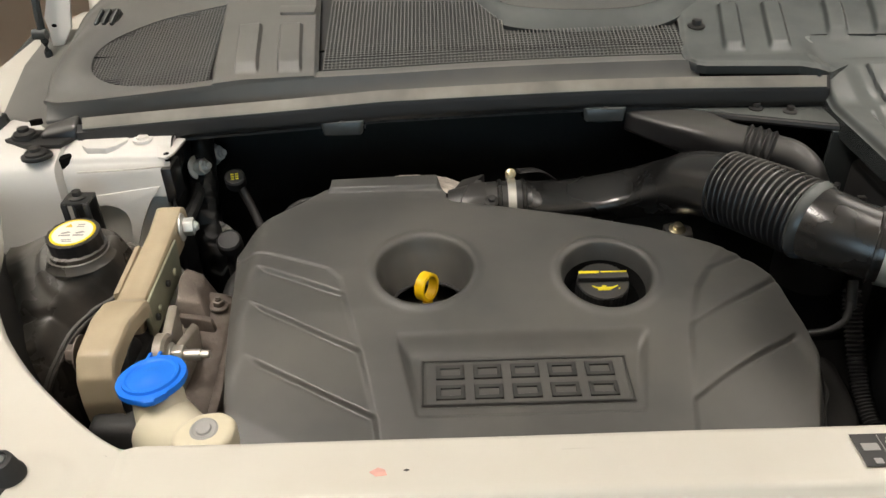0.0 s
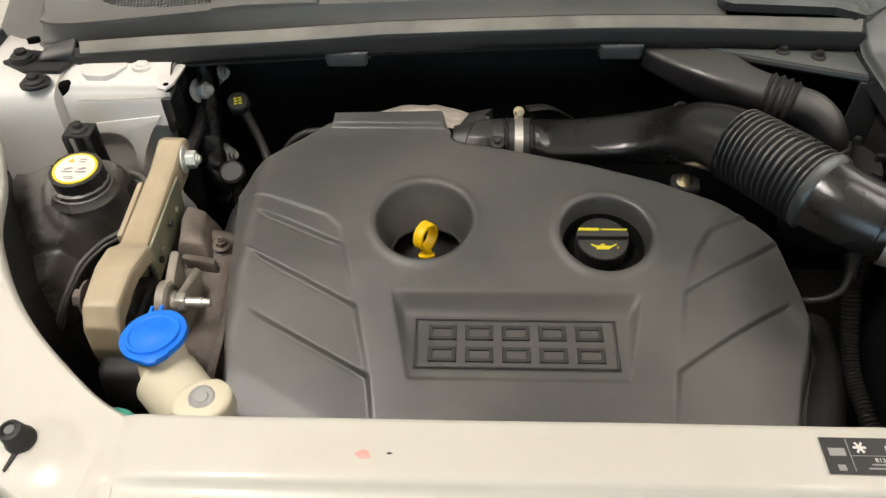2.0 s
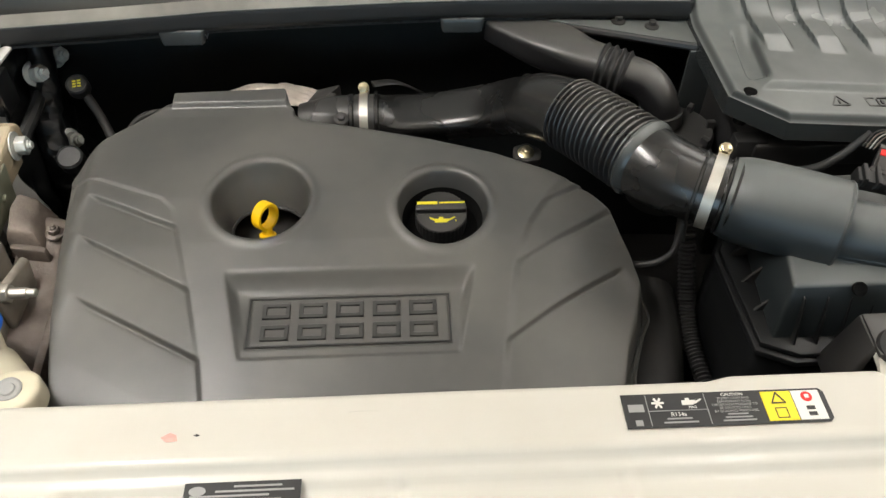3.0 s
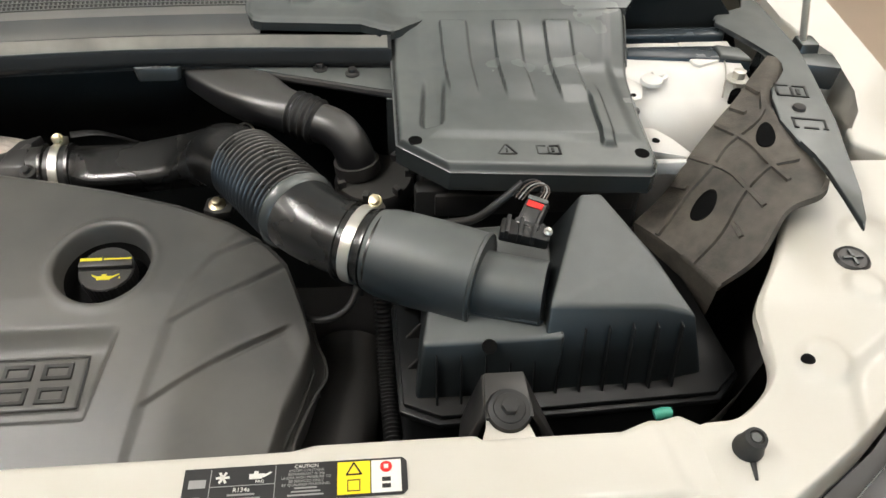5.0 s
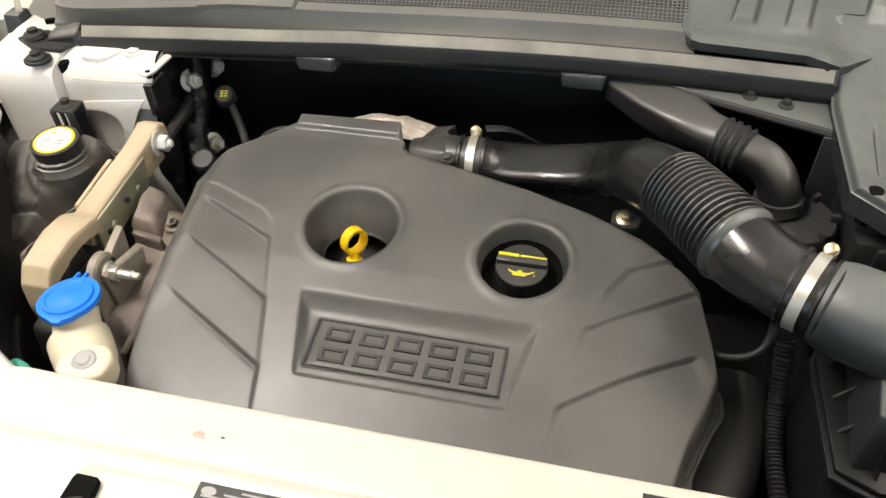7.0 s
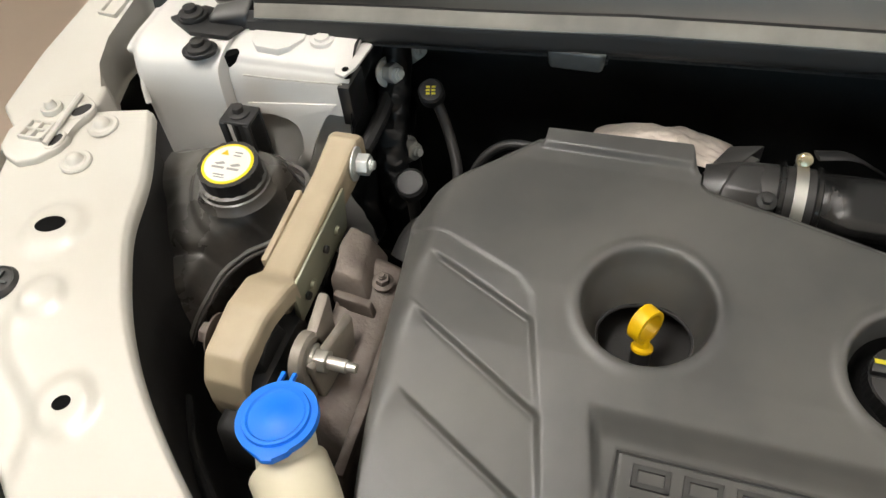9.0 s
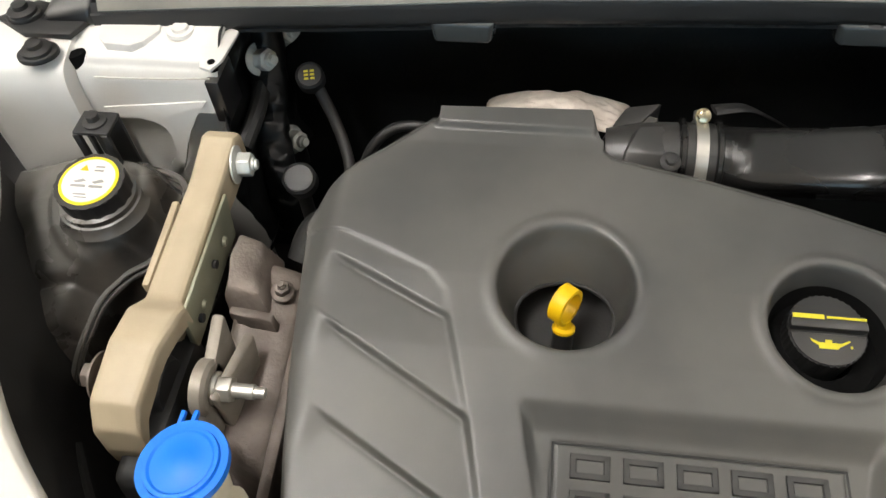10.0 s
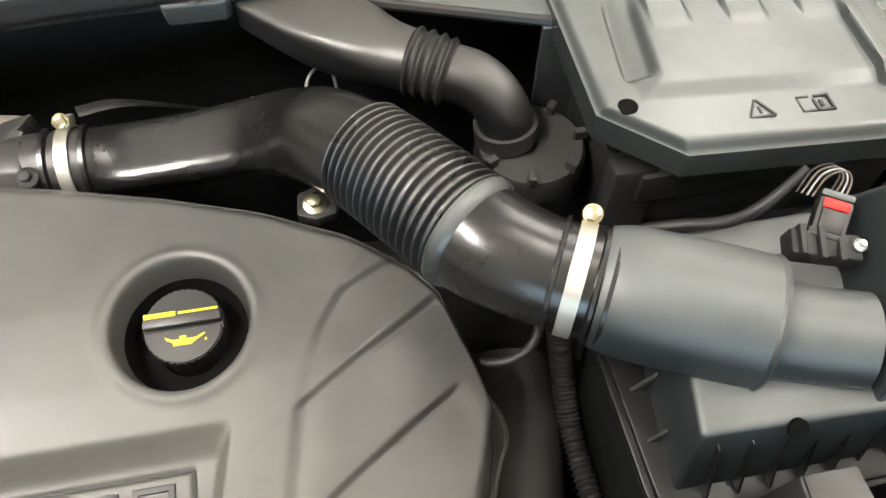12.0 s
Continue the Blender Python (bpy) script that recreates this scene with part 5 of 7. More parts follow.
part("body", lathe([(0, 0.125), (0.05, 0.125), (0.054, 0.118), (0.054, 0.10), (0.050, 0.095), (0.050, 0)], 40, Matrix.Translation((0.524, 0.886, 0.888))), BLACK, can)
for k in range(7):
    a = k * 2 * math.pi / 7
    part("lug", moved(box(-0.006, 0.006, -0.004, 0.004, 0, 0.012, 0.0015), Matrix.Translation((0.524 + 0.048 * math.cos(a), 0.886 + 0.048 * math.sin(a), 1.011)) @ pose(0, 0, 0, 0, 0, math.degrees(a))), BLACK, can)
part("panel", box(0.545, 0.60, 0.955, 0.962, 0.90, 1.09, 0.002), GREY, can, "grey upright plastic panel")
shelf = prism([(0.33, 1.035), (0.54, 0.965), (0.575, 0.955), (0.60, 1.02), (0.58, 1.06), (0.36, 1.06)], 1.090, 1.100, 0.003)
shelf_t = thing("scuttle_shelf", (0.47, 1.0, 1.09), "grey dusty shelf plate under the cowl", "shelf plate")
part("plate", shelf, GREY, shelf_t)
part("plate_rim", tube([(0.335, 1.036, 1.093), (0.44, 1.0, 1.093), (0.54, 0.966, 1.093), (0.574, 0.956, 1.093)], 0.006, 24, 8), BLACK, shelf_t)
for x, y in ((0.455, 1.02), (0.50, 1.005)):
    t = thing("shelf_bolt", (x, y, 1.10), "small dusty bolt on the grey shelf plate", "bolt", "shelf bolts")
    bolt(t, (x, y, 1.10), (0, 0, 1), 0.006, metal=DARK)

# ---------- air filter box ----------
airbox = thing("air_filter_box", (0.73, 0.66, 0.85), "black plastic air filter box with ribbed sides", "air filter box")
FLANGE = [(0.543, 0.548), (0.585, 0.528), (0.905, 0.540), (0.938, 0.572), (0.91, 0.80), (0.60, 0.82), (0.539, 0.70)]
part("tray", prism([(x * 0.97 + 0.022, y * 0.97 + 0.02) for x, y in FLANGE], 0.78, 0.944, 0.01), NERO, airbox)
part("flange", prism(FLANGE, 0.942, 0.952, 0.003), NERO, airbox, "protruding joint flange")
part("flange", prism([(0.735 + (x - 0.735) * 0.975, 0.67 + (y - 0.67) * 0.965) for x, y in FLANGE], 0.953, 0.961, 0.003), NERO, airbox)
part("low_lid", hexa([(0.561, 0.556, 0.959), (0.72, 0.556, 0.959), (0.73, 0.78, 0.959), (0.585, 0.78, 0.959), (0.570, 0.575, 1.033), (0.72, 0.566, 1.045), (0.73, 0.74, 1.05), (0.60, 0.74, 1.045)], 0.005, 3), SATIN, airbox)
hl = bmesh.new()
tp = [hl.verts.new(p) for p in ((0.701, 0.577, 1.082), (0.827, 0.586, 1.062), (0.864, 0.578, 1.054), (0.8256, 0.6414, 1.088), (0.7824, 0.7202, 1.110), (0.7576, 0.7139, 1.115))]
lw = [hl.verts.new(p) for p in ((0.697, 0.560, 0.959), (0.828, 0.562, 0.959), (0.891, 0.572, 0.959), (0.893, 0.66, 0.959), (0.83, 0.79, 0.959), (0.73, 0.79, 0.959))]
for q in ((0, 1, 3), (0, 3, 4, 5), (1, 2, 3)):
    hl.faces.new([tp[k] for k in q])
for k in range(6):
    hl.faces.new((lw[k], lw[(k + 1) % 6], tp[(k + 1) % 6], tp[k]))
bmesh.ops.bevel(hl, geom=hl.edges[:], offset=0.005, segments=3, affect="EDGES", profile=0.5, clamp_overlap=True)
part("high_lid", hl, SATIN, airbox, "tall sloping grey-black lid")
for k in range(11):
    x = 0.585 + 0.0265 * k
    top = 1.020 if x < 0.70 else 1.045
    yb = 0.5655 if x < 0.70 else 0.571
    y0 = 0.546 if x < 0.70 else 0.553
    part("rib", hexa([(x - 0.0012, y0, 0.961), (x + 0.0012, y0, 0.961), (x + 0.0012, 0.572, 0.961), (x - 0.0012, 0.572, 0.961), (x - 0.0009, yb, top), (x + 0.0009, yb, top), (x + 0.0009, yb + 0.01, top), (x - 0.0009, yb + 0.01, top)], 0.0004, 1), NERO, airbox)
part("notch", lathe([(0.008, 0), (0.008, 0.004), (0.0, 0.004)], 20, along((0.6404, 0.568, 1.033), (0, -0.7, 0.7))), VOID_BLACK, airbox)
for k in range(3):
    y = 0.60 + 0.045 * k
    part("rib", hexa([(0.553, y - 0.002, 0.958), (0.575, y - 0.002, 0.958), (0.575, y + 0.002, 0.958), (0.553, y + 0.002, 0.958), (0.572, y - 0.002, 0.985), (0.580, y - 0.002, 0.99), (0.580, y + 0.002, 0.99), (0.572, y + 0.002, 0.985)], 0.0008, 1), BLACK, airbox)

maf = thing("air_meter_tube", (0.62, 0.65, 0.99), "satin dark grey air flow meter tube on the filter box", "air meter")
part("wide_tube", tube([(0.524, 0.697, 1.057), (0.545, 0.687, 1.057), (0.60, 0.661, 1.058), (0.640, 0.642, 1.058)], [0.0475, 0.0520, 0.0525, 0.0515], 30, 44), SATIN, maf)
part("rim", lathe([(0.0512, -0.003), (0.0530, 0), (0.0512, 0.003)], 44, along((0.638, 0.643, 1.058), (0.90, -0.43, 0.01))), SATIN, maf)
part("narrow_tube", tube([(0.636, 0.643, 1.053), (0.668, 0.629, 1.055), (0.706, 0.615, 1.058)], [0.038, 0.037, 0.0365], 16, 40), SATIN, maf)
part("seam_rib", tube([(0.572, 0.627, 1.040), (0.598, 0.616, 1.042), (0.623, 0.604, 1.043)], 0.0022, 16, 8), SATIN, maf)
part("seam_rib", tube([(0.628, 0.608, 1.046), (0.66, 0.595, 1.048), (0.692, 0.583, 1.050)], 0.0022, 16, 8), SATIN, maf)
part("saddle", hexa([(0.575, 0.610, 1.025), (0.700, 0.586, 1.030), (0.715, 0.680, 1.025), (0.59, 0.72, 1.025), (0.580, 0.632, 1.042), (0.700, 0.584, 1.050), (0.712, 0.64, 1.05), (0.60, 0.69, 1.05)], 0.004), SATIN, maf, "saddle under the meter tube")
SM = Matrix.Translation((0.691, 0.682, 1.085)) @ pose(0, 0, 0, 10, 6, -14) @ Matrix.Scale(0.82, 4)
plug = thing("sensor_plug", (0.69, 0.68, 1.075), "black sensor socket and plug with a red lock tab", "electric plug")
part("socket", join(moved(box(-0.034, 0.034, -0.012, 0.014, -0.01, 0.012, 0.003), SM), moved(box(-0.028, -0.022, -0.014, 0.016, 0, 0.018, 0.001), SM), moved(box(-0.010, -0.004, -0.016, 0.016, 0, 0.018, 0.001), SM), moved(box(0.008, 0.014, -0.016, 0.016, 0, 0.018, 0.001), SM)), RUBBER, plug)
SP = along((0.688, 0.678, 1.084), (0.48, 0.76, 0.43))
part("plug_body", moved(join(box(-0.0125, 0.0125, -0.008, 0.008, 0.004, 0.044, 0.002), box(-0.0145, 0.0145, -0.0095, 0.0095, 0.012, 0.018, 0.001), box(-0.009, 0.009, 0.006, 0.0105, 0.016, 0.034, 0.0015)), SP), BLACK, plug)
part("lock_tab", moved(box(-0.0095, 0.0095, 0.0075, 0.0105, 0.035, 0.0425, 0.0008), SP), RED, plug, "red lock tab")
part("plug_neck", moved(box(-0.0125, 0.0125, -0.0075, 0.0085, 0.044, 0.050, 0.002), SP), GREY, plug)
bolt(plug, SM @ Vector((0.030, 0.002, 0.013)), SM.to_3x3() @ Vector((0, 0, 1)), 0.003, metal=STEEL)
for k, (c, off) in enumerate(((CAST, -0.006), (GPRINT, -0.002), (CAST, 0.002), (DARK, 0.006))):
    p0 = SP @ Vector((off, 0.0, 0.048))
    part("wire", tube([p0, p0 + Vector((0.007 + 0.001 * k, 0.009, 0.008)), p0 + Vector((0.004, 0.016, 0.013 + 0.001 * k)), p0 + Vector((-0.010, 0.016, 0.010 + 0.001 * k)), p0 + Vector((-0.024, 0.006, 0.001))], 0.0009, 26, 6), c, plug)
part("loom", tube([SP @ Vector((0.026, 0.004, 0.062)), (0.662, 0.726, 1.090), (0.640, 0.730, 1.068), (0.61, 0.745, 1.050), (0.57, 0.76, 1.03), (0.545, 0.79, 1.0)], [0.004, 0.005, 0.0052, 0.0052, 0.0052, 0.0052], 40, 14), RUBBER, plug, "taped black wiring loom")

latch = thing("filter_box_mount", (0.65, 0.49, 1.02), "black plastic mounting foot with a rubber grommet and bolt", "mounting bracket")
part("arch", join(prism([(0.626, 0.480), (0.674, 0.480), (0.672, 0.535), (0.630, 0.535)], 1.026, 1.032, 0.002), hexa([(0.598, 0.478, 0.960), (0.608, 0.474, 0.960), (0.622, 0.535, 0.950), (0.610, 0.538, 0.950), (0.626, 0.492, 1.030), (0.632, 0.490, 1.030), (0.634, 0.535, 1.030), (0.628, 0.535, 1.030)], 0.002), hexa([(0.702, 0.474, 0.960), (0.712, 0.478, 0.960), (0.700, 0.538, 0.950), (0.688, 0.535, 0.950), (0.668, 0.490, 1.030), (0.674, 0.492, 1.030), (0.672, 0.535, 1.030), (0.666, 0.535, 1.030)], 0.002)), BLACK, latch)
part("grommet", lathe([(0.021, 0), (0.023, 0.004), (0.021, 0.009), (0.016, 0.011), (0.012, 0.009), (0, 0.009)], 36, along((0.650, 0.490, 1.026), (0, -0.25, 1))), RUBBER, latch, "black rubber grommet")
bolt(latch, (0.650, 0.4875, 1.036), (0, -0.25, 1), 0.009, metal=DARK)

# ---------- battery cover ----------
batt = thing("battery", (0.72, 0.93, 0.85), "dark battery box under its grey cover", "battery")
part("case", box(0.585, 0.875, 0.815, 1.05, 0.82, 1.045, 0.008), BLACK, batt)
part("case_band", box(0.60, 0.86, 0.800, 0.818, 1.01, 1.045, 0.004), BLACK, batt)
part("case_band", box(0.575, 0.62, 0.805, 0.83, 0.85, 1.05, 0.006), RUBBER, batt)


def lid_z(x, y):
    z = 1.117 + 0.032 * smooth(0.98, 1.09, y) + 0.16 * max(0.0, y - 1.09) - 0.07 * (x - 0.577) * smooth(1.09, 1.0, y)
    ins = min(smooth(0.590, 0.612, x), smooth(0.868, 0.848, x - 0.05 * max(0, y - 0.95)), smooth(0.826, 0.842, y), smooth(1.10, 1.05, y))
    z += 0.006 * ins
    for cx in (0.6465, 0.7215, 0.7950):
        k = x - cx - 0.03 * (1.0 - y)
        z += 0.0065 * smooth(-0.0225, -0.0185, k) * smooth(0.0205, 0.0130, k) * smooth(0.905, 0.945, y) * smooth(1.064, 1.054, y)
    d, t = seg_dist(x, y, (0.817, 0.815), (0.822, 0.965))
    z += 0.009 * smooth(-0.013, -0.005, d) * smooth(0.009, 0.004, d) * smooth(0, 0.06, t) * smooth(1, 0.6, t)
    z -= 0.012 * smooth(0.018, 0.008, abs(x - 0.600 - 0.10 * (y - 0.86))) * smooth(0.845, 0.865, y) * smooth(0.98, 0.93, y)
    return z


def lid_fn(u, v):
    xl = lerp(v, [(0, 0.615), (0.16, 0.553), (1, 0.553)])
    y = 0.774 + 0.32 * v
    xr = lerp(y, [(0.774, 0.862), (0.784, 0.872), (0.80, 0.878), (0.90, 0.882), (1.0, 0.892), (1.1, 0.900)])
    x = xl + (xr - xl) * u
    e = min(x - xl, xr - x, (y - 0.774))
    return (x, y, lid_z(x, y) - 0.011 * (1 - smooth(0, 0.011, e)) ** 1.5)


lid = thing("battery_cover", (0.73, 0.93, 1.09), "grey moulded plastic battery cover with ribs and two holes", "battery cover")
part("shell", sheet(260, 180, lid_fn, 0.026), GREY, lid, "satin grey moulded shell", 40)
for x, y, r in ((0.577, 0.822, 0.0085), (0.857, 0.807, 0.0095)):
    part("hole", prism(oval(x, y, r, r, 0), 1.07, lid_z(x, y) + 0.0006, 0), VOID_BLACK, lid, "dark round hole")
part("warning_sign", join(*[moved(box(-0.011, 0.011, -0.001, 0.001, 0, 0.0012, 0), Matrix.Translation((0.687 + a, 0.808 + b, lid_z(0.687, 0.808) - 0.0002)) @ pose(0, 0, 0, 0, 0, c)) for a, b, c in ((0, -0.009, 0), (-0.006, 0.0005, 60), (0.006, 0.0005, -60))], box(0.686, 0.688, 0.803, 0.810, lid_z(0.687, 0.808) - 0.0002, lid_z(0.687, 0.808) + 0.001, 0)), RUBBER, lid, "embossed warning triangle")
part("manual_sign", join(*[box(0.724 + a, 0.724 + b, 0.800 + c, 0.800 + d, lid_z(0.739, 0.81) - 0.0008, lid_z(0.739, 0.81) + 0.0012, 0) for a, b, c, d in ((0, 0.030, 0, 0.002), (0, 0.002, 0, 0.018), (0.028, 0.030, 0, 0.018), (0.014, 0.016, 0, 0.014), (0.019, 0.022, 0.005, 0.012), (0, 0.012, 0.016, 0.018), (0.017, 0.03, 0.016, 0.018))]), RUBBER, lid, "embossed open book sign")


# rear cover with louvres
def rear_fn(u, v):
    x = 0.355 + 0.715 * u
    yf = lerp(x, [(0.353, 1.090), (0.358, 1.070), (0.368, 1.052), (0.380, 1.046), (0.42, 1.043), (0.515, 1.035), (0.528, 1.026), (0.540, 1.022), (0.556, 1.028), (0.580, 1.050), (0.620, 1.078), (0.660, 1.086), (0.900, 1.086), (0.925, 1.122), (1.045, 1.128), (1.07, 1.17)])
    y = yf + (1.42 - yf) * v
    x += 0.016 * smooth(1.09, 1.19, y) * (1 - u)
    z = 1.164 + 0.22 * max(0.0, y - 1.075) - 0.0165 * smooth(0.53, 0.58, x) * smooth(1.20, 1.09, y)
    for cx in (0.416, 0.486, 0.585, 0.660, 0.735, 0.81):
        k = x - cx - 0.20 * (y - 1.085)
        z += 0.010 * smooth(-0.003, 0.005, k) * smooth(0.036, 0.025, k) * (smooth(1.080, 1.098, y) if cx < 0.55 else smooth(1.125, 1.15, y)) * smooth(1.225, 1.21, y)
    z -= 0.005 * (1 - smooth(0, 0.010, min(0.617 * u, y - yf))) * smooth(0.58, 0.55, x)
    return (x, y, z)


rear = thing("battery_rear_cover", (0.66, 1.2, 1.14), "grey plastic scuttle cover with raised louvres", "cover")
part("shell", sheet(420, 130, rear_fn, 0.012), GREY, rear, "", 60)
bolt(rear, (0.393, 1.158, 1.182), (0, -0.1, 1), 0.008, metal=DARK)

# pressed details on the right tower
part("tower_patch", prism([(0.985, 1.075), (0.986, 1.040), (0.990, 1.014), (0.998, 1.008), (1.030, 1.020), (1.040, 1.030), (1.062, 1.052), (1.062, 1.075)], 1.085, lambda x, y: 1.0985 - 0.04 * max(0, 1.02 - y), 0.0015), PAINT_IN, car)
part("sheet_joint", tube([(1.040, 1.030, 1.097), (1.037, 1.010, 1.096), (1.030, 0.985, 1.092), (1.018, 0.955, 1.078)], 0.0013, 24, 6), SCUFF, car)
holed = thing("tower_bracket", (0.92, 0.90, 1.05), "cream-painted holed bracket welded to the strut tower", "bracket")
part("plate", prism([(0.884, 0.925), (0.915, 0.921), (0.934, 0.895), (0.950, 0.862), (0.940, 0.852), (0.905, 0.868), (0.884, 0.872)], 1.046, 1.053, 0.002), PAINT_IN, holed)
part("hole", prism(oval(0.909, 0.892, 0.0055, 0.0055, 0), 1.05, 1.0536, 0), VOID_BLACK, holed)
part("lip", box(0.900, 0.946, 0.846, 0.856, 1.030, 1.050, 0.002), PAINT_IN, holed)

# cross tubes behind the right tower
TUBES = (([(0.905, 1.090, 1.080), (1.062, 1.086, 1.080), (1.075, 1.116, 1.080), (0.905, 1.118, 1.080)], 0.022), ([(0.895, 1.034, 1.078), (1.080, 1.012, 1.078), (1.050, 1.062, 1.078), (0.895, 1.064, 1.078)], 0.023))
for foot, h in TUBES:
    mx, my = sum(p[0] for p in foot) / 4, sum(p[1] for p in foot) / 4
    b = hexa(foot + [(mx + (x - mx) * 0.98, my + (y - my) * 0.86, z + h) for x, y, z in foot], 0.004, 3)
    solid("cross_tube", b, CROSS, "glossy dark blue-black cross tube by the tower", "tube", "cross tubes")
end = hexa([(1.030, 1.020, 1.098), (1.082, 1.014, 1.096), (1.072, 1.050, 1.098), (1.030, 1.056, 1.098), (1.034, 1.024, 1.106), (1.076, 1.018, 1.102), (1.068, 1.046, 1.104), (1.034, 1.052, 1.106)], 0.002)
solid("tube_end", end, GREY, "grey flattened metal end of the cross tube", "bracket")

# ---------- fibre shield beside the right wing ----------
shield = thing("wing_shield", (0.98, 0.80, 0.93), "brown-grey fibrous plastic shield with ribs and oval holes", "shield")


SHIELD_IN = [(0.869, 0.804, 0.985), (0.914, 0.834, 1.01), (0.945, 0.854, 1.06), (0.977, 0.877, 1.092), (1.012, 0.910, 1.104), (1.052, 0.960, 1.107), (1.096, 1.012, 1.109)]
SHIELD_OUT = [(0.932, 0.665, 1.0), (0.970, 0.668, 1.045), (1.010, 0.708, 1.080), (1.059, 0.724, 1.095), (1.070, 0.784, 1.100), (1.053, 0.878, 1.103), (1.112, 0.985, 1.104)]


def sh(u, v):
    """u from the inner low edge to the outer high one, v from the front to the rear."""
    a = spline(SHIELD_IN, 41)
    b = spline(SHIELD_OUT, 41)
    i = v * 40
    k = min(39, int(i))
    t = i - k
    p = (a[k] * (1 - t) + a[k + 1] * t) * (1 - u) + (b[k] * (1 - t) + b[k + 1] * t) * u
    return Vector(p) + Vector((0, 0, 0.006 * math.sin(u * math.pi)))


part("panel", sheet(50, 80, sh, 0.006), FIBRE, shield, "", 50)
for cu, cv, ru, rv in ((0.39, 0.190, 0.085, 0.062), (0.42, 0.565, 0.085, 0.070)):
    bm = bmesh.new()
    bm.faces.new([bm.verts.new(sh(cu + ru * math.cos(t), cv + rv * math.sin(t)) + Vector((0, 0, 0.0016))) for t in [2 * math.pi * k / 28 for k in range(28)]])
    bmesh.ops.extrude_face_region(bm, geom=bm.faces[:])
    for v in bm.verts[:28]:
        v.co.z -= 0.004
    part("oval_hole", bm, VOID_BLACK, shield, "dark oval hole")


def rib_on(fn, pts, w=0.0042, h=0.0045):
    """A moulded rib with a flat top that follows the surface."""
    uv = spline(pts, 25)
    p = [fn(*q) for q in uv]
    bm = bmesh.new()
    rows = []
    for i, c in enumerate(p):
        t = (p[min(24, i + 1)] - p[max(0, i - 1)]).normalized()
        e = 0.01
        u, v = uv[i]
        n = (fn(min(1, u + e), v) - fn(max(0, u - e), v)).cross(fn(u, min(1, v + e)) - fn(u, max(0, v - e))).normalized()
        n = n if n.z > 0 else -n
        s = t.cross(n).normalized()
        rows.append([bm.verts.new(c + q) for q in (-s * w - n * 0.004, -s * w * 0.6 + n * h, s * w * 0.6 + n * h, s * w - n * 0.004)])
    for r, q in zip(rows, rows[1:]):
        for k in range(3):
            bm.faces.new((r[k], r[k + 1], q[k + 1], q[k]))
    bm.faces.new(rows[0][::-1])
    bm.faces.new(rows[-1])
    bmesh.ops.recalc_face_normals(bm, faces=bm.faces[:])
    return bm


for pts in ([(0.425, 0.817), (0.225, 0.467), (0.25, 0.317), (0.2, 0.183), (0.275, 0.005)], [(0.025, 0.483), (0.325, 0.483), (0.55, 0.45), (0.775, 0.433)], [(0.025, 0.317), (0.4, 0.333), (0.6, 0.317), (0.825, 0.3)], [(0.725, 0.55), (0.6, 0.45), (0.625, 0.333), (0.625, 0.233), (0.675, 0.083), (0.7, 0.005)], [(0.025, 0.6), (0.175, 0.617)], [(0.05, 0.767), (0.35, 0.783)], [(0.025, 0.2), (0.175, 0.217)], [(0.675, 0.2), (0.8, 0.183)], [(0.98, 0.02), (0.98, 0.3), (0.98, 0.55)]):
    part("rib", rib_on(sh, pts), FIBRE, shield, "", 20)
skirt = sheet(30, 10, lambda u, v: (lambda p: (p.x + 0.01 * v, p.y - 0.01 * v, p.z - 0.22 * v))(sh(0.0, u)))
part("skirt", skirt, DARK, shield)
part("foot", sheet(16, 10, lambda u, v: (lambda p: (p.x + 0.012 * v, p.y + 0.030 * v, p.z - 0.16 * v))(sh(u, 0.0))), FIBRE, shield, "shaded foot of the shield", 50)
strip = [(1.124, 1.209), (1.144, 1.171), (1.144, 1.098), (1.150, 1.033), (1.137, 0.954), (1.119, 0.844), (1.083, 0.70), (1.070, 0.66), (1.058, 0.640), (1.064, 0.746), (1.064, 0.776), (1.052, 0.802), (1.047, 0.85), (1.057, 0.899), (1.065, 0.924), (1.085, 0.945), (1.103, 0.965), (1.108, 0.985), (1.106, 1.005), (1.086, 1.043), (1.063, 1.087), (1.050, 1.108), (1.056, 1.128), (1.072, 1.142), (1.092, 1.150), (1.112, 1.152)]
trim = thing("wing_trim", (1.10, 0.90, 1.10), "dark grey plastic trim strip with embossed signs", "trim strip")
part("strip", prism(strip, 1.104, 1.112, 0.003), GREY, trim)
TM = Matrix.Translation((1.085, 0.90, 1.1123)) @ pose(0, 0, 0, 0, 0, -12)
part("manual_sign", moved(join(*[box(-0.02 + a, -0.02 + b, c, d, 0, 0.0012, 0) for a, b, c, d in ((0, 0.042, 0, 0.003), (0, 0.003, 0, 0.028), (0.039, 0.042, 0, 0.028), (0.020, 0.023, 0, 0.022), (0.027, 0.032, 0.006, 0.018), (0, 0.018, 0.025, 0.028), (0.024, 0.042, 0.025, 0.028))]), TM), RUBBER, trim, "embossed book sign")
part("stud", lathe([(0.009, 0), (0.008, 0.004), (0, 0.005)], 20, Matrix.Translation((1.082, 0.872, 1.112))), DARK, trim)
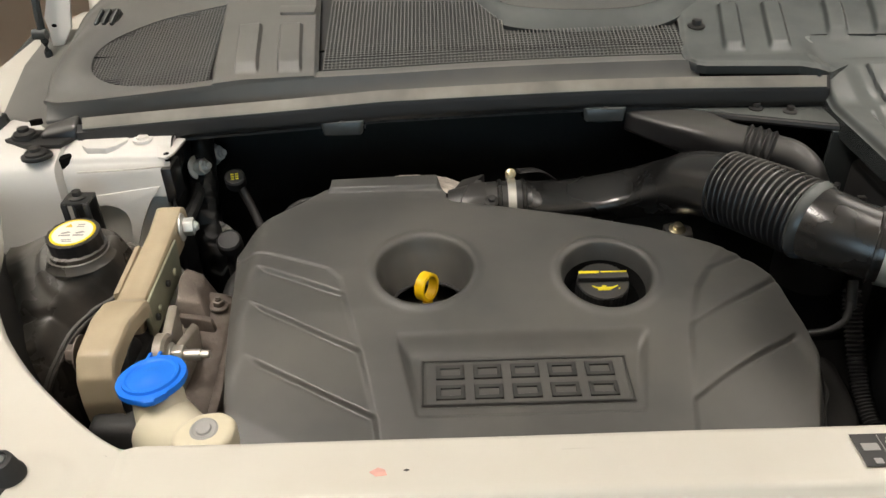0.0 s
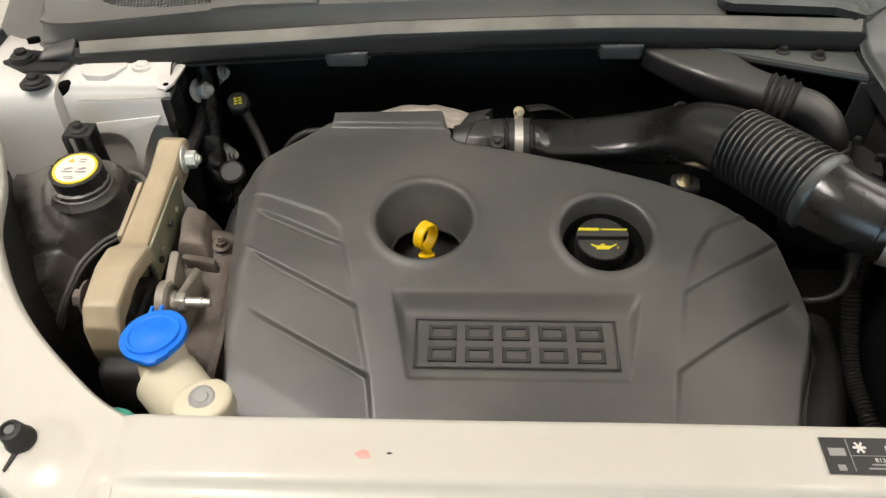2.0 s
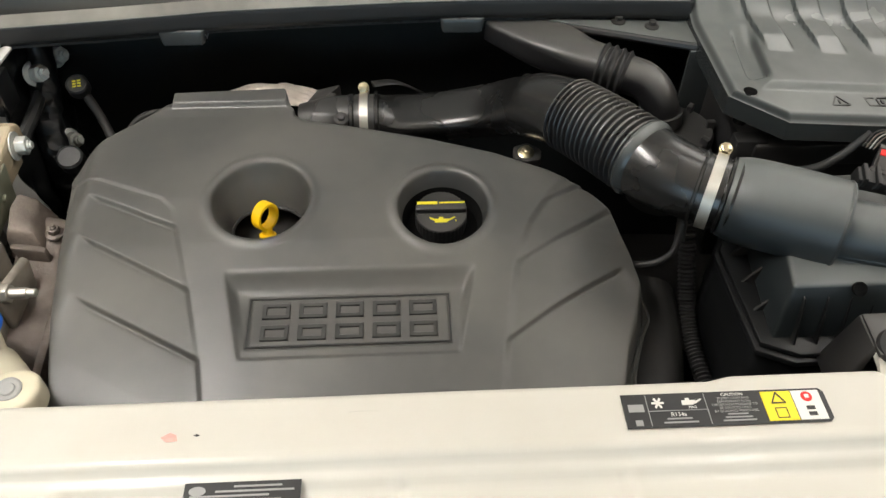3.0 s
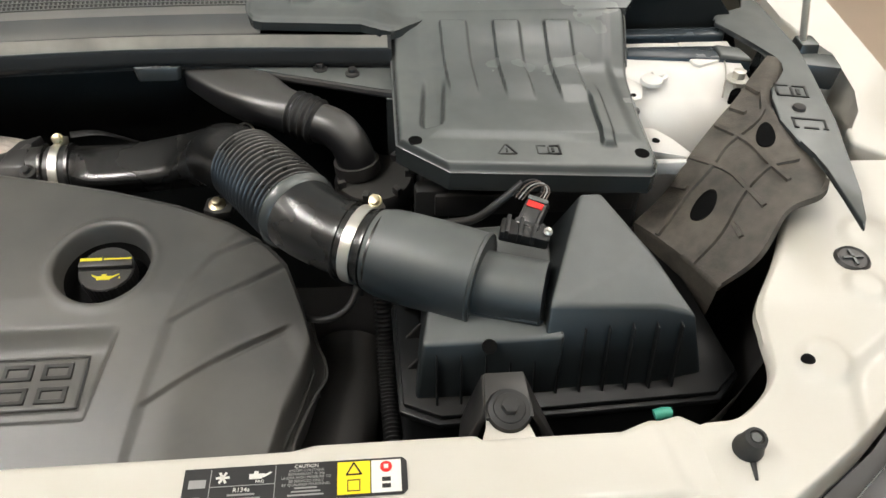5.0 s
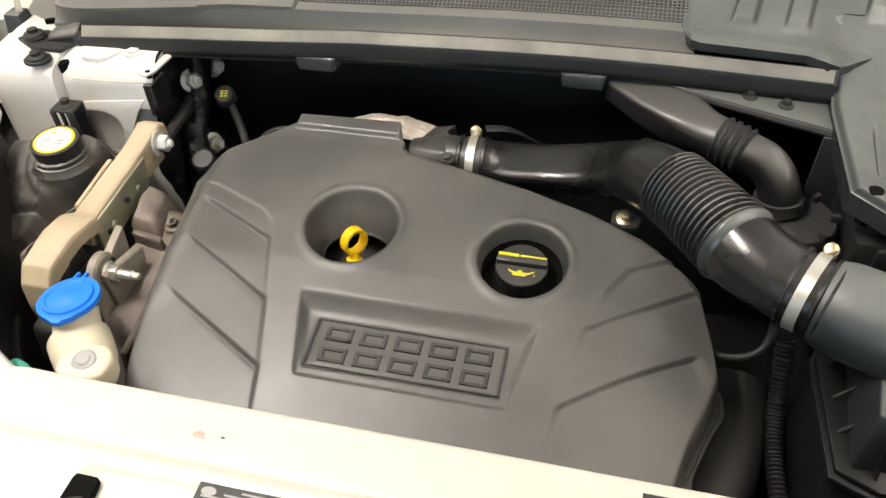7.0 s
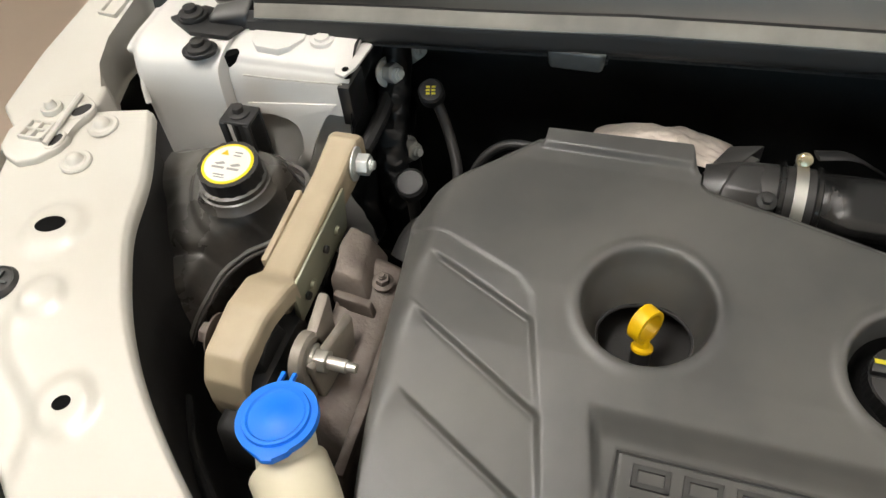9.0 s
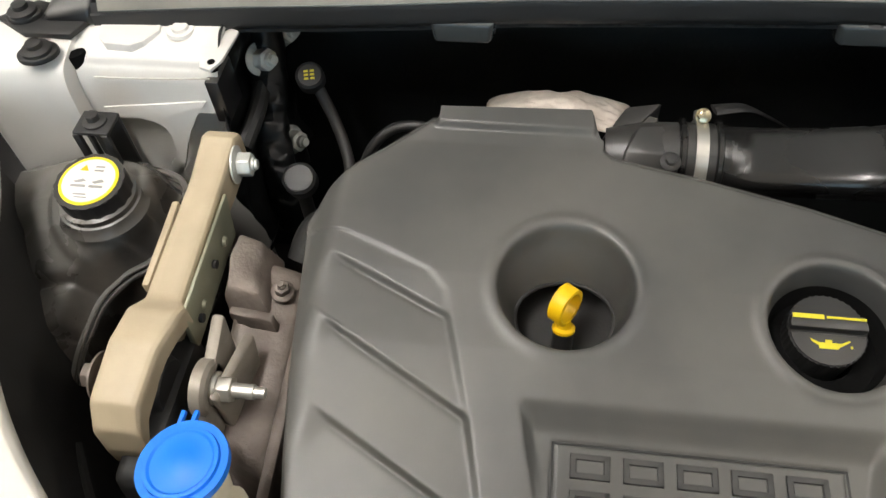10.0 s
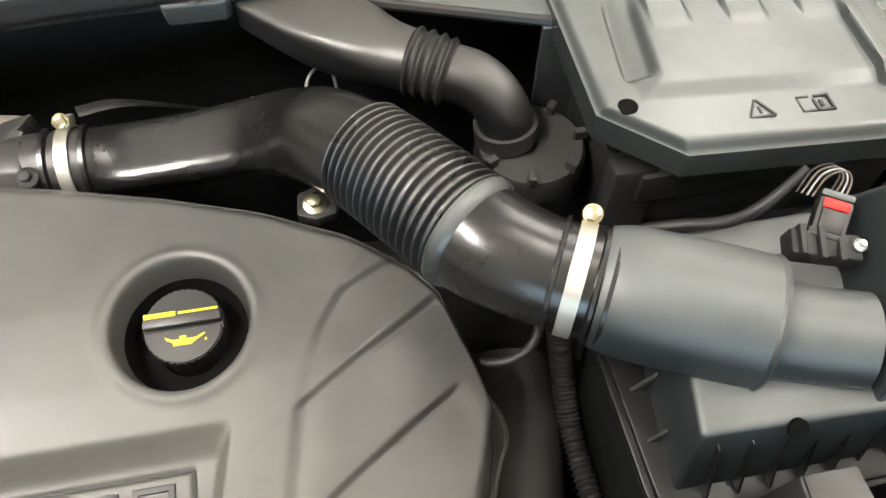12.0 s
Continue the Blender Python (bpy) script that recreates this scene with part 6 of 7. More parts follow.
part("vehicle_sign", moved(join(*[box(-0.02 + a, -0.02 + b, c, d, 0, 0.0012, 0) for a, b, c, d in ((0, 0.003, 0, 0.022), (0, 0.042, 0.020, 0.023), (0.039, 0.042, 0, 0.022), (0, 0.006, 0, 0.003), (0.012, 0.03, 0, 0.003), (0.036, 0.042, 0, 0.003))]), Matrix.Translation((1.078, 0.826, 1.1123)) @ pose(0, 0, 0, 0, 0, -12)), RUBBER, trim, "embossed vehicle outline sign")
arm_block = hexa([(1.095, 1.02, 1.06), (1.20, 0.99, 1.06), (1.205, 1.03, 1.06), (1.10, 1.06, 1.06), (1.10, 1.02, 1.098), (1.205, 0.99, 1.098), (1.21, 1.03, 1.098), (1.105, 1.06, 1.098)], 0.004)
solid("wing_support", arm_block, GREY, "grey metal arm beside the wing trim", "bracket")
t = thing("tower_nut", (1.042, 0.974, 1.092), "bare steel bolt on the white strut tower", "bolt", "tower bolts")
bolt(t, (1.042, 0.974, 1.0945), (0, 0, 1), 0.010, metal=STEEL, washer=1.6)
t = thing("tower_nut", (0.918, 0.976, 1.092), "cream-painted plug on the white strut tower", "bolt", "tower bolts")
part("plug", lathe([(0.016, 0), (0.015, 0.005), (0.010, 0.007), (0, 0.008)], 24, Matrix.Translation((0.918, 0.976, 1.0925))), PAINT_IN, t)

# ---------- corrugated loom and cables beside the engine ----------
loom = thing("cable_conduit", (0.53, 0.6, 0.70), "corrugated black cable conduit beside the engine", "conduit")
part("conduit", tube([(0.527, 0.775, 0.945), (0.529, 0.750, 0.905), (0.530, 0.720, 0.866), (0.5305, 0.690, 0.838), (0.532, 0.655, 0.820), (0.5345, 0.610, 0.812), (0.537, 0.555, 0.806), (0.542, 0.48, 0.79)], 0.0112, 300, 16, ripple=(56, 0.0034)), RUBBER, loom)
hose = thing("vacuum_hose", (0.45, 0.70, 0.90), "thin dark rubber hose looping beside the cover", "hose")
part("hose", tube([(0.428, 0.722, 0.918), (0.448, 0.704, 0.932), (0.4687, 0.6997, 0.941), (0.488, 0.708, 0.950), (0.500, 0.728, 0.965)], 0.0045, 40, 12), RUBBER, hose)
part("hose_end", tube([(0.499, 0.722, 0.955), (0.503, 0.742, 0.985)], 0.007, 6, 12), RUBBER, hose)
gear = thing("gearbox", (0.48, 0.65, 0.56), "dark dusty gearbox housing beside the engine", "gearbox")
part("housing", box(0.36, 0.56, 0.50, 0.82, 0.57, 0.72, 0.02), DARK, gear)
part("bell", tube([(0.485, 0.76, 0.80), (0.475, 0.68, 0.79), (0.455, 0.58, 0.76), (0.445, 0.50, 0.72)], [0.05, 0.055, 0.055, 0.05], 24, 24), DARK, gear)
wire = thing("wire_hook", (0.335, 1.02, 0.95), "thin bare wire loop behind the intake pipe", "wire")
part("wire", tube([(0.315, 1.01, 0.985), (0.322, 1.025, 1.0), (0.335, 1.035, 1.004), (0.347, 1.028, 0.998), (0.350, 1.012, 0.975)], 0.0018, 24, 8), STEEL, wire)

# ---------- left side: coolant tank ----------
tank = thing("coolant_tank", (-0.51, 0.76, 0.78), "black plastic coolant tank with a round labelled cap", "coolant tank")


def swell(bm, k, w):
    for v in bm.verts:
        v.co += Vector((0, 0, 1)) * k * noise.noise(v.co * w)
    return bm


def soft_step(d):
    return 0.5 * (d + math.sqrt(d * d + 0.000009))


def tank_edge(y):
    return lerp(y, [(0.64, -0.545), (0.70, -0.542), (0.738, -0.530), (0.762, -0.516), (0.783, -0.490), (0.798, -0.464), (0.826, -0.449), (0.872, -0.449), (0.892, -0.462), (0.905, -0.50)])


def tank_top(u, v):
    """Moulded upper half of the tank: u from the wing to the seam, v from the toe to the back."""
    y = 0.645 + 0.258 * v
    x0, x1 = -0.628, tank_edge(y) - 0.002
    x = x0 + (x1 - x0) * u
    z = lerp(y, [(0.645, 0.862), (0.690, 0.880), (0.712, 0.890), (0.724, 0.918), (0.758, 0.946), (0.772, 0.962), (0.800, 0.988), (0.830, 1.004), (0.875, 1.008), (0.905, 0.985)])
    z -= lerp(y, [(0.80, 0.018), (0.83, 0.040)]) * (1 - smooth(0.0, 0.030, x1 - x)) ** 2 + 0.020 * smooth(-0.560, -0.625, x)
    # a flat facet that runs forward from the filler, chamfered towards the seam and the wing, with two pressed creases
    fore = smooth(0.822, 0.800, y)
    xb = lerp(y, [(0.70, -0.566), (0.728, -0.554), (0.766, -0.534), (0.805, -0.508), (0.83, -0.48)])
    xl = lerp(y, [(0.70, -0.592), (0.728, -0.584), (0.757, -0.588), (0.785, -0.589), (0.826, -0.571)])
    z -= fore * (0.62 * soft_step(x - xb) + 0.45 * soft_step(xl - x))
    z -= fore * (0.007 * math.exp(-((y - 0.763 - 0.10 * (x + 0.55)) / 0.0035) ** 2) + 0.007 * math.exp(-((y - 0.722 - 0.3 * (x + 0.56)) / 0.0035) ** 2))
    r = math.hypot(x + 0.508, y - 0.828)
    z += 0.006 * (1 - smooth(0.050, 0.060, r))
    z += 0.0016 * noise.noise((x * 38, y * 38, 3)) + 0.003 * noise.noise((x * 14, y * 14, 8))
    return (x, y, z)


part("tank_body", sheet(110, 170, tank_top, 0.16), TANK, tank, "dusty black moulded tank shell", 50)
SEAM = [(-0.600, 0.905, 0.968), (-0.520, 0.908, 0.970), (-0.466, 0.898, 0.970), (-0.447, 0.872, 0.968), (-0.447, 0.826, 0.962), (-0.462, 0.798, 0.953), (-0.490, 0.783, 0.942), (-0.516, 0.762, 0.924), (-0.530, 0.738, 0.904), (-0.542, 0.710, 0.880), (-0.548, 0.66, 0.84)]
part("seam_flange", tube(SEAM, 0.0036, 90, 8, flat=[0.6] * len(SEAM)), TANK, tank)
part("seam_flange", tube([(x + 0.002, y - 0.002, z - 0.007) for x, y, z in SEAM], 0.0030, 90, 8), TANK, tank)
part("neck", lathe([(0.046, -0.002), (0.0425, 0.003), (0.0405, 0.009), (0.038, 0.010), (0.038, 0.016), (0.034, 0.018)], 40, Matrix.Translation((-0.508, 0.828, 1.000))), TANK, tank)
cm = Matrix.Translation((-0.507, 0.829, 1.006)) @ pose(0, 0, 0, 4) @ Matrix.Scale(0.94, 4)
co = [((0.0358 + 0.0012 * (1 if k % 4 < 2 else 0)) * math.cos(2 * math.pi * k / 64), (0.0358 + 0.0012 * (1 if k % 4 < 2 else 0)) * math.sin(2 * math.pi * k / 64)) for k in range(64)]
ccap = part("cap", prism(co, 0.008, 0.034, 0.0012, 1, cm), BLACK, tank, "black screw cap")
part("label_ring", lathe([(0.0312, 0.0342), (0.0312, 0.0350), (0.0276, 0.0352), (0.0276, 0.0342)], 48, cm), YLABEL, ccap, "yellow ring label")
part("label", lathe([(0.0278, 0.0342), (0.0278, 0.0352), (0, 0.0352)], 48, cm), WPRINT, ccap, "white round label")
signs = join(box(-0.017, -0.001, -0.009, -0.006, 0.0353, 0.0357, 0), box(0.003, 0.018, -0.009, -0.006, 0.0353, 0.0357, 0), prism([(-0.016, -0.002), (-0.006, 0.002), (-0.002, -0.001), (-0.012, -0.004)], 0.0353, 0.0357, 0), prism([(0.004, -0.002), (0.014, 0.002), (0.018, -0.001), (0.008, -0.004)], 0.0353, 0.0357, 0), box(-0.010, 0.004, -0.019, -0.017, 0.0353, 0.0357, 0), box(-0.008, 0.006, -0.0225, -0.021, 0.0353, 0.0357, 0), box(0.002, 0.012, 0.012, 0.014, 0.0353, 0.0357, 0), box(0.002, 0.012, 0.017, 0.019, 0.0353, 0.0357, 0))
part("label_print", moved(signs, cm), GPRINT, ccap, "small grey warning pictures")
part("label_triangle", prism([(-0.014, 0.012), (-0.004, 0.012), (-0.009, 0.020)], 0.0353, 0.0358, 0, m=cm), YELLOW, ccap)
part("strap", join(box(-0.537, -0.499, 0.872, 0.904, 1.052, 1.057, 0.002), box(-0.537, -0.529, 0.870, 0.876, 0.985, 1.055, 0.002), box(-0.522, -0.518, 0.872, 0.878, 0.985, 1.055, 0.001), box(-0.507, -0.499, 0.870, 0.876, 0.985, 1.055, 0.002), box(-0.537, -0.499, 0.898, 0.903, 0.985, 1.055, 0.002)), RUBBER, tank, "black mounting strap")
bolt(tank, (-0.518, 0.888, 1.057), (0, 0, 1), 0.007, metal=DARK)

# ---------- engine mount arm ----------
mount = thing("engine_mount", (-0.40, 0.75, 0.90), "tan-coated metal engine mount arm with bolts", "engine mount")


def arm(u, v):
    """A channel: u round the section, v along the arm."""
    y = lerp(v, [(0, 0.602), (0.06, 0.596), (0.14, 0.600), (0.28, 0.622), (0.45, 0.69), (0.50, 0.712), (0.55, 0.735), (0.90, 0.905), (1.0, 0.925)])
    z = lerp(v, [(0, 0.915), (0.06, 0.950), (0.14, 0.985), (0.24, 1.006), (0.40, 1.016), (0.48, 1.014), (0.52, 1.005), (0.80, 1.016), (0.92, 1.024), (1.0, 1.016)])
    wl = lerp(v, [(0, -0.432), (0.40, -0.434), (0.49, -0.431), (0.52, -0.424), (0.8, -0.423), (1, -0.428)])
    wr = lerp(v, [(0, -0.388), (0.20, -0.390), (0.38, -0.387), (0.46, -0.381), (0.50, -0.379), (0.52, -0.386), (1, -0.389)])
    h = lerp(v, [(0, 0.02), (0.2, 0.03), (0.45, 0.022), (0.55, 0.03), (1, 0.03)])
    r = 0.006
    path = [(wl, z - h), (wl, z - r), (wl + r * 0.3, z - r * 0.3), (wl + r, z), (wr - r, z), (wr - r * 0.3, z - r * 0.3), (wr, z - r), (wr, z - h)]
    i = u * 7
    k = min(6, int(i))
    t = i - k
    return (path[k][0] * (1 - t) + path[k + 1][0] * t, y, path[k][1] * (1 - t) + path[k + 1][1] * t)


part("arm", sheet(28, 90, arm, 0.0), TAN, mount, "tan-coated pressed arm", 45)
part("arm_core", hexa([(-0.420, 0.70, 0.96), (-0.392, 0.70, 0.96), (-0.395, 0.91, 0.96), (-0.420, 0.91, 0.96), (-0.420, 0.70, 0.995), (-0.392, 0.70, 0.995), (-0.395, 0.91, 1.006), (-0.420, 0.91, 1.006)], 0.004), TAN, mount)
part("side_plate", join(hexa([(-0.386, 0.700, 0.955), (-0.378, 0.700, 0.955), (-0.378, 0.83, 0.965), (-0.386, 0.83, 0.965), (-0.384, 0.705, 1.004), (-0.380, 0.705, 1.004), (-0.380, 0.845, 1.012), (-0.384, 0.845, 1.012)], 0.002), lathe([(0, 0.003), (0.004, 0.003), (0.006, 0.0)], 16, along((-0.378, 0.735, 0.978), (1, 0, 0))), lathe([(0, 0.003), (0.004, 0.003), (0.006, 0.0)], 16, along((-0.378, 0.805, 0.985), (1, 0, 0)))), ZINC, mount, "greenish zinc-plated side plate")
for y, z in ((0.722, 0.975), (0.775, 0.988)):
    part("side_hole", lathe([(0, 0.0035), (0.0045, 0.0035), (0.0045, 0.0)], 16, along((-0.3785, y, z), (1, 0, 0))), DARK, mount, "dark hole")
part("side_lip", hexa([(-0.432, 0.735, 0.99), (-0.424, 0.735, 0.99), (-0.424, 0.83, 1.0), (-0.432, 0.83, 1.0), (-0.432, 0.735, 1.003), (-0.424, 0.735, 1.005), (-0.424, 0.83, 1.014), (-0.432, 0.83, 1.012)], 0.002), TAN, mount)
part("bushing", join(lathe([(0, -0.025), (0.028, -0.025), (0.030, 0.0), (0.024, 0.012), (0, 0.012)], 36, along((-0.398, 0.655, 0.965), (1, 0, 0))), box(-0.418, -0.378, 0.60, 0.71, 0.90, 0.965, 0.008)), RUBBER, mount, "black rubber bushing")
bolt(mount, (-0.446, 0.652, 0.978), (-1, 0, 0), 0.012, metal=CAST, washer=1.9)
part("lower_cup", hexa([(-0.432, 0.565, 0.86), (-0.365, 0.565, 0.86), (-0.365, 0.70, 0.86), (-0.432, 0.70, 0.86), (-0.430, 0.575, 0.93), (-0.368, 0.575, 0.93), (-0.368, 0.70, 0.94), (-0.430, 0.70, 0.94)], 0.012, 3), DARK, mount, "dark metal cup under the arm")
part("lug", join(lathe([(0, 0), (0.026, 0), (0.026, 0.010), (0.022, 0.013), (0, 0.013)], 32, along((-0.358, 0.655, 0.970), (1, 0, 0))), hexa([(-0.358, 0.62, 0.88), (-0.345, 0.62, 0.88), (-0.345, 0.70, 0.88), (-0.358, 0.70, 0.88), (-0.358, 0.632, 0.97), (-0.345, 0.632, 0.97), (-0.345, 0.715, 1.0), (-0.358, 0.715, 1.0)], 0.004), block([(-0.344, 0.640, 0.980), (-0.337, 0.640, 0.976), (-0.326, 0.715, 0.965), (-0.334, 0.715, 0.972)], [(-0.346, 0.645, 0.86), (-0.336, 0.645, 0.86), (-0.322, 0.685, 0.86), (-0.332, 0.685, 0.86)], 0.003, 2)), LUGM, mount, "pale cast lug of the engine bracket")
bolt(mount, (-0.345, 0.656, 0.968), (1, 0, 0), 0.0125, 0.034, "stud", STEEL, 1.25)
bolt(mount, (-0.388, 0.893, 1.001), (1, 0.1, 0), 0.0135, 0.010, metal=BOLTM, washer=1.5)

casting = thing("engine_bracket", (-0.33, 0.73, 0.85), "dusty brown-grey cast aluminium engine bracket", "bracket")
part("casting", cast(join(hexa([(-0.375, 0.60, 0.80), (-0.285, 0.56, 0.80), (-0.285, 0.84, 0.80), (-0.375, 0.83, 0.80), (-0.355, 0.63, 0.918), (-0.296, 0.60, 0.905), (-0.296, 0.80, 0.945), (-0.368, 0.81, 0.962)], 0.010, 3), hexa([(-0.372, 0.745, 0.93), (-0.318, 0.745, 0.92), (-0.330, 0.825, 0.93), (-0.372, 0.825, 0.94), (-0.368, 0.76, 0.975), (-0.335, 0.76, 0.965), (-0.345, 0.820, 0.97), (-0.368, 0.820, 0.985)], 0.005, 2), hexa([(-0.360, 0.735, 0.93), (-0.315, 0.735, 0.92), (-0.315, 0.748, 0.92), (-0.360, 0.748, 0.93), (-0.358, 0.737, 0.962), (-0.318, 0.737, 0.953), (-0.318, 0.746, 0.953), (-0.358, 0.746, 0.962)], 0.002))), CAST, casting)
part("face", hexa([(-0.305, 0.545, 0.72), (-0.286, 0.545, 0.72), (-0.286, 0.86, 0.72), (-0.305, 0.86, 0.72), (-0.300, 0.57, 0.915), (-0.288, 0.57, 0.915), (-0.288, 0.85, 0.95), (-0.300, 0.85, 0.95)], 0.003), CAST, casting)
bolt(casting, (-0.318, 0.775, 0.948), (0.1, -0.1, 1), 0.008, 0.010, "nut", CAST, 1.5)

# ---------- washer filler ----------
washer = thing("washer_filler", (-0.30, 0.52, 0.90), "milky plastic washer filler neck with a blue cap", "washer filler")
part("neck", tube([(-0.330, 0.570, 0.994), (-0.327, 0.562, 0.984), (-0.317, 0.540, 0.965), (-0.306, 0.515, 0.935), (-0.298, 0.50, 0.88), (-0.294, 0.49, 0.78)], [0.0265, 0.0275, 0.0285, 0.0290, 0.0285, 0.0285], 40, 28), NECK, washer)
part("shoulder", tube([(-0.322, 0.546, 0.962), (-0.300, 0.524, 0.962), (-0.276, 0.503, 0.974), (-0.256, 0.487, 0.988)], [0.037, 0.036, 0.031, 0.026], 24, 24), NECK, washer)
part("flange", prism([(-0.280, 0.463), (-0.262, 0.457), (-0.240, 0.457), (-0.227, 0.465), (-0.221, 0.482), (-0.225, 0.499), (-0.240, 0.509), (-0.262, 0.507), (-0.279, 0.493), (-0.284, 0.478)], 0.992, 1.024, 0.008, 4), NECK, washer, "milky plastic fixing flange")
part("screw", lathe([(0.0135, 0), (0.0135, 0.0012), (0.0115, 0.0022), (0.0100, 0.0012), (0.0075, 0.0012), (0.0065, 0.003), (0, 0.0034)], 28, along((-0.252, 0.482, 1.024), (0, -0.12, 1))), GPRINT, washer, "dull grey fixing screw")
bc = Matrix.Translation((-0.3315, 0.570, 1.0065)) @ pose(0, 0, 0, -4, -4, 0)
bo = [(0.037 * math.cos(t), 0.037 * math.sin(t)) for t in np.linspace(-0.9, 2 * math.pi - 1.9, 44)] + [(0.006, -0.043), (0.016, -0.041)]
part("cap", join(prism(bo, 0, 0.007, 0.0025, 2, bc), lathe([(0.031, 0.0068), (0.030, 0.0100), (0.027, 0.0102), (0.025, 0.0085), (0.012, 0.0085), (0.010, 0.0098), (0, 0.0100)], 40, bc), moved(box(-0.018, -0.014, 0.034, 0.046, 0.001, 0.006, 0.001), bc), moved(box(-0.007, -0.003, 0.035, 0.047, 0.001, 0.006, 0.001), bc)), BLUE, washer, "bright blue snap cap")

green = thing("green_clip", (-0.335, 0.475, 1.0), "small green plastic clip by the panel edge", "clip", "green clips")
part("clip", tube([(-0.350, 0.478, 0.995), (-0.338, 0.474, 0.998), (-0.33, 0.470, 0.996)], 0.008, 10, 12), GREEN, green)
green = thing("green_clip", (0.805, 0.49, 1.0), "small green plastic clip by the panel edge", "clip", "green clips")
part("clip", tube([(0.800, 0.486, 1.011), (0.808, 0.487, 1.013), (0.816, 0.488, 1.011)], 0.006, 10, 12), GREEN, green)
cable = tube([(-0.50, 0.62, 0.88), (-0.45, 0.56, 0.90), (-0.38, 0.50, 0.93), (-0.33, 0.47, 0.94), (-0.26, 0.465, 0.95)], 0.006, 40, 10)
solid("loom_cable", cable, RUBBER, "black cable behind the front panel", "cable")

# ---------- pipes and bolts behind the mount ----------
rack = thing("black_bracket", (-0.37, 0.98, 0.85), "black painted bracket with zinc bolts beside the bulkhead", "bracket")
part("plate", sheet(40, 40, lambda u, v: (-0.412 + 0.012 * math.sin(v * 7 + 2 * u) * 0.6 + 0.014 * noise.noise((u * 6, v * 5, 4)) + 0.02 * (1 - v), 0.905 + 0.20 * u, 0.84 + (0.17 + 0.09 * smooth(0.05, 0.4, u)) * v + 0.008 * noise.noise((u * 5, v * 5, 9))), 0.008), NERO, rack, "", 60)
for a, b in (((-0.395, 0.93, 0.985), (-0.395, 1.02, 0.995)),):
    part("ridge", tube([a, tuple((p + q) / 2 + 0.004 for p, q in zip(a, b)), b], 0.010, 16, 10), RUBBER, rack)
for p in ((-0.398, 1.036, 1.022), (-0.380, 1.020, 0.910), (-0.390, 1.098, 1.013)):
    bolt(rack, p, (1, -0.45, 0.35), 0.0135, 0.014, metal=BOLTM, washer=1.4)


wrap = [(-0.398, 1.085, 1.075), (-0.392, 1.040, 1.000), (-0.388, 0.995, 0.955), (-0.376, 0.960, 0.900), (-0.372, 0.95, 0.83)]
part("hose_wrap", swell(swell(tube(wrap, 0.021, 120, 28, ripple=(9, 0.0015)), 0.009, 48), 0.005, 110), NERO, rack, "black crinkled hose wrap")


def service_port(at, way, r, label, marks):
    t = thing("service_port", at, label, "port cap", "service ports")
    m = along(at, way)
    part("cap", lathe([(0.7 * r, -0.022), (r, -0.018), (r, -0.002), (r * 0.86, 0.001), (r * 0.80, 0.0), (0, 0.0)], 28, m), RUBBER, t)
    if marks:
        part("print", join(*[moved(box(-0.006, -0.001, -0.006 + 0.0045 * k, -0.0035 + 0.0045 * k, 0.0002, 0.0008, 0), m) for k in range(3)], *[moved(box(0.001, 0.006, -0.006 + 0.0045 * k, -0.0035 + 0.0045 * k, 0.0002, 0.0008, 0), m) for k in range(3)]), YPRINT, t, "yellow print")
    return t


a = service_port((-0.341, 1.032, 1.006), (0.1, -0.45, 0.9), 0.0165, "black service port cap with yellow print on a pipe", True)
part("pipe", tube([(-0.337, 1.036, 0.99), (-0.318, 1.02, 0.95), (-0.300, 0.99, 0.92), (-0.296, 0.965, 0.90), (-0.31, 0.95, 0.885)], 0.007, 30, 12), DARK, a, "dull dark metal pipe")
b = service_port((-0.331, 0.91, 0.967), (0.05, -0.4, 0.9), 0.0185, "plain black service port cap on a short pipe", False)
part("pipe", tube([(-0.333, 0.915, 0.95), (-0.335, 0.92, 0.90), (-0.335, 0.92, 0.82)], 0.008, 12, 12), DARK, b)
h = tube([(-0.285, 0.955, 0.90), (-0.262, 0.965, 0.96), (-0.235, 0.975, 0.985), (-0.20, 0.975, 0.99), (-0.17, 0.965, 0.985)], 0.006, 30, 12)
solid("breather_hose", h, RUBBER, "thin dark hose arching behind the engine cover", "hose")
solid("bracket_duct", tube([(-0.33, 0.86, 0.88), (-0.32, 0.885, 0.90), (-0.30, 0.89, 0.915), (-0.28, 0.875, 0.92)], 0.02, 20, 16), DARK, "dusty dark elbow beside the engine cover", "elbow")


# ---------- small things on the front panel ----------
def buffer_stop(x, y, s, label):
    z = fender_top(x, y, s)
    t = thing("bonnet_stop", (x, y, z), label, "rubber stop", "bonnet stops")
    part("body", lathe([(0.0145, 0), (0.0145, 0.004), (0.0130, 0.007), (0.0112, 0.021), (0.0104, 0.025), (0.0072, 0.0262), (0.0062, 0.024), (0, 0.024)], 36, Matrix.Translation((x, y, z)) @ pose(0, 0, 0, 8, 0, 0)), RUBBER, t)
    part("core", lathe([(0.0054, 0.0243), (0.0045, 0.0256), (0, 0.0256)], 24, Matrix.Translation((x, y, z)) @ pose(0, 0, 0, 8, 0, 0)), GREY, t)
    part("slot", prism([(x - 0.0028, y - 0.014), (x + 0.0028, y - 0.014), (x - 0.002, y - 0.033), (x - 0.0045, y - 0.032)], z - 0.001, z + 0.0015, 0.0004, 1), DARK, t, "dark slot under the stop")


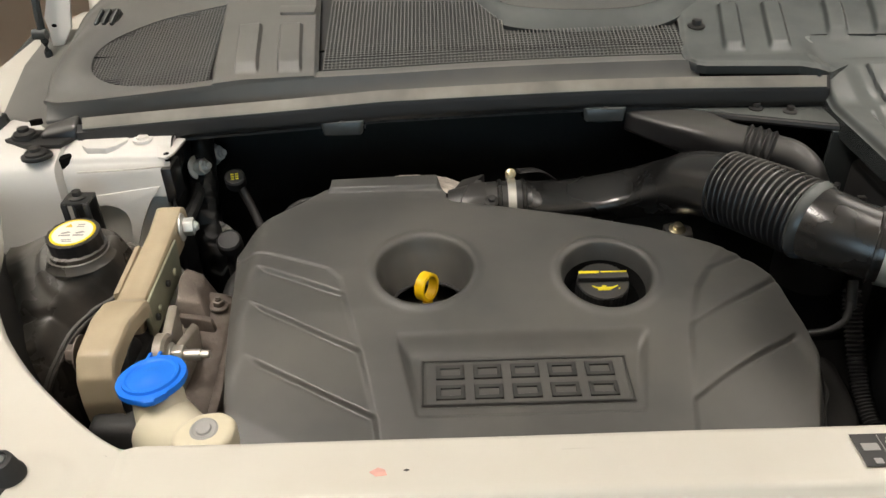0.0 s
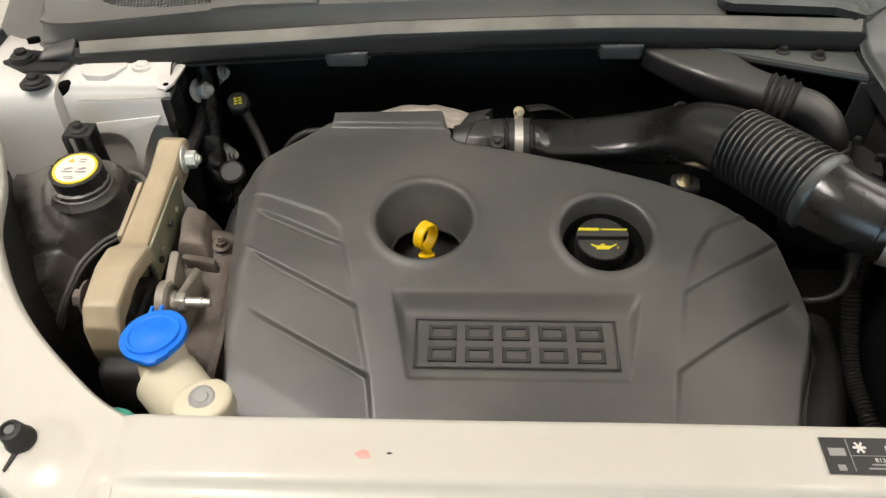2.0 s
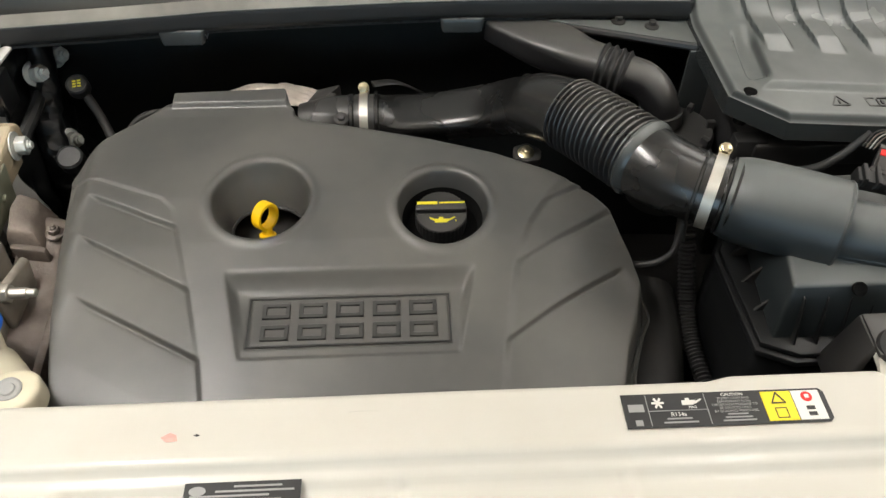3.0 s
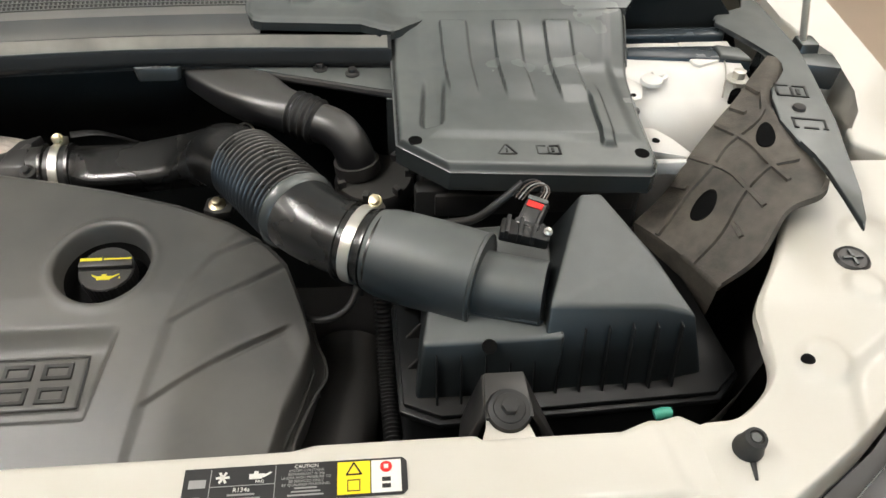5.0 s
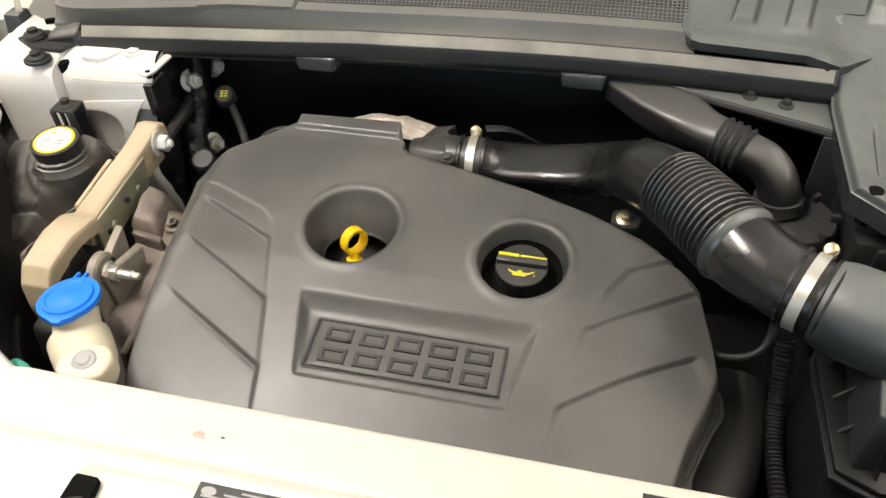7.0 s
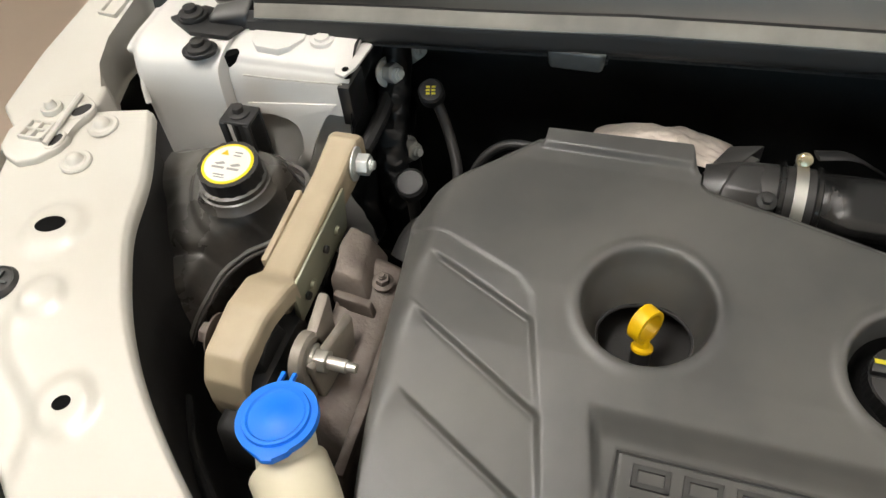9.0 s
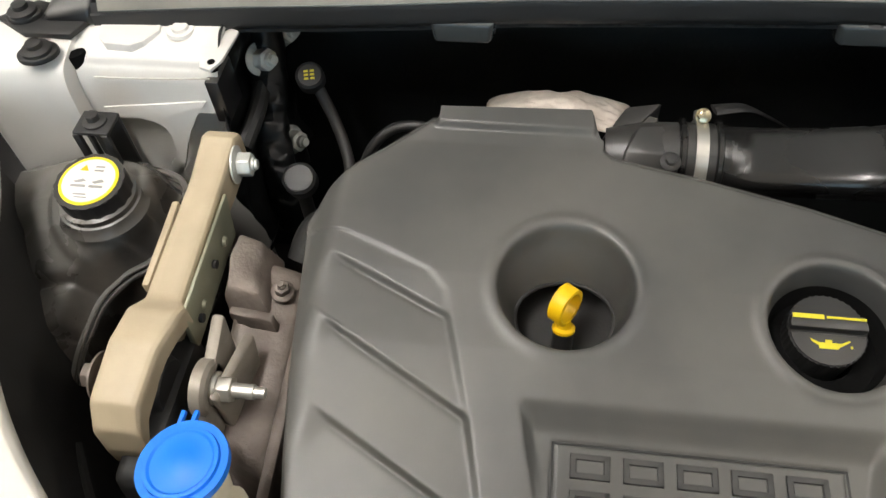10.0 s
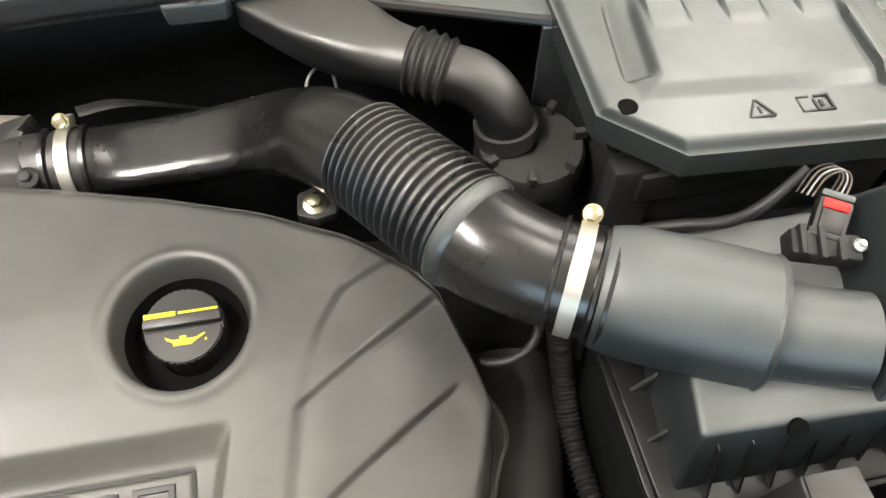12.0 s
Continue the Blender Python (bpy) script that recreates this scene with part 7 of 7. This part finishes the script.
buffer_stop(-0.407, 0.4215, 1, "black rubber bonnet stop on the cream panel")
buffer_stop(0.867, 0.427, -1, "black rubber bonnet stop on the cream panel")
for x, y, s in ((-0.375, 0.335, 1), (1.075, 0.655, -1), (-0.645, 0.615, 1)):
    z = fender_top(x, y, s) - 0.006
    t = thing("trim_clip", (x, y, z), "black plastic push clip with a crossed slot", "clip", "push clips")
    part("head", lathe([(0.021, 0), (0.021, 0.006), (0.018, 0.010), (0.016, 0.008), (0, 0.008)], 32, Matrix.Translation((x, y, z))), BLACK, t)
    part("cross", join(box(x - 0.012, x + 0.012, y - 0.0015, y + 0.0015, z + 0.008, z + 0.0105, 0), box(x - 0.0015, x + 0.0015, y - 0.012, y + 0.012, z + 0.008, z + 0.0105, 0)), GREY, t)

# long label on the panel
LZ = 1.0352
lab = thing("service_label", (0.445, 0.424, LZ), "long black printed service label with a yellow panel", "label")
part("sheet", prism([(0.347, 0.405), (0.543, 0.405), (0.547, 0.409), (0.547, 0.438), (0.543, 0.442), (0.347, 0.442)], LZ, LZ + 0.0006, 0), KPRINT, lab)
Z1 = LZ + 0.0007
decal("yellow_field", lab, 0.484, 0.5135, 0.4075, 0.4395, Z1, YLABEL, "yellow warning field")
decal("white_field", lab, 0.5145, 0.5415, 0.4075, 0.4395, Z1, WPRINT, "white field")
for x, y, w, h in ((0.352, 0.4225, 0.015, 0.008), (0.356, 0.4075, 0.007, 0.006)):
    decal("mark", lab, x, x + w, y, y + h, Z1, GPRINT)
for x in (0.3705, 0.428):
    decal("rule", lab, x, x + 0.0006, 0.407, 0.440, Z1, GPRINT)
decal("rule", lab, 0.3705, 0.428, 0.4225, 0.4231, Z1, GPRINT)
flake = join(*[moved(box(-0.006, 0.006, -0.0011, 0.0011, 0, 0.0005, 0), Matrix.Translation((0.3815, 0.4315, Z1)) @ pose(0, 0, 0, 0, 0, 60 * k)) for k in range(3)])
part("snowflake_sign", flake, WPRINT, lab, "white snowflake sign")
can2 = join(prism([(0.405, 0.4285), (0.416, 0.4285), (0.419, 0.4335), (0.405, 0.4335)], Z1, Z1 + 0.0005, 0), prism([(0.416, 0.431), (0.424, 0.435), (0.425, 0.434), (0.418, 0.4295)], Z1, Z1 + 0.0005, 0), box(0.409, 0.413, 0.4335, 0.436, Z1, Z1 + 0.0005, 0))
part("oil_can_sign", can2, WPRINT, lab, "white oil can sign")
text("printed_text", lab, "PAG", 0.4145, 0.4258, Z1 + 0.0002, 0.0042, WPRINT)
text("printed_text", lab, "R134a", 0.399, 0.4185, Z1 + 0.0002, 0.0060, WPRINT)
for k in range(2):
    decal("text_bar", lab, 0.387 - 0.004 * k, 0.411 + 0.005 * k, 0.4132 - 0.0040 * k, 0.4148 - 0.0040 * k, Z1, GPRINT)
text("printed_text", lab, "CAUTION", 0.456, 0.4382, Z1 + 0.0002, 0.0048, WPRINT)
for k, words in enumerate(("SYSTEM CONTAINS", "REFRIGERANT R134a", "UNDER HIGH PRESSURE TO", "BE SERVICED ONLY", "BY QUALIFIED PERSONNEL")):
    text("printed_text", lab, words, 0.456, 0.4340 - 0.0035 * k, Z1 + 0.0002, 0.0036, GPRINT)
for k in range(3):
    decal("text_bar", lab, 0.446 - 0.003 * k, 0.466 + 0.003 * k, 0.4160 - 0.0034 * k, 0.4174 - 0.0034 * k, Z1, GPRINT)
part("warning_sign", join(*[moved(box(-0.007, 0.007, -0.0007, 0.0007, 0, 0.0005, 0), Matrix.Translation((0.4988 + p, 0.431 + q, Z1 + 0.0007)) @ pose(0, 0, 0, 0, 0, r)) for p, q, r in ((0, -0.0045, 0), (-0.0034, 0.0012, 60), (0.0034, 0.0012, -60))]), KPRINT, lab, "black warning triangle")
part("book_sign", join(box(0.493, 0.5045, 0.410, 0.4108, Z1 + 0.0007, Z1 + 0.0012, 0), box(0.493, 0.5045, 0.4205, 0.4213, Z1 + 0.0007, Z1 + 0.0012, 0), box(0.493, 0.4938, 0.410, 0.4213, Z1 + 0.0007, Z1 + 0.0012, 0), box(0.5037, 0.5045, 0.410, 0.4213, Z1 + 0.0007, Z1 + 0.0012, 0)), KPRINT, lab, "black book sign")
part("red_sign", lathe([(0.0055, 0), (0.0055, 0.0005), (0, 0.0005)], 24, Matrix.Translation((0.528, 0.4325, Z1 + 0.0007))), RED, lab, "red round prohibition sign")
decal("red_sign_mark", lab, 0.526, 0.530, 0.4305, 0.4345, Z1 + 0.0013, WPRINT)
for k in range(2):
    decal("text_bar", lab, 0.524, 0.532, 0.4115 + 0.0065 * k, 0.4155 + 0.0065 * k, Z1 + 0.0007, KPRINT)

lab = thing("type_label", (-0.01, 0.352, 1.0245), "black printed plate with rows of small grey print", "label")
LM = Matrix.Translation((-0.008, 0.352, 1.0245))
part("sheet", box(-0.052, 0.052, -0.024, 0.022, 0, 0.0012, 0.0003, 1), KPRINT, lab).matrix_basis = LM
for k in range(9):
    part("text_bar", moved(box(-0.046 if k > 1 else -0.024 + 0.016 * (1 - k), 0.046 - 0.011 * ((k * 2 + 1) % 3), 0.0162 - 0.0044 * k, 0.0180 - 0.0044 * k, 0.0013, 0.0017, 0), LM), GPRINT, lab)
part("badge", lathe([(0.0075, 0.0013), (0.0075, 0.0018), (0, 0.0018)], 24, LM @ Matrix.Translation((-0.040, 0.0135, 0)) @ Matrix.Diagonal((1, 0.6, 1, 1))), GPRINT, lab)

# stains on the paint
stain = prism([(-0.088, 0.416), (-0.080, 0.421), (-0.074, 0.418), (-0.072, 0.412), (-0.082, 0.411)], 1.0342, 1.0347, 0)
solid("paint_stain", stain, PINK, "small pink stain on the cream panel", "stain", kind="stuff")
solid("paint_chip", prism([(-0.058, 0.417), (-0.055, 0.4185), (-0.052, 0.417), (-0.055, 0.4158)], 1.0343, 1.0348, 0), DARK, "tiny dark paint chip on the panel", "stain", kind="stuff")
# hairline scratches in the panel's paint
for pts in (((0.180, 0.418), (0.196, 0.4155), (0.206, 0.417), (0.222, 0.4165)), ((0.085, 0.436), (0.10, 0.4365), (0.115, 0.436)), ((0.735, 0.425), (0.739, 0.421), (0.744, 0.424), (0.750, 0.4265))):
    solid("paint_scratch", tube([(x, y, 1.0339) for x, y in pts], 0.0004, 20, 4), SCUFF, "fine grey scratch in the cream paint", "scratch", kind="stuff")

# ---------- to true size ----------
# the parts above are drawn a little large and on a floor below zero; here all of it comes to metres on the ground at z = 0
TRUE, LIFT = 0.86, Vector((0, 0, 0.07))
done = set()
for ob in scene.objects:
    if ob.type == "CAMERA":
        continue
    if ob.type == "MESH" and ob.data.name not in done:
        done.add(ob.data.name)
        ob.data.transform(Matrix.Scale(TRUE, 4))
    if ob.parent is None:
        ob.location = (ob.location + LIFT) * TRUE
    else:
        ob.location = ob.location * TRUE
        ob.matrix_parent_inverse = Matrix.Translation(ob.matrix_parent_inverse.translation * TRUE)
